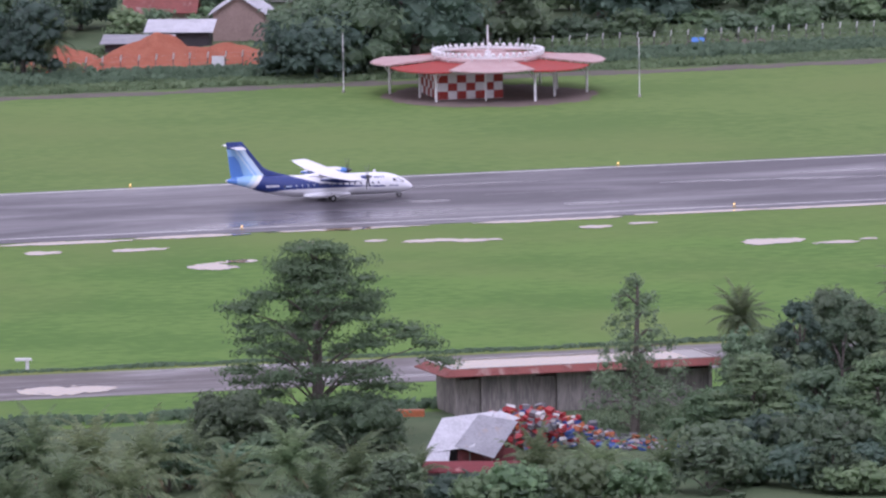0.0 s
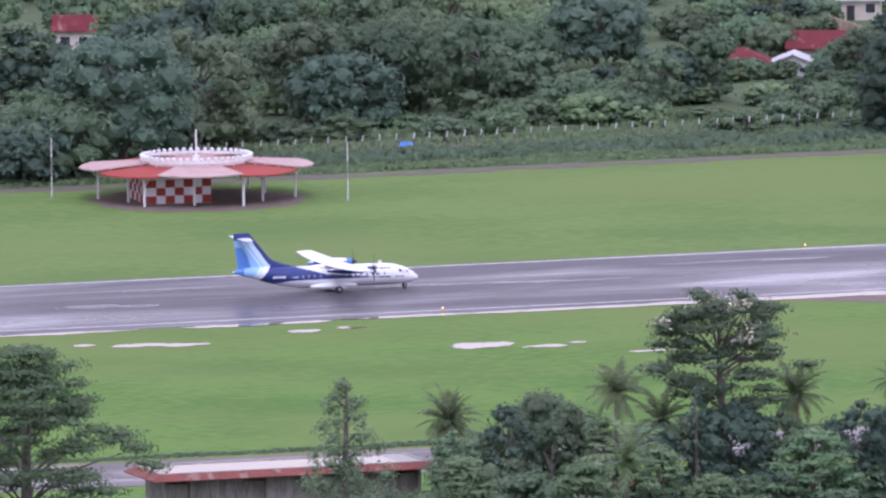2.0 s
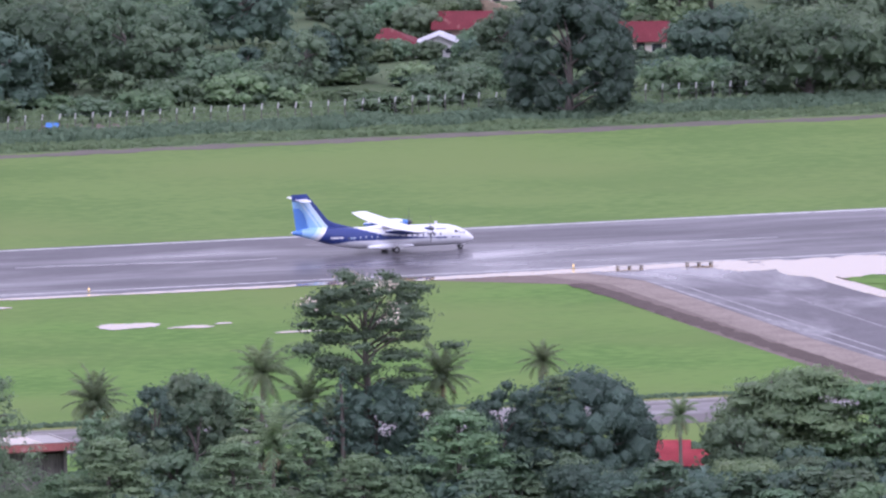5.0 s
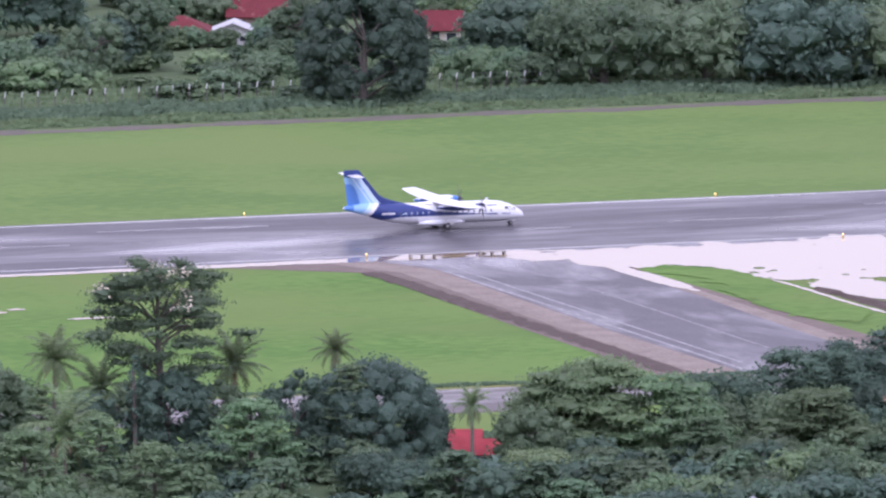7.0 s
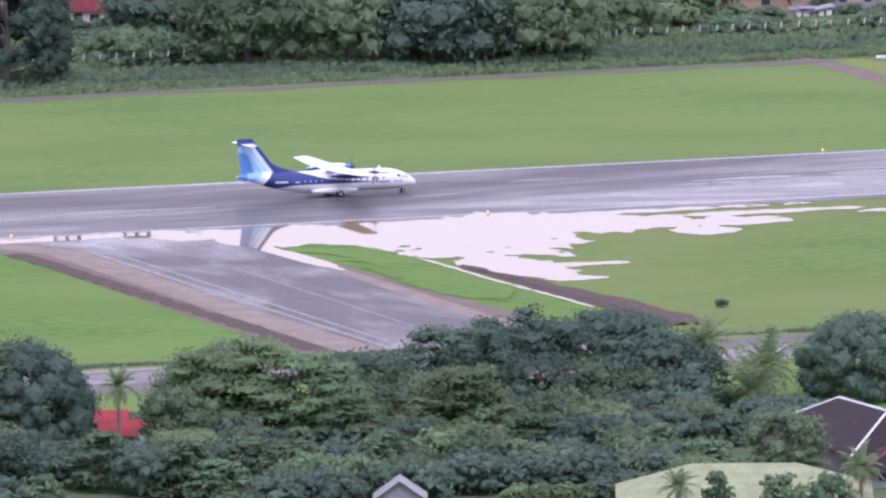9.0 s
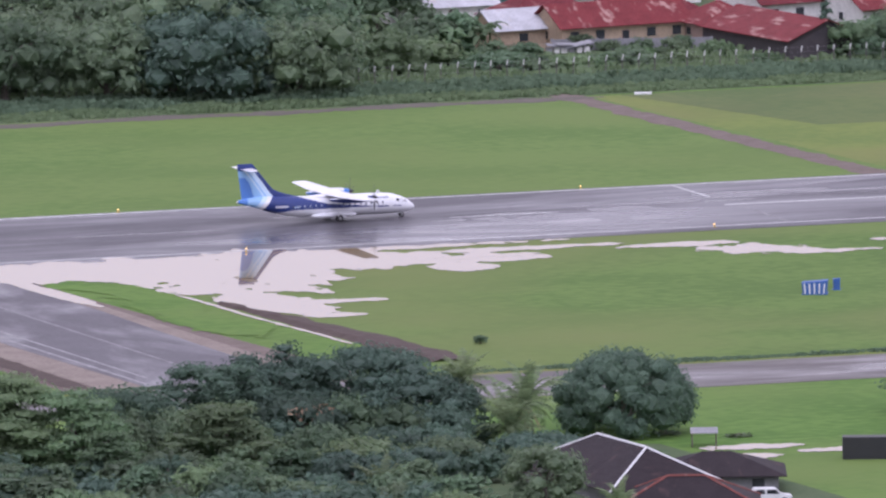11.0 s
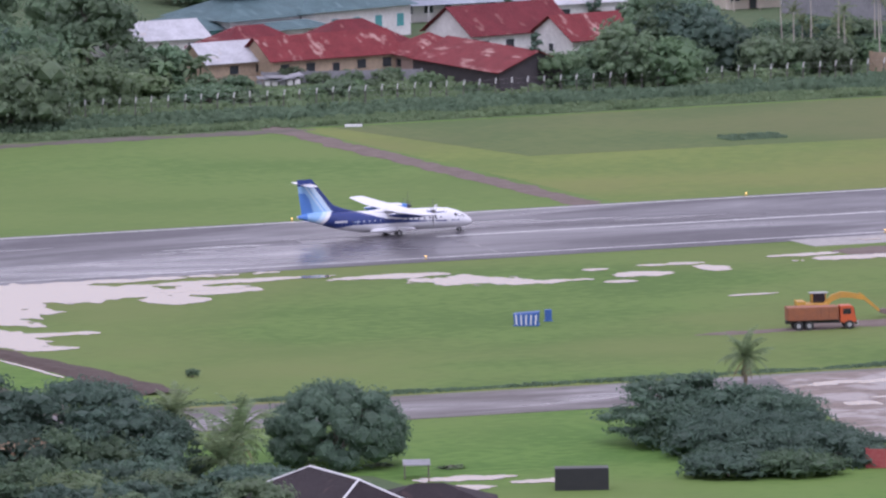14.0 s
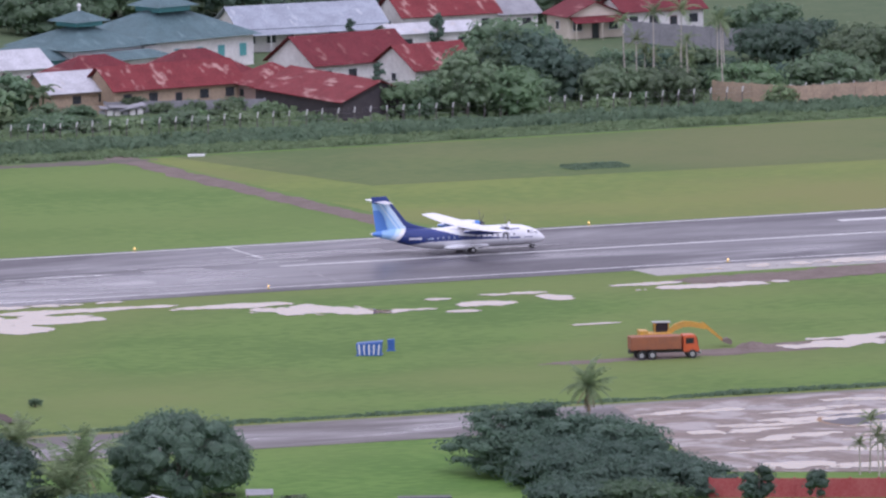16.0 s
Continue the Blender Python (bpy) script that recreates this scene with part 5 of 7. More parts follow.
    # lettering stands as plain bars
    for x0, x1, z, h, m in ((-7.8, -6.2, 2.25, 0.26, W), (5.4, 6.8, 2.8, 0.14, NAVY), (-5.4, -4.7, 2.15, 0.12, PALE)):
        for s in (-1, 1):
            bm2 = bmesh.new()
            n = 6
            for k in range(n):
                a, b = x0 + (x1 - x0) * k / n, x0 + (x1 - x0) * (k + 0.72) / n
                q = []
                for xx, zz in ((a, z - h / 2), (b, z - h / 2), (b, z + h / 2), (a, z + h / 2)):
                    hw, hh, zc = hull(xx)
                    q.append((xx, s * (hw * math.sqrt(max(0, 1 - ((zz - zc) / hh) ** 2)) + 0.02), zz))
                ngon(bm2, q)
            part("lettering_bar", bm2, LIVERY[m], t)
    # antenna, tail cone light, gear
    bm2 = bmesh.new()
    box(bm2, 5.6, 5.95, -0.03, 0.03, 3.2, 3.6)
    part("antenna", bm2, LIVERY[W], t)
    bm2 = bmesh.new()
    tube(bm2, (-12.3, 0, 3.0), (-12.5, 0, 3.01), 0.12, 0.05, 8)
    part("tail_light", bm2, WHITE, t)

    def leg(x, y, r, gap, top):
        g = bmesh.new()
        tube(g, (x, y, r), (x, y * 0.8, top), 0.09, 0.12, 8)
        tube(g, (x - 0.05, y, r + 0.1), (x + 0.55, y * 0.75, top), 0.05, 0.06, 6)
        strut = part("gear_strut", g, LIVERY[BELLY], t)
        for s in (-1, 1):
            g = bmesh.new()
            tube(g, (0, -0.11, 0), (0, 0.11, 0), r, r, 20)
            bmesh.ops.bevel(g, geom=[e for e in g.edges if e.calc_face_angle(0) > 1.0], offset=0.05, segments=2, affect="EDGES")
            w = part("wheel", g, DARK, strut)
            w.matrix_basis = pose(x, y + s * gap, r)
            g = bmesh.new()
            tube(g, (0, -0.13, 0), (0, 0.13, 0), r * 0.5, r * 0.5, 14)
            part("rim", g, STEEL, w)
    leg(0.0, -2.05, 0.40, 0.2, 1.0)
    leg(0.0, 2.05, 0.40, 0.2, 1.0)
    leg(8.78, 0.0, 0.27, 0.15, 1.05)
    g = bmesh.new()
    box(g, 8.35, 9.3, -0.28, -0.24, 0.5, 0.95)
    part("gear_door", g, LIVERY[W], t)
    for s in (-1, 1):
        g = bmesh.new()
        box(g, -0.35, 0.75, s * 2.3 - 0.03, s * 2.3 + 0.03, 0.5, 1.0)
        part("gear_door", g, LIVERY[W], t)
    # propellers
    props = []
    for s in (-1, 1):
        g = bmesh.new()
        tube(g, (-0.25, 0, 0), (0.15, 0, 0), 0.28, 0.24, 14)
        tube(g, (0.15, 0, 0), (0.5, 0, 0), 0.24, 0.03, 14)
        p = part("propeller", g, PROP, t, "black six-bladed propeller, turning")
        p.matrix_basis = pose(3.75, s * 4.05, 3.2)
        for k in range(6):
            b = bmesh.new()
            sec = ((0.2, 0.07, 60), (0.5, 0.10, 45), (0.95, 0.11, 32), (1.3, 0.08, 24), (1.6, 0.04, 20))
            rows = []
            for r, c, tw in sec:
                a = radians(tw)
                rows.append([b.verts.new((math.sin(a) * u * c - math.cos(a) * w, math.cos(a) * u * c + math.sin(a) * w, r)) for u, w in ((-1, 0), (0, 0.025), (1, 0), (0, -0.025))])
            for p0, p1 in zip(rows, rows[1:]):
                for j in range(4):
                    b.faces.new((p0[j], p0[(j + 1) % 4], p1[(j + 1) % 4], p1[j]))
            b.faces.new(rows[-1])
            bmesh.ops.recalc_face_normals(b, faces=b.faces)
            o = part("blade", b, PROP, p)
            o.matrix_basis = pose(0, 0, 0, 60 * k + 20)
        props.append(p)
    for o in t.children:
        if o.name.split(".")[0] not in ("gear_strut", "gear_door"):
            o.matrix_basis = Matrix.Translation((0, 0, -0.25)) @ o.matrix_basis
    return t, props


aircraft, propellers = build_aircraft()
AIRCRAFT_PATH = [
    (0.0, 19.48, 6.70), (0.5, 28.90, 6.70), (1.0, 38.13, 6.70), (1.5, 47.30, 6.70),
    (2.0, 56.22, 6.70), (2.5, 65.09, 6.70), (3.0, 73.87, 6.70), (3.5, 82.33, 6.87),
    (4.0, 90.98, 7.03), (4.5, 99.46, 7.20), (5.0, 107.75, 7.37), (5.5, 116.05, 7.53),
    (6.0, 124.29, 7.70), (6.5, 132.46, 7.87), (7.0, 140.52, 8.03), (7.5, 148.61, 8.20),
    (8.0, 156.54, 8.37), (8.5, 164.59, 8.53), (9.0, 172.42, 8.70), (9.5, 180.08, 8.70),
    (10.0, 188.23, 8.70), (10.5, 195.78, 8.70), (11.0, 203.45, 8.70), (11.5, 211.07, 8.61),
    (12.0, 218.65, 8.52), (12.5, 226.20, 8.43), (13.0, 233.49, 8.34), (13.5, 241.26, 8.25),
    (14.0, 248.47, 8.16), (14.5, 256.18, 8.07), (15.0, 263.88, 7.98), (15.5, 270.97, 7.89),
    (16.0, 278.70, 7.80),
]


# ---- the radio beacon beyond the runway ----
RED = mat("faded_red_paint", (0.36, 0.045, 0.036), (0.30, 0.075, 0.06), 0.5, 0.7, spec=0.2)
PINK = mat("faded_pale_red_paint", (0.5, 0.38, 0.36), (0.42, 0.27, 0.25), 0.4, 0.7, spec=0.2)


def build_beacon():
    t = thing("radio_beacon", "round red and white radio beacon with a checkered hut", "radio beacon", pose(73.4, 116.5, 0, 0, 0, -4))
    n = 8
    for i in range(n):
        a0, a1 = 2 * math.pi * i / n + 0.2, 2 * math.pi * (i + 1) / n + 0.2
        bm = bmesh.new()
        top = []
        for r, dz in ((6.3, 4.45), (13.6, 3.95)):
            for u in range(5):
                a = a0 + (a1 - a0) * u / 4
                rr = r if r < 10 else r * (1.0 + 0.05 * math.sin(math.pi * u / 4)) * (1.02 if i % 2 else 0.98)
                z = dz + (0.28 if (i % 2) else 0.0) - 0.12 * math.sin(math.pi * u / 4)
                top.append((rr * math.cos(a), rr * math.sin(a), z))
        up = [bm.verts.new(p) for p in top]
        lo = [bm.verts.new((p[0], p[1], p[2] - 0.16)) for p in top]
        for u in range(4):
            bm.faces.new((up[u], up[5 + u], up[6 + u], up[u + 1]))
            bm.faces.new((lo[u + 1], lo[6 + u], lo[5 + u], lo[u]))
            bm.faces.new((up[5 + u], lo[5 + u], lo[6 + u], up[6 + u]))
            bm.faces.new((up[u + 1], lo[u + 1], lo[u], up[u]))
        bm.faces.new((up[0], lo[0], lo[5], up[5])), bm.faces.new((up[9], lo[9], lo[4], up[4]))
        part("roof_panel", bm, (RED, PINK)[i % 2], t, "red roof panel" if i % 2 == 0 else "faded pale roof panel")
    bm = bmesh.new()
    tube(bm, (0, 0, 4.1), (0, 0, 4.55), 6.6, 6.6, 40)
    part("centre_deck", bm, PINK, t)
    bm = bmesh.new()
    for i in range(48):
        a, b = 2 * math.pi * i / 48, 2 * math.pi * (i + 1) / 48
        q = [bm.verts.new((r * math.cos(w), r * math.sin(w), z)) for w in (a, b) for r, z in ((6.55, 4.95), (7.0, 4.95), (7.0, 5.2), (6.55, 5.2))]
        for k in range(4):
            bm.faces.new((q[k], q[(k + 1) % 4], q[4 + (k + 1) % 4], q[4 + k]))
    bmesh.ops.remove_doubles(bm, verts=bm.verts, dist=0.001)
    ring = part("antenna_ring", bm, WHITE, t, "white ring of ball antennas")
    bm = bmesh.new()
    bmesh.ops.create_icosphere(bm, subdivisions=2, radius=0.27)
    ball = part("antenna_ball", bm, WHITE, ring, "", True)
    ball.matrix_basis = pose(6.78, 0, 5.38)
    for i in range(1, 48):
        a = 2 * math.pi * i / 48
        o = ball.copy()
        scene.collection.objects.link(o)
        o.parent, o.matrix_basis = ring, pose(6.78 * math.cos(a), 6.78 * math.sin(a), 5.38)
    for i in range(12):
        a = 2 * math.pi * i / 12
        bm = bmesh.new()
        tube(bm, (6.78 * math.cos(a), 6.78 * math.sin(a), 4.4), (6.78 * math.cos(a), 6.78 * math.sin(a), 4.96), 0.08, 0.08, 6)
        part("ring_post", bm, WHITE, t)
    bm = bmesh.new()
    tube(bm, (0, 0, 4.5), (0, 0, 8.5), 0.14, 0.1, 8)
    tube(bm, (0, 0, 4.55), (0, 0, 5.3), 0.5, 0.4, 12)
    part("mast", bm, WHITE, t, "white central mast")
    for i in range(12):
        a = 2 * math.pi * (i + 0.5) / 12
        r = 12.2 if i % 2 else 9.6
        x, y = r * math.cos(a), r * math.sin(a)
        bm = bmesh.new()
        tube(bm, (x, y, 0), (x, y, 3.95), 0.16, 0.16, 8)
        tube(bm, (x, y, 2.6), (x * 0.82, y * 0.82, 4.0), 0.09, 0.09, 6)
        tube(bm, (x, y, 2.6), (x * 1.08, y * 1.08, 3.9), 0.07, 0.07, 6)
        part("leg", bm, WHITE, t, "white steel leg")
    # checkered hut: panels stand proud of the wall
    bm = bmesh.new()
    box(bm, -7.7, 0.4, -6.0, 3.6, 0, 4.1)
    hut = part("hut_wall", bm, WHITE, t, "white hut under the beacon roof")
    bm = bmesh.new()
    box(bm, -0.58, 0.58, -0.02, 0.02, -0.48, 0.48)
    first = None
    for side in range(2):
        for i in range(7 if side == 0 else 8):
            for j in range(3):
                if (i + j) % 2:
                    continue
                z = 0.55 + j * 1.0
                m = pose(-7.1 + i * 1.16, -6.0 - 0.02, z) if side == 0 else pose(-7.72, -5.4 + i * 1.17, z, 0, 0, 90)
                if first is None:
                    first = part("red_panel", bm, RED, hut, "red painted square")
                    first.matrix_basis = m
                else:
                    o = first.copy()
                    scene.collection.objects.link(o)
                    o.parent, o.matrix_basis = hut, m
    return t


build_beacon()


def pole(x, y, h, label, r=0.065):
    t = thing("pole", label, "pole", pose(x, y, 0), "poles beside the beacon")
    bm = bmesh.new()
    tube(bm, (0, 0, 0), (0, 0, 0.35), 0.2, 0.2, 10)
    part("footing", bm, CONCRETE, t)
    z = 0.35
    for k in range(3):
        bm = bmesh.new()
        tube(bm, (0, 0, z), (0, 0, z + (h - 0.35) / 3), r, r * 0.9, 8)
        part("shaft", bm, WHITE if k != 1 else STEEL, t)
        z += (h - 0.35) / 3


pole(57.1, 124.5, 7.4, "slim white and grey pole beside the beacon")
pole(89.2, 104.5, 7.4, "slim white and grey pole beside the beacon")

AMBER = bpy.data.materials.new("amber_lamp")
AMBER.use_nodes = True
AMBER.node_tree.nodes["Principled BSDF"].inputs["Base Color"].default_value = (0.9, 0.6, 0.15, 1)
AMBER.node_tree.nodes["Principled BSDF"].inputs["Emission Color"].default_value = (1.0, 0.62, 0.2, 1)
AMBER.node_tree.nodes["Principled BSDF"].inputs["Emission Strength"].default_value = 1.2


def edge_light():
    t = thing("runway_edge_light", "small amber runway edge light on a short stem", "runway light", pose(1.7, 28.6, 0.06), "runway edge lights")
    bm = bmesh.new()
    tube(bm, (0, 0, 0), (0, 0, 0.06), 0.24, 0.22, 10)
    tube(bm, (0, 0, 0.06), (0, 0, 0.3), 0.07, 0.07, 8)
    part("stem", bm, mat("light_stem", (0.5, 0.35, 0.06), (0.4, 0.3, 0.08), 2, 0.5), t)
    bm = bmesh.new()
    tube(bm, (0, 0, 0.3), (0, 0, 0.46), 0.13, 0.08, 10)
    part("lamp_glass", bm, AMBER, t)
    return t


lamp = edge_light()
for k in range(-2, 8):
    if k:
        copy_thing(lamp, pose(1.9 + 60.4 * k, 28.6, 0.06))
    copy_thing(lamp, pose(1.0 + 60.1 * k, -20.1, 0.06))

# low concrete barrier blocks at the junction
for x, y, yaw in ((127.4, -22.4, -4), (136.2, -22.2, -4)):
    t = thing("drain_cover", "low concrete drain cover with dark openings", "drain cover", pose(x, y, 0.05, 0, 0, yaw), "drain covers at the junction")
    bm = bmesh.new()
    box(bm, -1.6, 1.6, -0.5, 0.5, 0.30, 0.40)
    part("slab", bm, CONCRETE, t)
    for dx in (-1.45, 0, 1.45):
        bm = bmesh.new()
        box(bm, dx - 0.1, dx + 0.1, -0.47, 0.45, 0, 0.30)
        part("support", bm, CONCRETE, t)

# small white equipment stand in the grass
t = thing("equipment_stand", "white approach equipment box on a post in the grass", "equipment", pose(-61, -146.5, 0, 0, 0, -18))
bm = bmesh.new()
tube(bm, (0, 0, 0), (0, 0, 1.2), 0.2, 0.2, 8)
part("post", bm, WHITE, t)
bm = bmesh.new()
box(bm, -1.3, 0.5, -0.3, 0.3, 1.2, 1.45)
part("box", bm, WHITE, t)


# ---- perimeter fence ----
def fence_y(x):
    return 156.5 + 5.5 * min(1, max(0, (x - 60) / 130)) - 0.008 * max(0, x - 240)


fence = thing("fence", "wire fence with pale angled concrete posts along the perimeter", "fence")
bm = bmesh.new()
box(bm, -0.05, 0.05, -0.05, 0.05, 0, 1.75)
v = box(bm, -0.075, 0.075, -0.075, 0.075, 1.75, 2.5)
for p in v[4:]:
    p.co.y -= 0.3
for f in set(f for p in v for f in p.link_faces):
    f.material_index = 1
first = None
for i in range(178):
    x = 8 + i * 2.28
    m = pose(x, fence_y(x), 0, random.uniform(-2, 2), random.uniform(-3, 3))
    if first is None:
        first = part("post", bm, [GRAVEL, WHITE], fence)
        first.matrix_basis = m
    else:
        o = first.copy()
        scene.collection.objects.link(o)
        o.parent, o.matrix_basis = fence, m
for z in (0.5, 1.1, 1.7, 2.25):
    bm = bmesh.new()
    for i in range(36):
        xa, xb = 8 + i * 11.4, 8 + (i + 1) * 11.4
        tube(bm, (xa, fence_y(xa), z), (xb, fence_y(xb), z), 0.006, 0.006, 4, False)
    part("wire", bm, STEEL, fence)


# ---- buildings ----
def tin(name, base, rust, amount=0.35, scale=0.25):
    """Corrugated roof sheet: ribs as bump, rust in streaks and patches."""
    m = mat(name, base, tuple(c * 0.75 for c in base), 0.5, 0.7, amount=0.4, spec=0.15)
    n, l = m.node_tree.nodes, m.node_tree.links
    p = n["Principled BSDF"]
    old = p.inputs["Base Color"].links[0].from_socket
    tc = n.new("ShaderNodeTexCoord")
    mp = n.new("ShaderNodeMapping")
    mp.inputs["Scale"].default_value = (1.0, 0.25, 1)
    l.new(tc.outputs["Object"], mp.inputs["Vector"])
    w = n.new("ShaderNodeTexNoise")
    w.inputs["Scale"].default_value, w.inputs["Detail"].default_value = scale * 3, 6
    l.new(mp.outputs[0], w.inputs["Vector"])
    r = n.new("ShaderNodeMapRange")
    r.inputs["From Min"].default_value, r.inputs["From Max"].default_value = 0.66 - amount * 0.18, 0.74 - amount * 0.12
    l.new(w.outputs[0], r.inputs["Value"])
    mx = n.new("ShaderNodeMix")
    mx.data_type = "RGBA"
    mx.inputs["B"].default_value = (*rust, 1)
    l.new(r.outputs[0], mx.inputs["Factor"])
    l.new(old, mx.inputs["A"])
    l.new(mx.outputs["Result"], p.inputs["Base Color"])
    wave = n.new("ShaderNodeTexWave")
    wave.inputs["Scale"].default_value = 1.6
    l.new(tc.outputs["Object"], wave.inputs["Vector"])
    b = n.new("ShaderNodeBump")
    b.inputs["Strength"].default_value, b.inputs["Distance"].default_value = 0.5, 0.04
    l.new(wave.outputs["Fac"], b.inputs["Height"])
    l.new(b.outputs[0], p.inputs["Normal"])
    return m


RED_TIN = tin("red_tin_roof", (0.165, 0.034, 0.04), (0.27, 0.13, 0.115), 0.3)
RUST_TIN = tin("rusty_red_tin_roof", (0.205, 0.042, 0.045), (0.40, 0.24, 0.21), 0.45)
EAVE = tin("rusty_eave", (0.24, 0.085, 0.07), (0.3, 0.2, 0.17), 0.4)
GREY_TIN = tin("grey_tin_roof", (0.33, 0.33, 0.345), (0.33, 0.29, 0.26), 0.3)
WHITE_TIN = tin("white_tin_roof", (0.56, 0.56, 0.58), (0.5, 0.46, 0.43), 0.25)
BLUE_TIN = tin("grey_blue_tin_roof", (0.36, 0.39, 0.44), (0.45, 0.47, 0.50), 0.2)
TEAL_TIN = tin("teal_tin_roof", (0.118, 0.182, 0.19), (0.15, 0.22, 0.225), 0.3)
DARK_TIN = tin("dark_brown_tile_roof", (0.036, 0.028, 0.031), (0.065, 0.042, 0.042), 0.4)
LIME_TIN = tin("pale_green_roof", (0.34, 0.37, 0.21), (0.29, 0.32, 0.18), 0.2)
CREAM = mat("cream_wall", (0.62, 0.56, 0.46), (0.5, 0.45, 0.37), 0.5, 0.85)
WHITEWALL = mat("whitewashed_wall", (0.72, 0.71, 0.68), (0.55, 0.54, 0.52), 0.4, 0.85)
PINKWALL = mat("bare_brick_wall", (0.36, 0.26, 0.22), (0.28, 0.2, 0.17), 0.6, 0.9)
GREYWALL = mat("grey_block_wall", (0.27, 0.27, 0.28), (0.2, 0.2, 0.21), 0.4, 0.9)
# dark boards; on open sheds the near-black stands in for the shaded inside
DARKBOARD_SHADE = mat("dark_boards_open_shade", (0.045, 0.04, 0.045), (0.07, 0.06, 0.06), 0.8, 0.9)
STAINWALL = mat("stained_plaster_wall", (0.30, 0.275, 0.245), (0.16, 0.148, 0.138), 0.5, 0.9, stretch=(2.5, 1, 0.25), amount=0.35)
TANWALL = mat("tan_stained_wall", (0.44, 0.335, 0.225), (0.30, 0.235, 0.17), 0.35, 0.9)
PANE = mat("dark_pane", (0.035, 0.04, 0.045), (0.05, 0.055, 0.06), 1, 0.15)
TEAL = mat("teal_paint", (0.10, 0.33, 0.33), (0.08, 0.27, 0.27), 1, 0.5)
TRIM = mat("white_trim", (0.74, 0.74, 0.73), (0.62, 0.62, 0.61), 1, 0.6)
TARP = mat("blue_tarpaulin", (0.05, 0.17, 0.5), (0.07, 0.22, 0.55), 0.8, 0.5)


def house(label, x, y, yaw, L, Wd, eave, ridge, wall, roof, kind="gable", windows=3, over=0.6, name="house", pane=PANE, porch=False, side_windows=1, cap=None):
    """A building at its middle: length L along its own x, depth Wd, walls to the eave, a gable, hip, cross (ridge along depth) or mono roof."""
    t = thing(name, label, "house" if name == "house" else name.replace("_", " "), pose(x, y, 0, 0, 0, yaw))
    a, b = L / 2, Wd / 2
    th = 0.18
    for w0, w1, w2, w3, n in ((-a, a, -b, -b + th, "wall"), (-a, a, b - th, b, "wall"), (-a, -a + th, -b + th, b - th, "wall"), (a - th, a, -b + th, b - th, "wall")):
        bm = bmesh.new()
        box(bm, w0, w1, w2, w3, 0, eave)
        if kind == "gable" and w1 - w0 < 1:
            m0 = ridge - 0.12
            pts = [(-b + th, eave), (b - th, eave), (0, m0)]
            f0 = [bm.verts.new((w0, p[0], p[1])) for p in pts]
            f1 = [bm.verts.new((w1, p[0], p[1])) for p in pts]
            bm.faces.new(f0), bm.faces.new(f1[::-1])
            bm.faces.new((f0[0], f0[2], f1[2], f1[0])), bm.faces.new((f0[2], f0[1], f1[1], f1[2]))
        if kind == "cross" and w1 - w0 > 1:
            m0 = ridge - 0.12
            pts = [(-a, eave), (a, eave), (0, m0)]
            f0 = [bm.verts.new((p[0], w2, p[1])) for p in pts]
            f1 = [bm.verts.new((p[0], w3, p[1])) for p in pts]
            bm.faces.new(f0), bm.faces.new(f1[::-1])
            bm.faces.new((f0[0], f0[2], f1[2], f1[0])), bm.faces.new((f0[2], f0[1], f1[1], f1[2]))
        bmesh.ops.recalc_face_normals(bm, faces=bm.faces)
        part(n, bm, wall, t)
    A, B, rt = a + over, b + over, 0.1
    drop = (ridge - eave) * over / (b if kind != "cross" else a)
    e = eave - drop + 0.05
    if kind == "gable":
        planes = [[(-A, -B, e), (A, -B, e), (A, 0, ridge), (-A, 0, ridge)], [(A, B, e), (-A, B, e), (-A, 0, ridge), (A, 0, ridge)]]
    elif kind == "cross":
        planes = [[(-A, B, e), (-A, -B, e), (0, -B, ridge), (0, B, ridge)], [(A, -B, e), (A, B, e), (0, B, ridge), (0, -B, ridge)]]
    elif kind == "hip":
        k = min(b, a * 0.95)
        planes = [[(-A, -B, e), (A, -B, e), (a - k, 0, ridge), (-a + k, 0, ridge)], [(A, B, e), (-A, B, e), (-a + k, 0, ridge), (a - k, 0, ridge)],
                  [(-A, B, e), (-A, -B, e), (-a + k, 0, ridge)], [(A, -B, e), (A, B, e), (a - k, 0, ridge)]]
    else:
        planes = [[(-A, -B, eave + 0.05), (A, -B, eave + 0.05), (A, B, ridge), (-A, B, ridge)]]
    for pl in planes:
        bm = bmesh.new()
        up = [bm.verts.new((p[0], p[1], p[2] + rt)) for p in pl]
        lo = [bm.verts.new(p) for p in pl]
        bm.faces.new(up), bm.faces.new(lo[::-1])
        for i in range(len(pl)):
            j = (i + 1) % len(pl)
            bm.faces.new((lo[i], lo[j], up[j], up[i]))
        part("roof", bm, roof, t)
    if cap and kind in ("gable", "hip"):
        k = 0 if kind == "gable" else min(b, a * 0.95)
        bm = bmesh.new()
        tube(bm, (-a + k - (over if not k else 0), 0, ridge + rt), (a - k + (over if not k else 0), 0, ridge + rt), 0.16, 0.16, 6)
        if k:
            for sx in (-1, 1):
                for sy in (-1, 1):
                    tube(bm, (sx * (a - k), 0, ridge + rt), (sx * A, sy * B, e + rt), 0.14, 0.14, 6)
        part("ridge_cap", bm, cap, t)
    zc = eave * 0.55
    trim = wall if wall in (TANWALL, PINKWALL, DARKBOARD_SHADE, GREYWALL) else TRIM
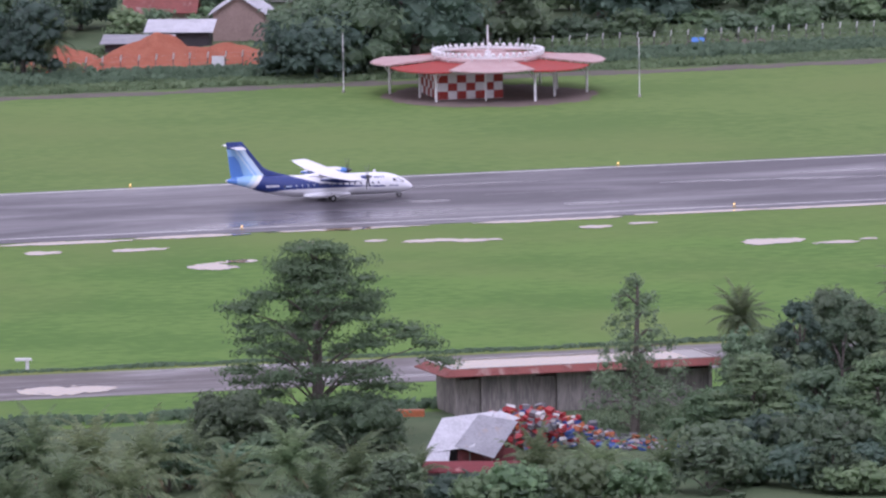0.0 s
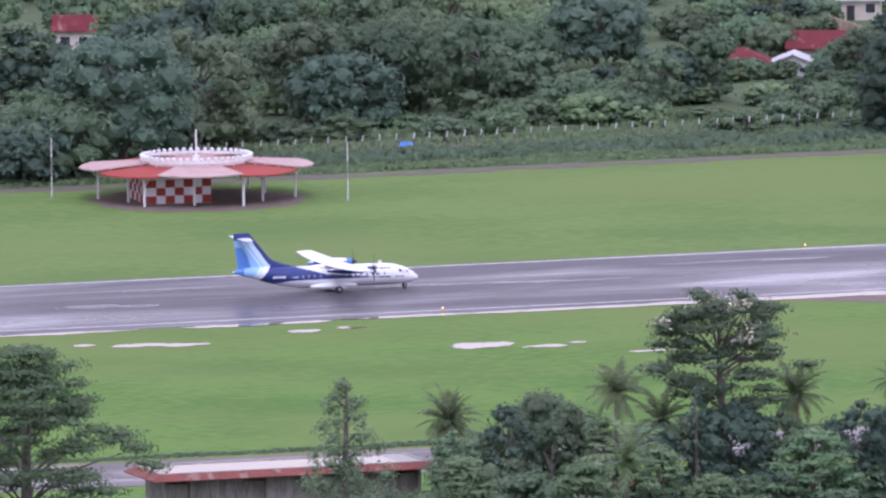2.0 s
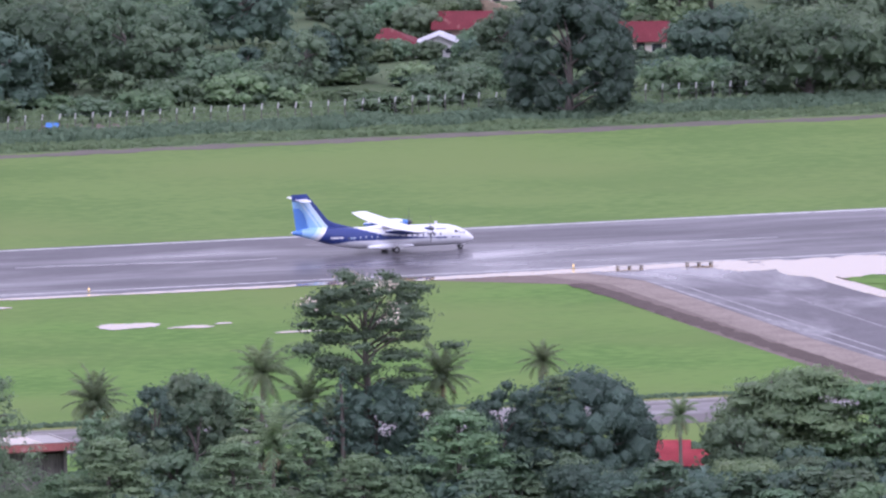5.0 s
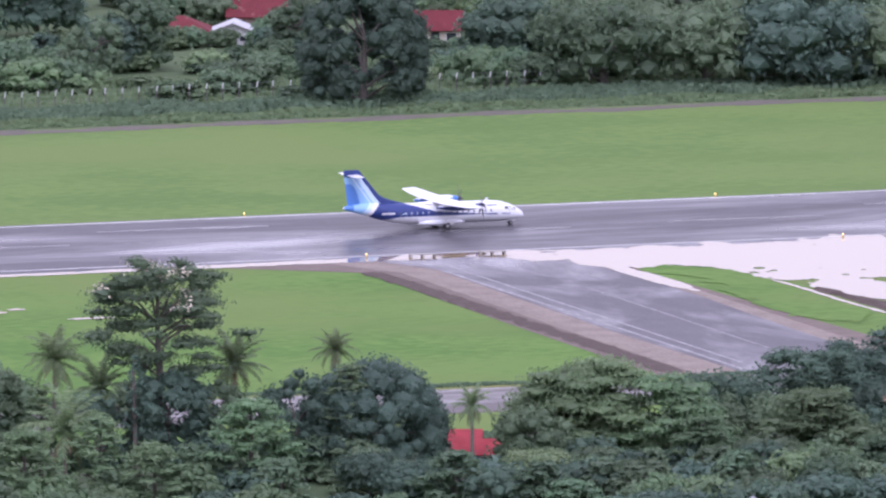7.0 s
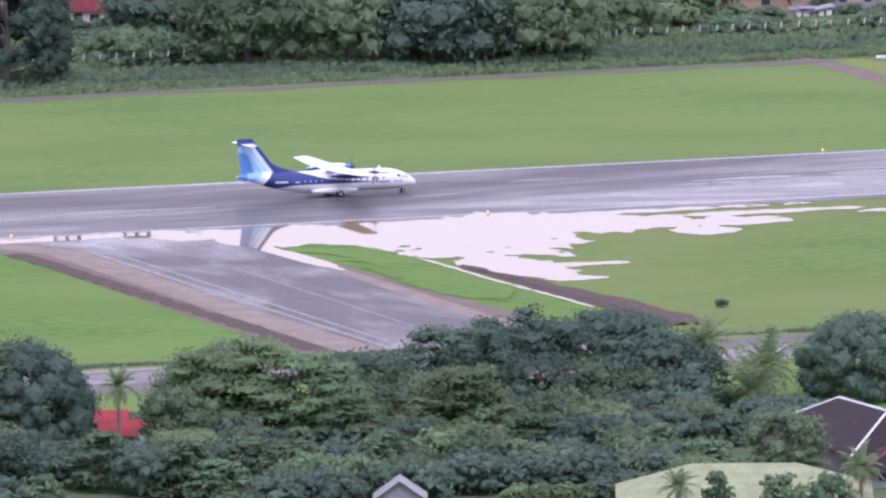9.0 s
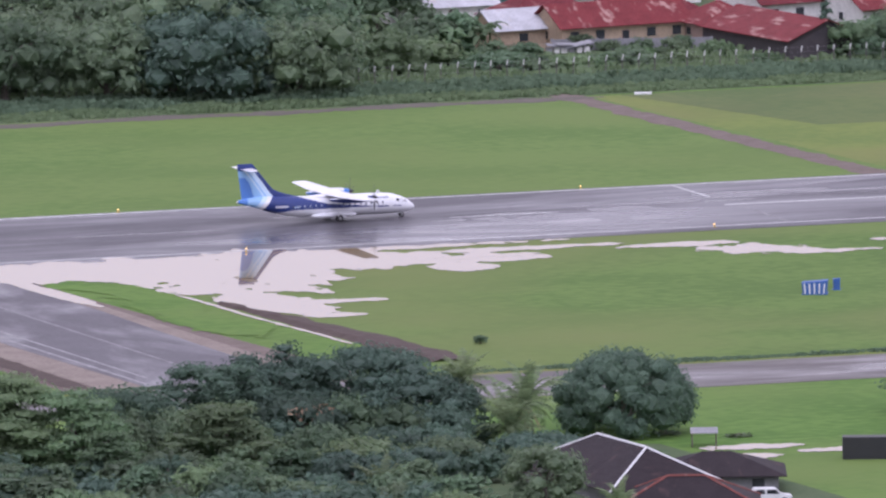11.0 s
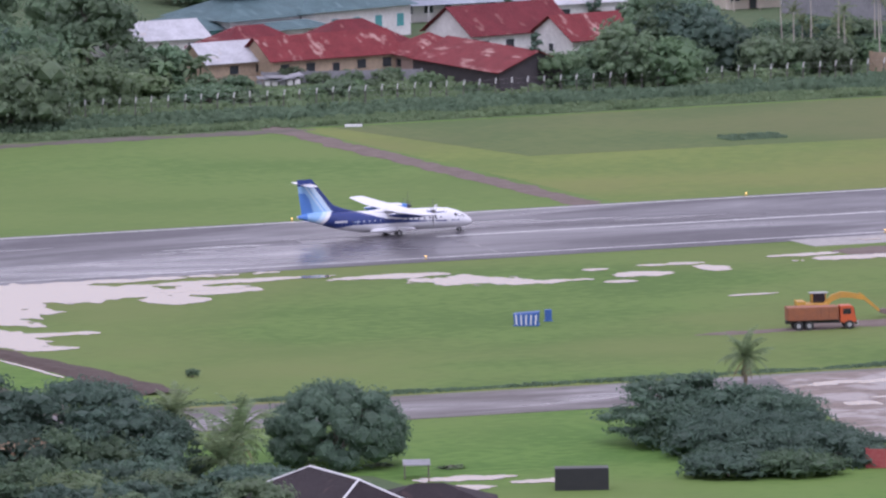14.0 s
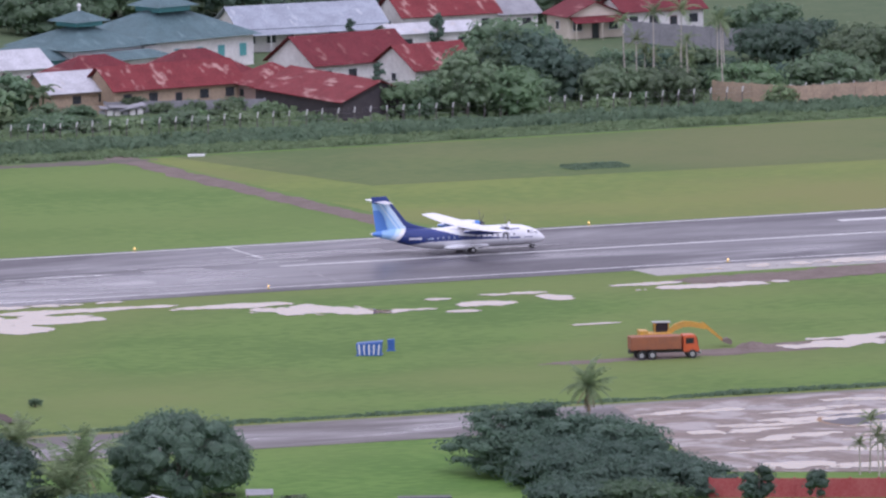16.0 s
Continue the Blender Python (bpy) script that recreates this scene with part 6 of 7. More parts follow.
    for i in range(windows):
        u = -a + L * (i + 0.5) / windows
        door = windows > 2 and i == windows // 2
        w, h, z = (0.5, 1.0, 1.02) if door else (min(0.65, L / windows * 0.3), eave * 0.2, zc)
        bm = bmesh.new()
        box(bm, u - w - 0.08, u + w + 0.08, -b - 0.05, -b - 0.004, z - h - 0.06, z + h + 0.08)
        fr = part("door" if door else "window", bm, PINKWALL if door else trim, t)
        bm = bmesh.new()
        box(bm, u - w, u + w, -b - 0.08, -b - 0.052, z - h + 0.02, z + h)
        part("pane", bm, pane, fr)
    for i in range(side_windows):
        v = -b + Wd * (i + 0.5) / side_windows
        bm = bmesh.new()
        box(bm, -a - 0.05, -a - 0.004, v - 0.6, v + 0.6, zc - eave * 0.2, zc + eave * 0.2)
        fr = part("window", bm, trim, t)
        bm = bmesh.new()
        box(bm, -a - 0.08, -a - 0.052, v - 0.5, v + 0.5, zc - eave * 0.17, zc + eave * 0.17)
        part("pane", bm, pane, fr)
    if porch:
        bm = bmesh.new()
        v = [(-a, -b - 2.4, eave * 0.72), (a, -b - 2.4, eave * 0.72), (a, -b - 0.01, eave * 0.93), (-a, -b - 0.01, eave * 0.93)]
        up = [bm.verts.new((p[0], p[1], p[2] + 0.08)) for p in v]
        lo = [bm.verts.new(p) for p in v]
        bm.faces.new(up), bm.faces.new(lo[::-1])
        for i in range(4):
            bm.faces.new((lo[i], lo[(i + 1) % 4], up[(i + 1) % 4], up[i]))
        part("porch_roof", bm, roof, t)
        n = max(2, int(L / 3.5))
        for i in range(n + 1):
            bm = bmesh.new()
            u = -a + 0.1 + (L - 0.2) * i / n
            tube(bm, (u, -b - 2.3, 0), (u, -b - 2.3, eave * 0.73), 0.08, 0.08, 6)
            part("porch_post", bm, wall, t)
    return t


Y = -21.0
# the town beyond the fence
house("bare brick house with a pale tin roof", 302.2, 201.3, 9, 8, 7, 2.8, 5.0, TANWALL, WHITE_TIN, windows=1)
house("long low house with a rusty red tin roof", 315.8, 199.9, 9, 19.5, 8, 3.0, 5.6, TANWALL, RUST_TIN, windows=5)
house("house with a dark red hipped tin roof", 311, 213, 9, 13, 9, 3.2, 5.8, CREAM, RED_TIN, "hip", 4)
house("house with a dark red hipped tin roof", 324, 210, 9, 14, 10, 3.2, 6.2, CREAM, RED_TIN, "hip", 4)
house("house with a patched red hipped tin roof", 330, 197, 9, 9, 9, 2.8, 5.2, PINKWALL, RUST_TIN, "hip", 2)
# dark side walls stand for the shade of an open shed
house("long shed with a rusty red tin roof", 332.5, 180.5, 5, 11, 25, 2.6, 5.0, DARKBOARD_SHADE, RUST_TIN, "cross", 0, side_windows=0)
house("white gabled house with a red tin roof", 347, 214, 12, 16, 11, 3.6, 6.9, WHITEWALL, RED_TIN, windows=4)
house("house with a worn red tin roof", 357.5, 206, 12, 14, 10, 3.0, 5.8, WHITEWALL, RUST_TIN, windows=3)
house("house with a white tin roof", 306, 237, 4, 13, 9, 2.6, 4.6, WHITEWALL, WHITE_TIN, windows=3)


def mosque():
    t = thing("mosque", "white mosque with tiered teal tin roofs and small white finials", "mosque", pose(330, 248, 0, 0, 0, 18))
    for cx, cy, L, Wd, eave, ridge, z0 in ((-8, 0.5, 13, 13, 4.2, 6.9, 0), (7, 1, 19, 15, 4.4, 7.9, 0), (-19, 0, 12, 9, 3.1, 4.7, 0), (-8, -8.5, 13, 4, 3.0, 3.7, 0), (-8, 0.5, 4.4, 4.4, 7.5, 8.6, 6.6), (7, 1, 5.4, 5.0, 8.5, 9.8, 7.5)):
        bm = bmesh.new()
        box(bm, cx - L / 2, cx + L / 2, cy - Wd / 2, cy + Wd / 2, z0, eave)
        hall = part("wall", bm, WHITEWALL if z0 == 0 and L != 12 else TEAL, t)
        bm = bmesh.new()
        a, b = L / 2 + 0.9, Wd / 2 + 0.9
        k = min(Wd, L) / 2 * 0.97
        base = [bm.verts.new((cx + x, cy + y, eave - 0.25)) for x, y in ((-a, -b), (a, -b), (a, b), (-a, b))]
        top = [bm.verts.new((cx + x, cy + y, ridge)) for x, y in ((-L / 2 + k, -0.2), (L / 2 - k, -0.2), (L / 2 - k, 0.2), (-L / 2 + k, 0.2))]
        for i in range(4):
            bm.faces.new((base[i], base[(i + 1) % 4], top[(i + 1) % 4], top[i]))
        bm.faces.new(top), bm.faces.new(base[::-1])
        part("roof", bm, TEAL_TIN, t, "teal hipped tin roof")
        if z0 == 0 and eave > 4:
            n = 5 if L > 15 else 3
            for i in range(n):
                u = cx - L / 2 + L * (i + 0.5) / n
                bm = bmesh.new()
                box(bm, u - 0.75, u + 0.75, cy - Wd / 2 - 0.06, cy - Wd / 2 - 0.004, 1.2, 3.2)
                w = part("window", bm, TRIM, t)
                bm = bmesh.new()
                box(bm, u - 0.6, u + 0.6, cy - Wd / 2 - 0.1, cy - Wd / 2 - 0.062, 1.35, 3.05)
                part("pane", bm, TEAL, w)
        if z0:
            bm = bmesh.new()
            tube(bm, (cx, cy, ridge - 0.1), (cx, cy, ridge + 0.5), 0.22, 0.12, 8)
            bmesh.ops.create_icosphere(bm, subdivisions=2, radius=0.3, matrix=Matrix.Translation((cx, cy, ridge + 0.65)))
            part("finial", bm, WHITE, t, "white ball finial")


mosque()


def mosque_gate():
    t = thing("arched_gate", "white arched gate with red and yellow canopy beside a mosque", "gate", pose(313.0, 246.0, 0, 0, 0, 14))
    for dx in (-2.3, 2.3):
        bm = bmesh.new()
        box(bm, dx - 0.35, dx + 0.35, -0.4, 0.4, 0, 2.6)
        part("pier", bm, WHITEWALL, t)
    for name, r0, r1, y0, m in (("canopy", 2.3, 2.75, -0.7, JUNK_CANOPY[0]), ("canopy_edge", 2.75, 2.95, -0.75, JUNK_CANOPY[1])):
        bm = bmesh.new()
        rows = []
        for i in range(13):
            a = math.pi * i / 12
            rows.append([bm.verts.new((r * math.cos(a), y, 2.6 + 0.55 * r * math.sin(a))) for r, y in ((r0, y0), (r1, y0), (r1, 0.6), (r0, 0.6))])
        for p, q in zip(rows, rows[1:]):
            for k in range(4):
                bm.faces.new((p[k], p[(k + 1) % 4], q[(k + 1) % 4], q[k]))
        bm.faces.new(rows[0]), bm.faces.new(rows[-1][::-1])
        bmesh.ops.recalc_face_normals(bm, faces=bm.faces)
        part(name, bm, m, t)


JUNK_CANOPY = [mat("red_canopy", (0.38, 0.06, 0.05), (0.3, 0.05, 0.04), 1, 0.6), mat("yellow_canopy", (0.5, 0.36, 0.08), (0.42, 0.3, 0.08), 1, 0.6)]
mosque_gate()


def yard_stack(x, y, yaw):
    t = thing("scrap_stack", "stack of old grey tin sheets on white blocks in a yard", "scrap", pose(x, y, 0, 0, 0, yaw))
    for k in range(6):
        bm = bmesh.new()
        box(bm, -2.9 + k * 1.0, -2.2 + k * 1.0, -0.5, 0.5, 0, 0.75)
        part("block", bm, WHITEWALL if k % 3 else GREYWALL, t)
    for k, (dx, dz, tilt) in enumerate(((-1.4, 0.95, 7), (0.9, 0.9, -5), (-0.2, 1.15, 3), (1.7, 1.2, -9))):
        bm = bmesh.new()
        box(bm, -1.5, 1.5, -0.8, 0.8, -0.04, 0.04)
        o = part("sheet", bm, GREY_TIN if k % 2 else GREYWALL, t)
        o.matrix_basis = pose(dx, 0, dz, 8, tilt, 5 * k)


yard_stack(306.0, 190.2, -14)
house("long white building with a grey-blue tin roof", 362.6, 267, 0, 21, 9, 3.4, 5.9, WHITEWALL, BLUE_TIN, windows=7, porch=True)
house("building with a rust-streaked red tin roof", 384, 270, 2, 14, 9, 3.6, 6.2, WHITEWALL, RUST_TIN, windows=4)
house("low white building with a pale tin roof", 374.5, 251, 2, 12, 6, 3.0, 4.0, WHITEWALL, WHITE_TIN, windows=3)
house("white house with a grey tin roof", 393, 272, 2, 10, 8, 3.0, 5.0, WHITEWALL, GREY_TIN, windows=3)
house("cream house with a red porch roof", 402, 261, 2, 8, 7, 3.2, 5.0, CREAM, RED_TIN, "cross", 3, porch=True)
house("house with a red and white tin roof", 414, 266, 2, 12, 8, 3.0, 4.8, WHITEWALL, RED_TIN, windows=4)


def wall_run(name, x0, y0, x1, y1, h, material, label, coping=True, pitch=3.0):
    """A free-standing wall with piers and a coping."""
    L = math.hypot(x1 - x0, y1 - y0)
    t = thing(name, label, "wall", pose(x0, y0, 0, 0, 0, math.degrees(math.atan2(y1 - y0, x1 - x0))))
    n = max(1, int(L / pitch))
    for i in range(n):
        bm = bmesh.new()
        box(bm, L * i / n + 0.13, L * (i + 1) / n - 0.13, -0.08, 0.08, 0, h)
        part("panel", bm, material, t)
    for i in range(n + 1):
        bm = bmesh.new()
        box(bm, L * i / n - 0.13, L * i / n + 0.13, -0.16, 0.16, 0, h + 0.12)
        part("pier", bm, material, t)


wall_run("boundary_wall", 380.5, 167, 386.3, 155.2, 2.7, TANWALL, "tan stained masonry boundary wall")
wall_run("boundary_wall", 386.6, 155.0, 420, 155.4, 2.7, TANWALL, "tan stained masonry boundary wall")
wall_run("boundary_wall", 403, 249, 418, 214, 3.0, GREYWALL, "plain grey block boundary wall")
wall_run("yard_wall", 305, 193.6, 325, 187.0, 1.5, GREYWALL, "weathered grey yard wall below the houses")
wall_run("yard_wall", 295.5, 196.6, 304.5, 192.4, 1.1, TANWALL, "low tan brick yard wall")

# houses scattered in the wood
house("small house with a red roof among trees", 185.5, 237, Y, 7, 6, 2.0, 3.5, PINKWALL, RED_TIN, "hip", 2)
house("small house with a white tin roof among trees", 191.8, 234, Y, 6.4, 6, 1.6, 2.9, WHITEWALL, WHITE_TIN, "cross", 2)
house("house with a dark red roof among trees", 200.5, 248, Y, 8, 7, 2.4, 4.2, PINKWALL, RED_TIN, windows=3)
house("pink house with a bright red tin roof", 215.5, 221.5, Y, 6.4, 6, 2.5, 4.5, CREAM, RED_TIN, windows=3)
house("small house with a red roof among trees", 225.5, 222, Y, 4, 5, 1.4, 2.4, PINKWALL, RED_TIN, windows=2)
house("small house with a red roof deep among trees", 113, 298, Y, 5, 5, 4.0, 5.6, CREAM, RED_TIN, windows=2)
house("small house with a faded red roof among trees", 168, 307, Y, 5, 5, 3.6, 5.4, CREAM, RED_TIN, "cross", 2)
house("house with a white tin roof among trees", 82, 241, Y, 7, 6, 3.0, 4.6, WHITEWALL, WHITE_TIN, windows=2)
house("house with a white tin roof among trees", 141, 311, Y, 7, 6, 4.6, 6.0, WHITEWALL, WHITE_TIN, windows=3)
house("house with a steep red roof among trees", 226, 352, Y, 7, 7, 4, 8.0, PINKWALL, RED_TIN, "hip", 2)
house("house with a white tin roof among trees", 224.5, 305, Y, 8, 7, 3.0, 5.0, CREAM, WHITE_TIN, windows=3)
wall_run("boundary_wall", 218.8, 333.8, 215.2, 269.6, 1.9, TANWALL, "long cream garden wall in a clearing")

# sheds and clay heaps
# closed near-black walls paint the shade inside the open shed
house("open shed with a pale tin roof", 54, 185.5, Y, 7.6, 6, 2.3, 3.3, DARKBOARD_SHADE, WHITE_TIN, "mono", 0, name="shed", side_windows=0)
house("low shed with a sagging grey tin roof", 46.5, 179, Y, 8, 5, 1.7, 2.3, DARKBOARD_SHADE, GREY_TIN, "mono", 0, name="shed", side_windows=0)
house("brown gabled house with a white tin roof", 65, 195.5, Y, 6.5, 9, 3.6, 5.8, PINKWALL, WHITE_TIN, "cross", 0, side_windows=0)
house("house with rusty tin walls and roof", 57.5, 206, Y, 8.5, 6, 3.0, 4.4, TANWALL, EAVE, windows=0, side_windows=0)


def heap(x, y, rx, ry, h, seed, material=CLAY, label="heap of bright orange clay soil behind the fence"):
    bm = bmesh.new()
    n, rings = 40, 12
    prev = None
    for j in range(rings + 1):
        u = j / rings
        row = []
        for i in range(n):
            a = 2 * math.pi * i / n
            w = 1 + 0.25 * noise.noise((math.cos(a) * 1.5, math.sin(a) * 1.5, seed))
            px, py = rx * u * w * math.cos(a), ry * u * w * math.sin(a)
            z = h * max(0, 1 - u ** 1.15) * (1 + 0.35 * noise.noise((px * 0.4, py * 0.4, seed + 5))) + 0.12 * noise.noise((px * 1.7, py * 1.7, seed))
            row.append(bm.verts.new((px, py, max(z, -0.05) if j < rings else -0.05)))
        if prev:
            for i in range(n):
                bm.faces.new((prev[i], row[i], row[(i + 1) % n], prev[(i + 1) % n]))
        prev = row
    bmesh.ops.remove_doubles(bm, verts=bm.verts, dist=0.001)
    bmesh.ops.recalc_face_normals(bm, faces=bm.faces)
    o = obj("soil_mound", bm, material)
    o.matrix_world = pose(x, y, 0.04)
    tagged(o, label, "soil mound", "soil mounds")


heap(45.5, 166, 9.5, 8, 4.0, 1.0), heap(35, 172, 5.5, 6, 2.4, 2.0), heap(56, 171, 7, 7, 2.0, 3.0), heap(51.5, 164, 7, 5, 2.2, 4.0), heap(40, 164, 6, 5, 2.0, 6.0)
blob_sheet("clay_ground", [(46, 166, 17, 9)], 0.05, CLAY, "bare orange clay ground behind the fence", "earth", (0.4, 0.5), 0.3, 0.2, 61.0)
blob_sheet("earth_slope", [(112, 163.8, 8, 5.5), (120, 164.2, 6, 4)], 0.05, EARTH, "bare brown earth beside the fence", "earth", (0.4, 0.5), 0.7, 0.25, 63.0)
t = thing("white_panel", "white board panel standing at the fence", "panel", pose(49.8, 154.5, 0, 0, 0, Y))
bm = bmesh.new()
box(bm, -0.8, 0.8, -0.05, 0.05, 0.5, 2.1)
part("board", bm, WHITE, t)
for dx in (-0.7, 0.7):
    bm = bmesh.new()
    box(bm, dx - 0.05, dx + 0.05, 0.055, 0.13, 0, 2.0)
    part("post", bm, STEEL, t)
t = thing("tarpaulin", "blue tarpaulin sheet over a low frame", "tarpaulin", pose(115.8, 163.5, 0, 0, 0, Y))
bm = bmesh.new()
for k in range(4):
    ngon(bm, [(x, y, (0.9 - 0.55 * abs(y)) + 0.06 * math.sin(5 * x + k)) for x, y in ((-0.8, -1 + 0.5 * k), (0.8, -1 + 0.5 * k), (0.8, -0.5 + 0.5 * k), (-0.8, -0.5 + 0.5 * k))])
part("sheet", bm, TARP, t)
bm = bmesh.new()
tube(bm, (0, 0, 0), (0, 0, 0.8), 0.05, 0.05, 6)
part("stake", bm, BARK, t)


# ---- buildings on the near side ----
def flat_building():
    t = thing("concrete_building", "unfinished grey concrete building with a wet flat roof and rusty eaves", "building", pose(-15.5, -200.5, 0))
    L, Wd, H = 30, 9, 4.7
    bm = bmesh.new()
    box(bm, -L / 2 + 0.8, L / 2 - 0.8, Wd / 2 - 1.0, Wd / 2 - 0.8, 0, H)
    part("back_wall", bm, STAINWALL, t)
    for s in (-1, 1):
        bm = bmesh.new()
        box(bm, s * (L / 2 - 0.9) - 0.1, s * (L / 2 - 0.9) + 0.1, -Wd / 2 + 0.8, Wd / 2 - 1.0, 0, H)
        part("end_wall", bm, STAINWALL, t)
    bm = bmesh.new()
    box(bm, -L / 2, L / 2, -Wd / 2, Wd / 2, H, H + 0.3)
    part("roof_slab", bm, CONCRETE, t)
    for x0, x1, y0, y1 in ((-L / 2, L / 2, -Wd / 2, -Wd / 2 + 0.2), (-L / 2, L / 2, Wd / 2 - 0.2, Wd / 2), (-L / 2, -L / 2 + 0.2, -Wd / 2 + 0.2, Wd / 2 - 0.2), (L / 2 - 0.2, L / 2, -Wd / 2 + 0.2, Wd / 2 - 0.2)):
        bm = bmesh.new()
        box(bm, x0, x1, y0, y1, H + 0.3, H + 0.45)
        part("parapet", bm, CONCRETE, t)
    bm = bmesh.new()
    box(bm, -L / 2 + 1.2, L / 2 - 3, -Wd / 2 + 0.7, Wd / 2 - 0.6, H + 0.305, H + 0.33)
    part("roof_water", bm, WATER, t, "rain water standing on the flat roof")
    for pts in ([(-L / 2 - 1.1, -Wd / 2 - 1.1), (L / 2 + 1.1, -Wd / 2 - 1.1), (L / 2, -Wd / 2), (-L / 2, -Wd / 2)], [(-L / 2 - 1.1, Wd / 2 + 1), (-L / 2 - 1.1, -Wd / 2 - 1.1), (-L / 2, -Wd / 2), (-L / 2, Wd / 2)]):
        bm = bmesh.new()
        z = (H - 0.35, H - 0.35, H + 0.28, H + 0.28)
        up = [bm.verts.new((p[0], p[1], q + 0.1)) for p, q in zip(pts, z)]
        lo = [bm.verts.new((p[0], p[1], q)) for p, q in zip(pts, z)]
        bm.faces.new(up), bm.faces.new(lo[::-1])
        for i in range(4):
            bm.faces.new((lo[i], lo[(i + 1) % 4], up[(i + 1) % 4], up[i]))
        part("eave", bm, EAVE, t, "rusty red tin eave")
    for i in range(11):
        u = -L / 2 + 0.8 + (L - 1.6) * i / 10
        bm = bmesh.new()
        box(bm, u - 0.2, u + 0.2, -Wd / 2 + 0.5, -Wd / 2 + 0.9, 0, H)
        part("column", bm, STAINWALL, t)
        if i < 10:
            bm = bmesh.new()
            box(bm, u + 0.2, u + 2.64, -Wd / 2 + (0.62 if i % 3 else 1.1), -Wd / 2 + (0.78 if i % 3 else 1.26), 0, H - (0.02 if i % 3 else 0.9))
            part("infill_wall", bm, STAINWALL, t)


flat_building()


def tin_shed():
    t = thing("shed", "open shed roofed with loose tilted pale tin sheets", "shed", pose(-41, -246, 0))
    for pts, m in (([(-5.6, -1.2, 1.5), (-0.2, -1.6, 2.1), (3.6, 3.2, 5.1), (-2.2, 3.2, 4.6)], WHITE_TIN), ([(-2.2, -1.2, 2.15), (1.4, -3.4, 0.95), (5.4, 0.8, 4.2), (1.6, 2.6, 4.9)], GREY_TIN),
                   ([(-6.0, -2.6, 0.1), (-3.4, -2.6, 0.1), (-2.6, -1.0, 2.0), (-5.4, -1.0, 1.7)], WHITE_TIN), ([(2.6, 3.0, 4.7), (4.2, 1.6, 3.9), (6.2, 2.6, 4.3), (4.4, 4.0, 5.0)], WHITE_TIN)):
        bm = bmesh.new()
        up = [bm.verts.new((x, y, z + 0.05)) for x, y, z in pts]
        lo = [bm.verts.new(p) for p in pts]
        bm.faces.new(up), bm.faces.new(lo[::-1])
        for i in range(4):
            bm.faces.new((lo[i], lo[(i + 1) % 4], up[(i + 1) % 4], up[i]))
        part("roof_sheet", bm, m, t)
    for x, y, h in ((-4.8, -0.8, 1.6), (-1.8, 3.0, 4.5), (3.3, 3.0, 4.9), (5.0, 0.8, 4.0), (1.3, -3.0, 1.0), (-0.6, -1.4, 2.0)):
        bm = bmesh.new()
        tube(bm, (x, y, 0), (x, y, h), 0.09, 0.08, 6)
        part("post", bm, BARK, t)
    bm = bmesh.new()
    box(bm, -2.0, 4.2, 2.7, 2.8, 0, 3.9)
    part("back_wall", bm, DARKBOARD_SHADE, t)
    bm = bmesh.new()
    box(bm, -1.8, 4.6, -0.9, -0.8, 0, 1.7)
    part("low_wall", bm, JUNK_RED, t, "dark red board wall")


JUNK_RED = mat("dull_red_boards", (0.16, 0.035, 0.035), (0.1, 0.03, 0.03), 1.0, 0.8)
tin_shed()
house("low lean-to with a rusty red tin roof", -46, -262, Y, 9, 4, 1.4, 2.0, GREYWALL, RUST_TIN, "mono", 2, name="shed")
JUNK = [mat("junk_" + n, c, None, 1.5, 0.5) for n, c in (("red", (0.42, 0.04, 0.04)), ("orange", (0.5, 0.16, 0.06)), ("blue", (0.05, 0.1, 0.3)), ("white", (0.6, 0.58, 0.56)), ("grey", (0.2, 0.2, 0.21)))]
rngj = random.Random(5)
bm = bmesh.new()
for i in range(760):
    x, y = rngj.uniform(-14, 14), rngj.uniform(-6, 6)
    if rngj.random() < 0.5:
        x = rngj.uniform(-10, 0)
    s, z = rngj.uniform(0.12, 0.5), max(0, 3.4 * (1 - ((x + 5) / 9) ** 2)) * rngj.random() + rngj.uniform(0, 0.3)
    v = box(bm, -s, s, -s * rngj.uniform(0.5, 1), s * 0.8, -s * 0.4 if z > 0.3 else 0, s * rngj.uniform(0.3, 0.9))
    bmesh.ops.transform(bm, matrix=pose(x, y, z, rngj.uniform(-25, 25), rngj.uniform(-25, 25), rngj.uniform(0, 180)), verts=v)
    k = rngj.choice((0, 0, 0, 0, 1, 2, 3, 4, 4)) if x < 0 else rngj.choice((0, 1, 2, 2, 3, 4, 4, 4))
    for f in set(f for p in v for f in p.link_faces):
        f.material_index = k
o = obj("scrap_heap", bm, JUNK)
o.matrix_world = pose(-25.5, -233.5, 0.02, 0, 0, Y)
tagged(o, "untidy heap of red, blue and white scrap and sacks", "scrap", kind="stuff")
bm = bmesh.new()
box(bm, -1.6, 1.6, -0.5, 0.5, 0, 0.7)
o = obj("timber_pile", bm, JUNK[1])
o.matrix_world = pose(-34.5, -202.5, 0, 0, 0, Y)
tagged(o, "stack of orange boards beside the concrete building", "boards")
BRIGHT_RED = tin("bright_red_tin_roof", (0.36, 0.055, 0.065), (0.32, 0.10, 0.095), 0.15)
BLUEWALL = mat("light_blue_wall", (0.2, 0.42, 0.6), (0.16, 0.36, 0.52), 0.6, 0.8)
house("small house with a bright red roof and blue wall", 63.4, -221, Y, 4.4, 5, 1.6, 2.8, BLUEWALL, BRIGHT_RED, windows=2)
house("small house with a bright red roof behind trees", 66.0, -207, Y, 4.6, 4, 1.3, 2.2, CREAM, BRIGHT_RED, windows=2)
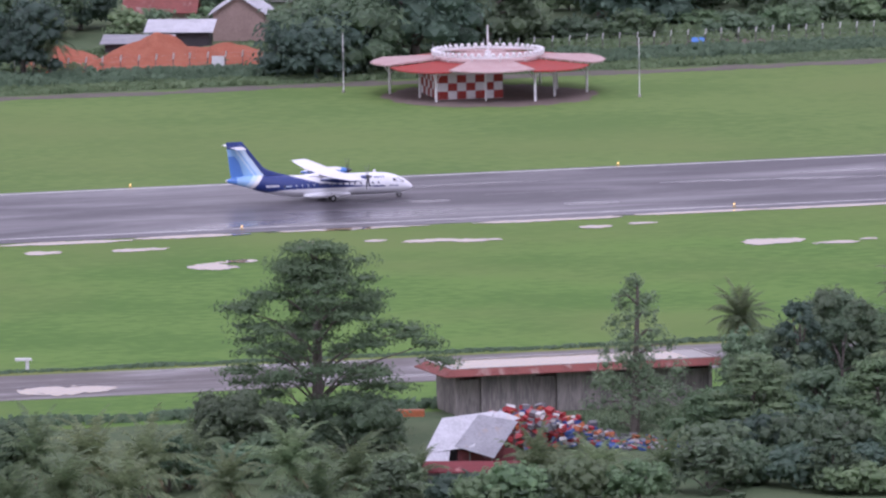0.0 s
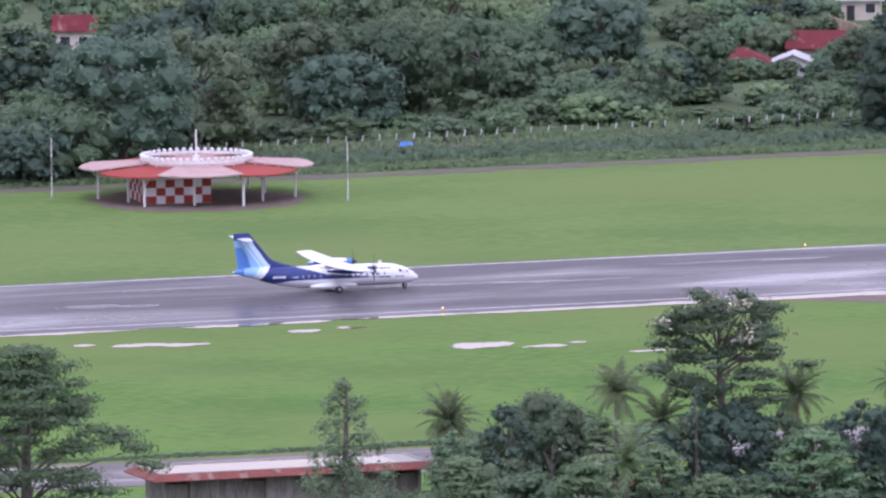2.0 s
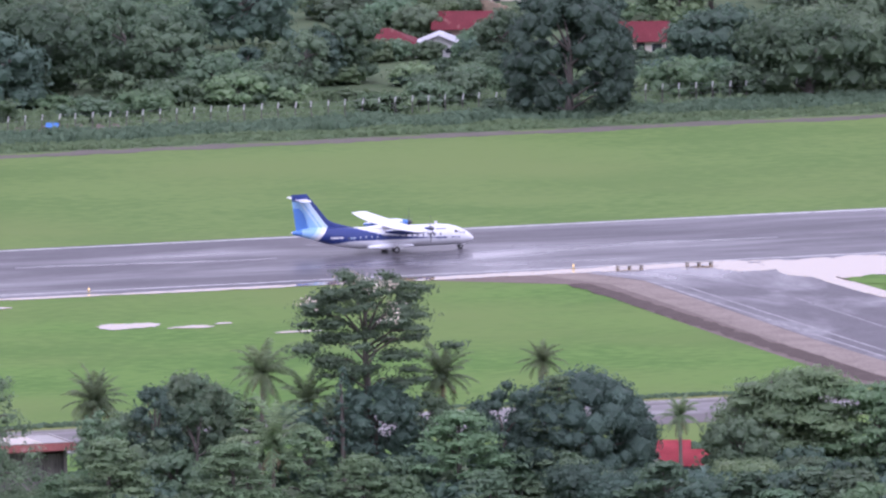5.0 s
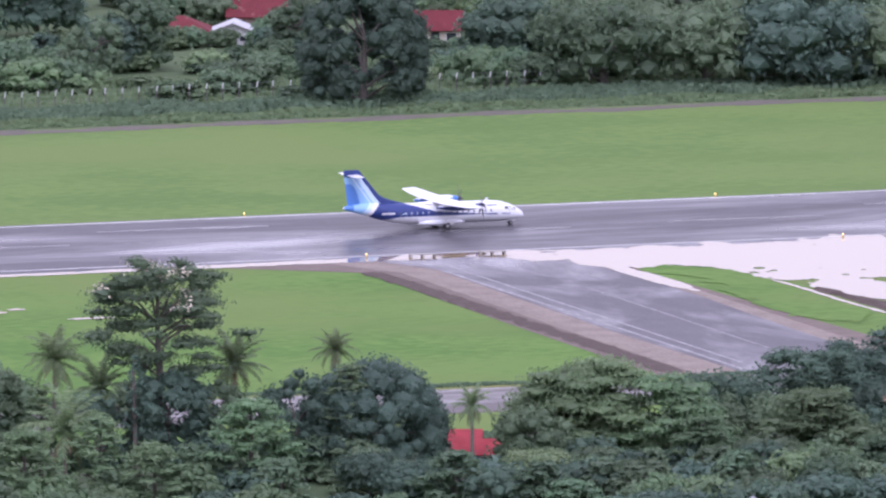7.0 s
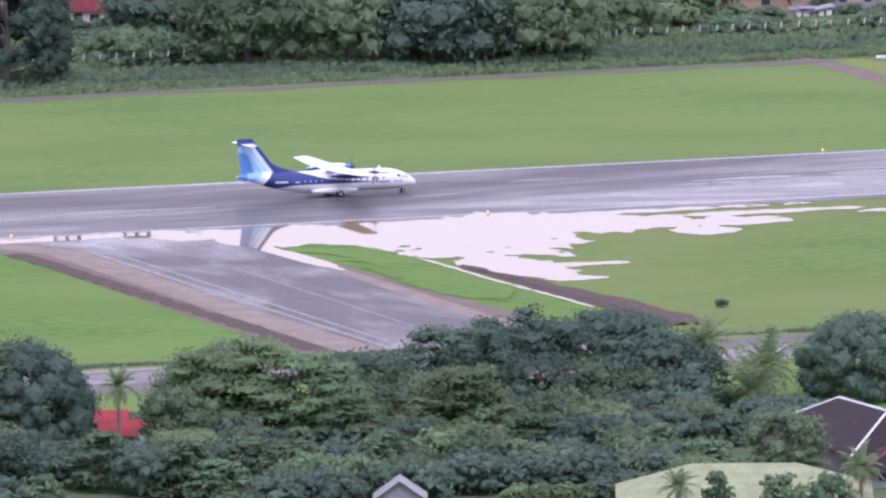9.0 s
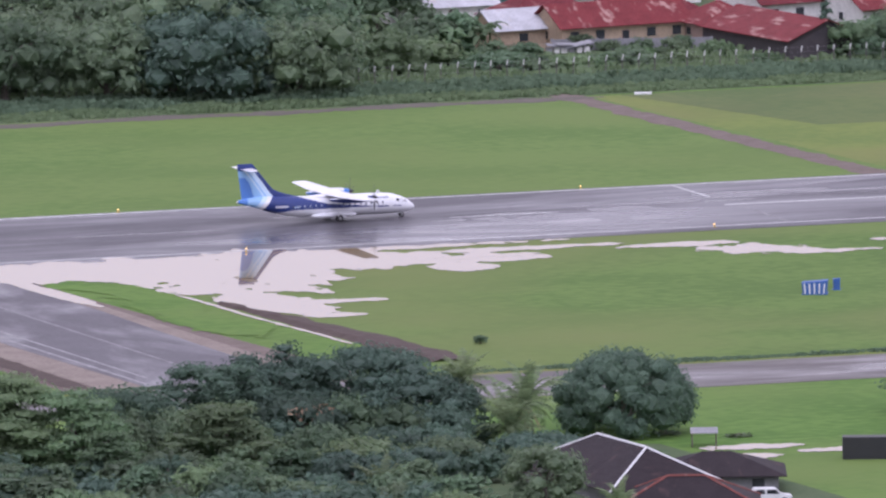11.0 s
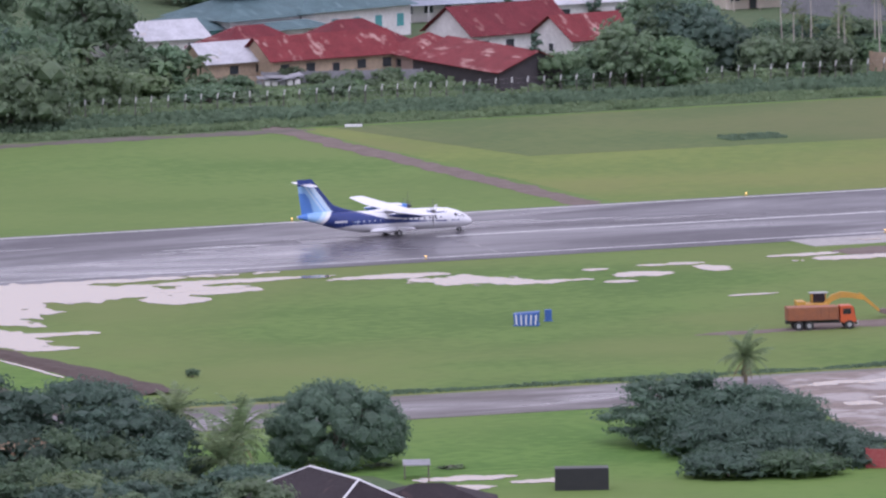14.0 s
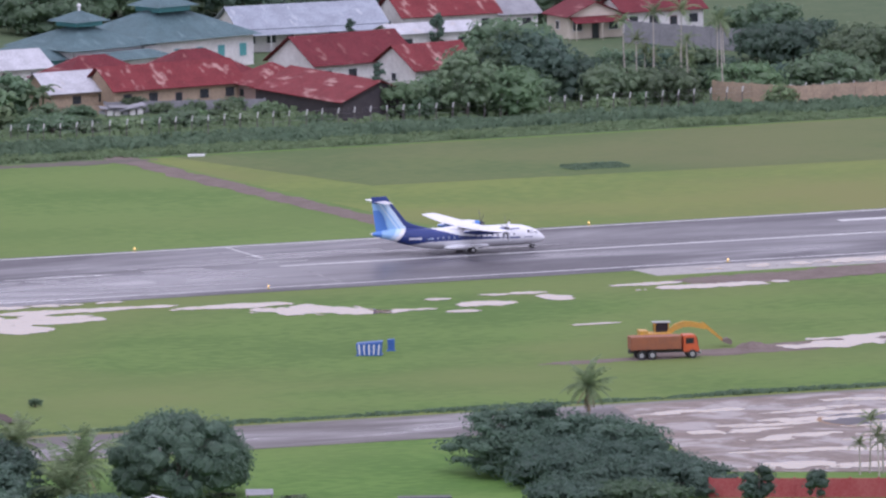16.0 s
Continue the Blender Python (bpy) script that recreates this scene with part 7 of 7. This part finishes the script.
house("large house with dark brown roof and white ridge caps", 129.5, -270, 90, 26, 12, 3.0, 6.2, GREYWALL, DARK_TIN, "hip", 6, 1.0, cap=TRIM)
house("low wing with a dark brown tiled roof", 142, -266, Y, 13, 10, 2.2, 4.0, GREYWALL, DARK_TIN, "hip", 3, 0.9)
house("wing with a dark roof and red ridge caps", 129.5, -288.4, Y, 14, 10, 2.0, 4.4, GREYWALL, DARK_TIN, "hip", 3, 0.9, cap=EAVE)
house("house with a pale green tin roof", 101.5, -306.5, Y, 25, 14, 2.6, 5.3, CREAM, LIME_TIN, "hip", 4, 0.9)
house("hut with a weathered grey gable roof", 69, -291, Y, 4.5, 5, 2.2, 3.8, GREYWALL, GREY_TIN, "cross", 1)
for x, y, h, r in ((94, -318, 6.2, 2.4), (101, -319, 6.6, 2.6), (106, -320, 6.2, 2.6)):
    tree("round" if x > 95 else "feather", x, y, h, r, 0.3, int(x), True, LEAF)
palm(110.5, -317, 7.6, 2.6, 613)
palm(90.0, -317, 6.4, 2.2, 614)
t = thing("shelter", "small open shelter with a pale tin roof", "shelter", pose(155.5, -229, 0, 0, 0, Y))
bm = bmesh.new()
v = box(bm, -1.5, 1.5, -1.3, 1.3, 1.7, 1.8)
for q in v:
    q.co.z += 0.12 * q.co.y
part("roof", bm, GREY_TIN, t)
for dx in (-1.3, 1.3):
    for dy in (-1.1, 1.1):
        bm = bmesh.new()
        tube(bm, (dx, dy, 0), (dx, dy, 1.72 + 0.12 * dy), 0.06, 0.06, 6)
        part("post", bm, BARK, t)
wall_run("red_wall", 202.3, -244.3, 248, -269.6, 2.1, mat("dark_red_wall", (0.3, 0.05, 0.05), (0.36, 0.1, 0.09), 0.5, 0.8), "dark red painted boundary wall beside the apron")

t = thing("shipping_container", "black steel shipping container on the grass", "container", pose(167.5, -247, 0, 0, 0, Y))
bm = bmesh.new()
BLACK = mat("black_paint", (0.02, 0.021, 0.024), (0.03, 0.03, 0.03), 1, 0.5)
box(bm, -2.9, 2.9, -1.2, 1.2, 0.15, 2.4)
part("body", bm, BLACK, t)
for i in range(19):
    bm = bmesh.new()
    box(bm, -2.8 + i * 0.3, -2.65 + i * 0.3, -1.25, -1.2, 0.25, 2.3)
    part("rib", bm, BLACK, t)
bm = bmesh.new()
box(bm, -2.9, 2.9, -1.27, 1.2, 0, 0.15)
part("base_rail", bm, BLACK, t)


# ---- vehicles and site things ----
ORANGE = mat("orange_cab_paint", (0.55, 0.10, 0.02), (0.45, 0.09, 0.03), 1, 0.45)
RUSTBED = mat("rusty_orange_tipper", (0.33, 0.12, 0.05), (0.24, 0.10, 0.055), 0.9, 0.7)
DIGGER = mat("digger_yellow", (0.58, 0.32, 0.03), (0.42, 0.24, 0.05), 1, 0.5)


def wheel(parent, x, y, r, w):
    bm = bmesh.new()
    tube(bm, (0, -w / 2, 0), (0, w / 2, 0), r, r, 20)
    bmesh.ops.bevel(bm, geom=[e for e in bm.edges if e.calc_face_angle(0) > 1.0], offset=0.06, segments=2, affect="EDGES")
    o = part("wheel", bm, DARK, parent)
    o.matrix_basis = pose(x, y, r)
    bm = bmesh.new()
    tube(bm, (0, -w / 2 - 0.02, 0), (0, w / 2 + 0.02, 0), r * 0.5, r * 0.5, 12)
    part("rim", bm, STEEL, o)


def truck(x, y, yaw):
    t = thing("dump_truck", "orange dump truck with a rusty tipper body", "truck", pose(x, y, 0, 0, 0, yaw))
    bm = bmesh.new()
    v = box(bm, -4.2, 1.7, -1.2, 1.2, 1.15, 2.65)
    for p in v[4:]:
        p.co.y *= 1.08
    part("tipper_body", bm, RUSTBED, t, "rusty orange tipper body")
    for i in range(7):
        for s in (-1, 1):
            bm = bmesh.new()
            box(bm, -4.1 + i * 0.94, -3.98 + i * 0.94, s * 1.29 - 0.06, s * 1.29 + 0.06, 1.15, 2.6)
            part("rib", bm, RUSTBED, t)
    bm = bmesh.new()
    v = box(bm, 1.95, 3.9, -1.15, 1.15, 0.75, 2.7)
    for p in (v[5], v[6]):
        p.co.x -= 0.45
    bmesh.ops.bevel(bm, geom=list(bm.edges), offset=0.1, segments=2, affect="EDGES")
    cab = part("cab", bm, ORANGE, t, "orange cab")
    for s in (-1, 1):
        bm = bmesh.new()
        box(bm, 2.25, 3.2, s * 1.16 - 0.015, s * 1.16 + 0.015, 1.75, 2.4)
        part("side_window", bm, GLASS_DARK, cab)
    bm = bmesh.new()
    ngon(bm, [(3.78, -1.0, 1.75), (3.78, 1.0, 1.75), (3.57, 0.95, 2.5), (3.57, -0.95, 2.5)])
    part("windscreen", bm, GLASS_DARK, cab)
    bm = bmesh.new()
    box(bm, -4.3, 3.7, -0.5, 0.5, 0.7, 1.1)
    part("chassis", bm, DARK, t)
    bm = bmesh.new()
    box(bm, 3.85, 4.05, -1.15, 1.15, 0.5, 0.85)
    part("bumper", bm, STEEL, t)
    for wx in (-3.0, -1.75, 3.0):
        for s in (-1, 1):
            wheel(t, wx, s * 1.0, 0.52, 0.42 if wx > 0 else 0.6)


def digger(x, y, yaw):
    t = thing("excavator", "yellow tracked excavator with its arm stretched out", "excavator", pose(x, y, 0, 0, 0, yaw))
    for s in (-1, 1):
        bm = bmesh.new()
        box(bm, -1.9, 1.9, s * 1.15 - 0.3, s * 1.15 + 0.3, 0, 0.85)
        bmesh.ops.bevel(bm, geom=[e for e in bm.edges if abs((e.verts[0].co - e.verts[1].co).y) > 0.5], offset=0.36, segments=4, affect="EDGES")
        part("track", bm, DARK, t)
    bm = bmesh.new()
    box(bm, -2.3, 1.2, -1.25, 1.25, 0.95, 1.9)
    bmesh.ops.bevel(bm, geom=list(bm.edges), offset=0.12, segments=2, affect="EDGES")
    part("upper_body", bm, DIGGER, t)
    bm = bmesh.new()
    box(bm, -2.45, -1.5, -1.2, 1.2, 0.95, 2.2)
    part("counterweight", bm, DIGGER, t)
    bm = bmesh.new()
    box(bm, -0.5, 1.1, 0.2, 1.2, 1.9, 2.95)
    cab = part("cab", bm, GLASS_DARK, t, "dark glazed cab")
    for cx, cy in ((-0.5, 0.2), (1.1, 0.2), (1.1, 1.2), (-0.5, 1.2)):
        bm = bmesh.new()
        box(bm, cx - 0.06, cx + 0.06, cy - 0.06, cy + 0.06, 1.9, 2.95)
        part("cab_post", bm, DIGGER, cab)
    bm = bmesh.new()
    box(bm, -0.75, 1.35, 0.05, 1.35, 2.96, 3.08)
    part("cab_roof", bm, STEEL, cab)

    def beam(name, pts, w, h0, h1):
        bm = bmesh.new()
        rows = []
        for i, (px, pz) in enumerate(pts):
            h = h0 + (h1 - h0) * i / (len(pts) - 1)
            rows.append([bm.verts.new((px, yy, pz + zz)) for yy, zz in ((-w, -h), (w, -h), (w, h), (-w, h))])
        for a, b in zip(rows, rows[1:]):
            for k in range(4):
                bm.faces.new((a[k], a[(k + 1) % 4], b[(k + 1) % 4], b[k]))
        bm.faces.new(rows[0]), bm.faces.new(rows[-1])
        bmesh.ops.recalc_face_normals(bm, faces=bm.faces)
        part(name, bm, DIGGER, t)
    beam("boom", ((0.9, 1.6), (1.8, 2.45), (2.8, 2.8), (3.8, 2.75), (5.4, 2.4)), 0.22, 0.4, 0.3)
    beam("arm", ((5.0, 2.75), (5.6, 2.35), (6.6, 1.5), (7.4, 0.8)), 0.16, 0.3, 0.18)
    bm = bmesh.new()
    rows = []
    for i in range(7):
        a = radians(-40 + i * 35)
        rows.append([bm.verts.new((7.9 + 0.6 * math.cos(a), yy, 0.55 + 0.5 * math.sin(a))) for yy in (-0.55, 0.55)])
    for a, b in zip(rows, rows[1:]):
        bm.faces.new((a[0], a[1], b[1], b[0]))
    bm.faces.new([r[0] for r in rows]), bm.faces.new([r[1] for r in rows][::-1])
    part("bucket", bm, EARTH, t, "muddy bucket")


truck(253.0, -113.8, -13)
digger(256.5, -104.0, -14)
heap(266.5, -108.5, 2.2, 2.5, 0.7, 9.0, EARTH, "small heap of dug brown earth at the bucket")

BLUEST = mat("blue_painted_steel", (0.04, 0.10, 0.32), (0.05, 0.13, 0.38), 0.8, 0.5)
for x, y, w, d, h, n, tilt, lab in ((224.4, -93.2, 2.7, 2.0, 1.5, 5, 6, "blue steel skip with pale ribs lying tilted in the grass"), (228.3, -90.3, 0.7, 0.8, 1.35, 1, -4, "small blue steel box in the grass")):
    t = thing("skip", lab, "skip", pose(x, y, 0, 0, 0, -20 - tilt))
    bm = bmesh.new()
    v = box(bm, -w / 2, w / 2, -d / 2, d / 2, 0.0, h)
    for p in v[4:]:
        p.co.x *= 1.12
        p.co.z += 0.08 * p.co.x
    part("body", bm, BLUEST, t)
    for i in range(n):
        u = -w / 2 + w * (i + 0.5) / n
        bm = bmesh.new()
        q = box(bm, u - 0.08, u + 0.08, -d / 2 - 0.07, -d / 2 - 0.004, 0.12, h - 0.2)
        for p in q[4:]:
            p.co.x *= 1.1
        part("rib", bm, WHITE if n > 1 else BLUEST, t, "pale rib")
    bm = bmesh.new()
    box(bm, -w / 2 - 0.15, w / 2 + 0.15, -d / 2 - 0.08, d / 2 + 0.08, 0, 0.11)
    part("base_frame", bm, BLUEST, t)


def parked_car(x, y, yaw):
    t = thing("car", "white parked estate car", "car", pose(x, y, 0, 0, 0, yaw))
    bm = bmesh.new()
    prof = ((-2.1, 0.4), (2.15, 0.4), (2.2, 0.85), (1.2, 1.0), (0.5, 1.62), (-1.8, 1.65), (-2.15, 1.0))
    f0 = [bm.verts.new((p[0], -0.85, p[1])) for p in prof]
    f1 = [bm.verts.new((p[0], 0.85, p[1])) for p in prof]
    bm.faces.new(f0[::-1]), bm.faces.new(f1)
    for i in range(7):
        bm.faces.new((f0[i], f0[(i + 1) % 7], f1[(i + 1) % 7], f1[i]))
    bmesh.ops.recalc_face_normals(bm, faces=bm.faces)
    bmesh.ops.bevel(bm, geom=list(bm.edges), offset=0.07, segments=2, affect="EDGES")
    body = part("body", bm, WHITE, t)
    for s in (-1, 1):
        for a, b in ((-1.7, -0.65), (-0.55, 0.65)):
            bm = bmesh.new()
            ngon(bm, [(a, s * 0.86, 1.05), (b + (0.2 if b > 0 else 0), s * 0.86, 1.05), (b - 0.2, s * 0.86, 1.5), (a + 0.08, s * 0.86, 1.5)])
            part("side_window", bm, GLASS_DARK, body)
        for wx in (-1.35, 1.35):
            wheel(t, wx, s * 0.78, 0.33, 0.22)


parked_car(142.5, -280.0, -15)
bm = bmesh.new()
box(bm, -1.1, 1.1, -0.5, 0.5, 0, 0.25)
o = obj("concrete_block", bm, WHITE)
o.matrix_world = pose(294.2, 134.5, 0.02, 0, 0, Y)
tagged(o, "pale concrete culvert block at the end of the path", "culvert")
tree("round", 113.6, -288, 9.7, 4.4, 0.5, 991, False, LEAF)
tree("shrub", 170.3, -124.5, 0.95, 0.75, 0.1, 990, False, LEAF, "small dark bush alone in the grass")



# ---- what moves ----
def motions():
    walk(aircraft, [(t, pose(x, y, 0.06)) for t, x, y in AIRCRAFT_PATH])
    for k, p in enumerate(propellers):
        walk(p, [(0.1 * i, p.matrix_basis.copy() if i == 0 else Matrix.Translation((3.75, (-1, 1)[k] * 4.05, 2.95)) @ pose(0, 0, 0, 80 * i)) for i in range(161)])


motions()
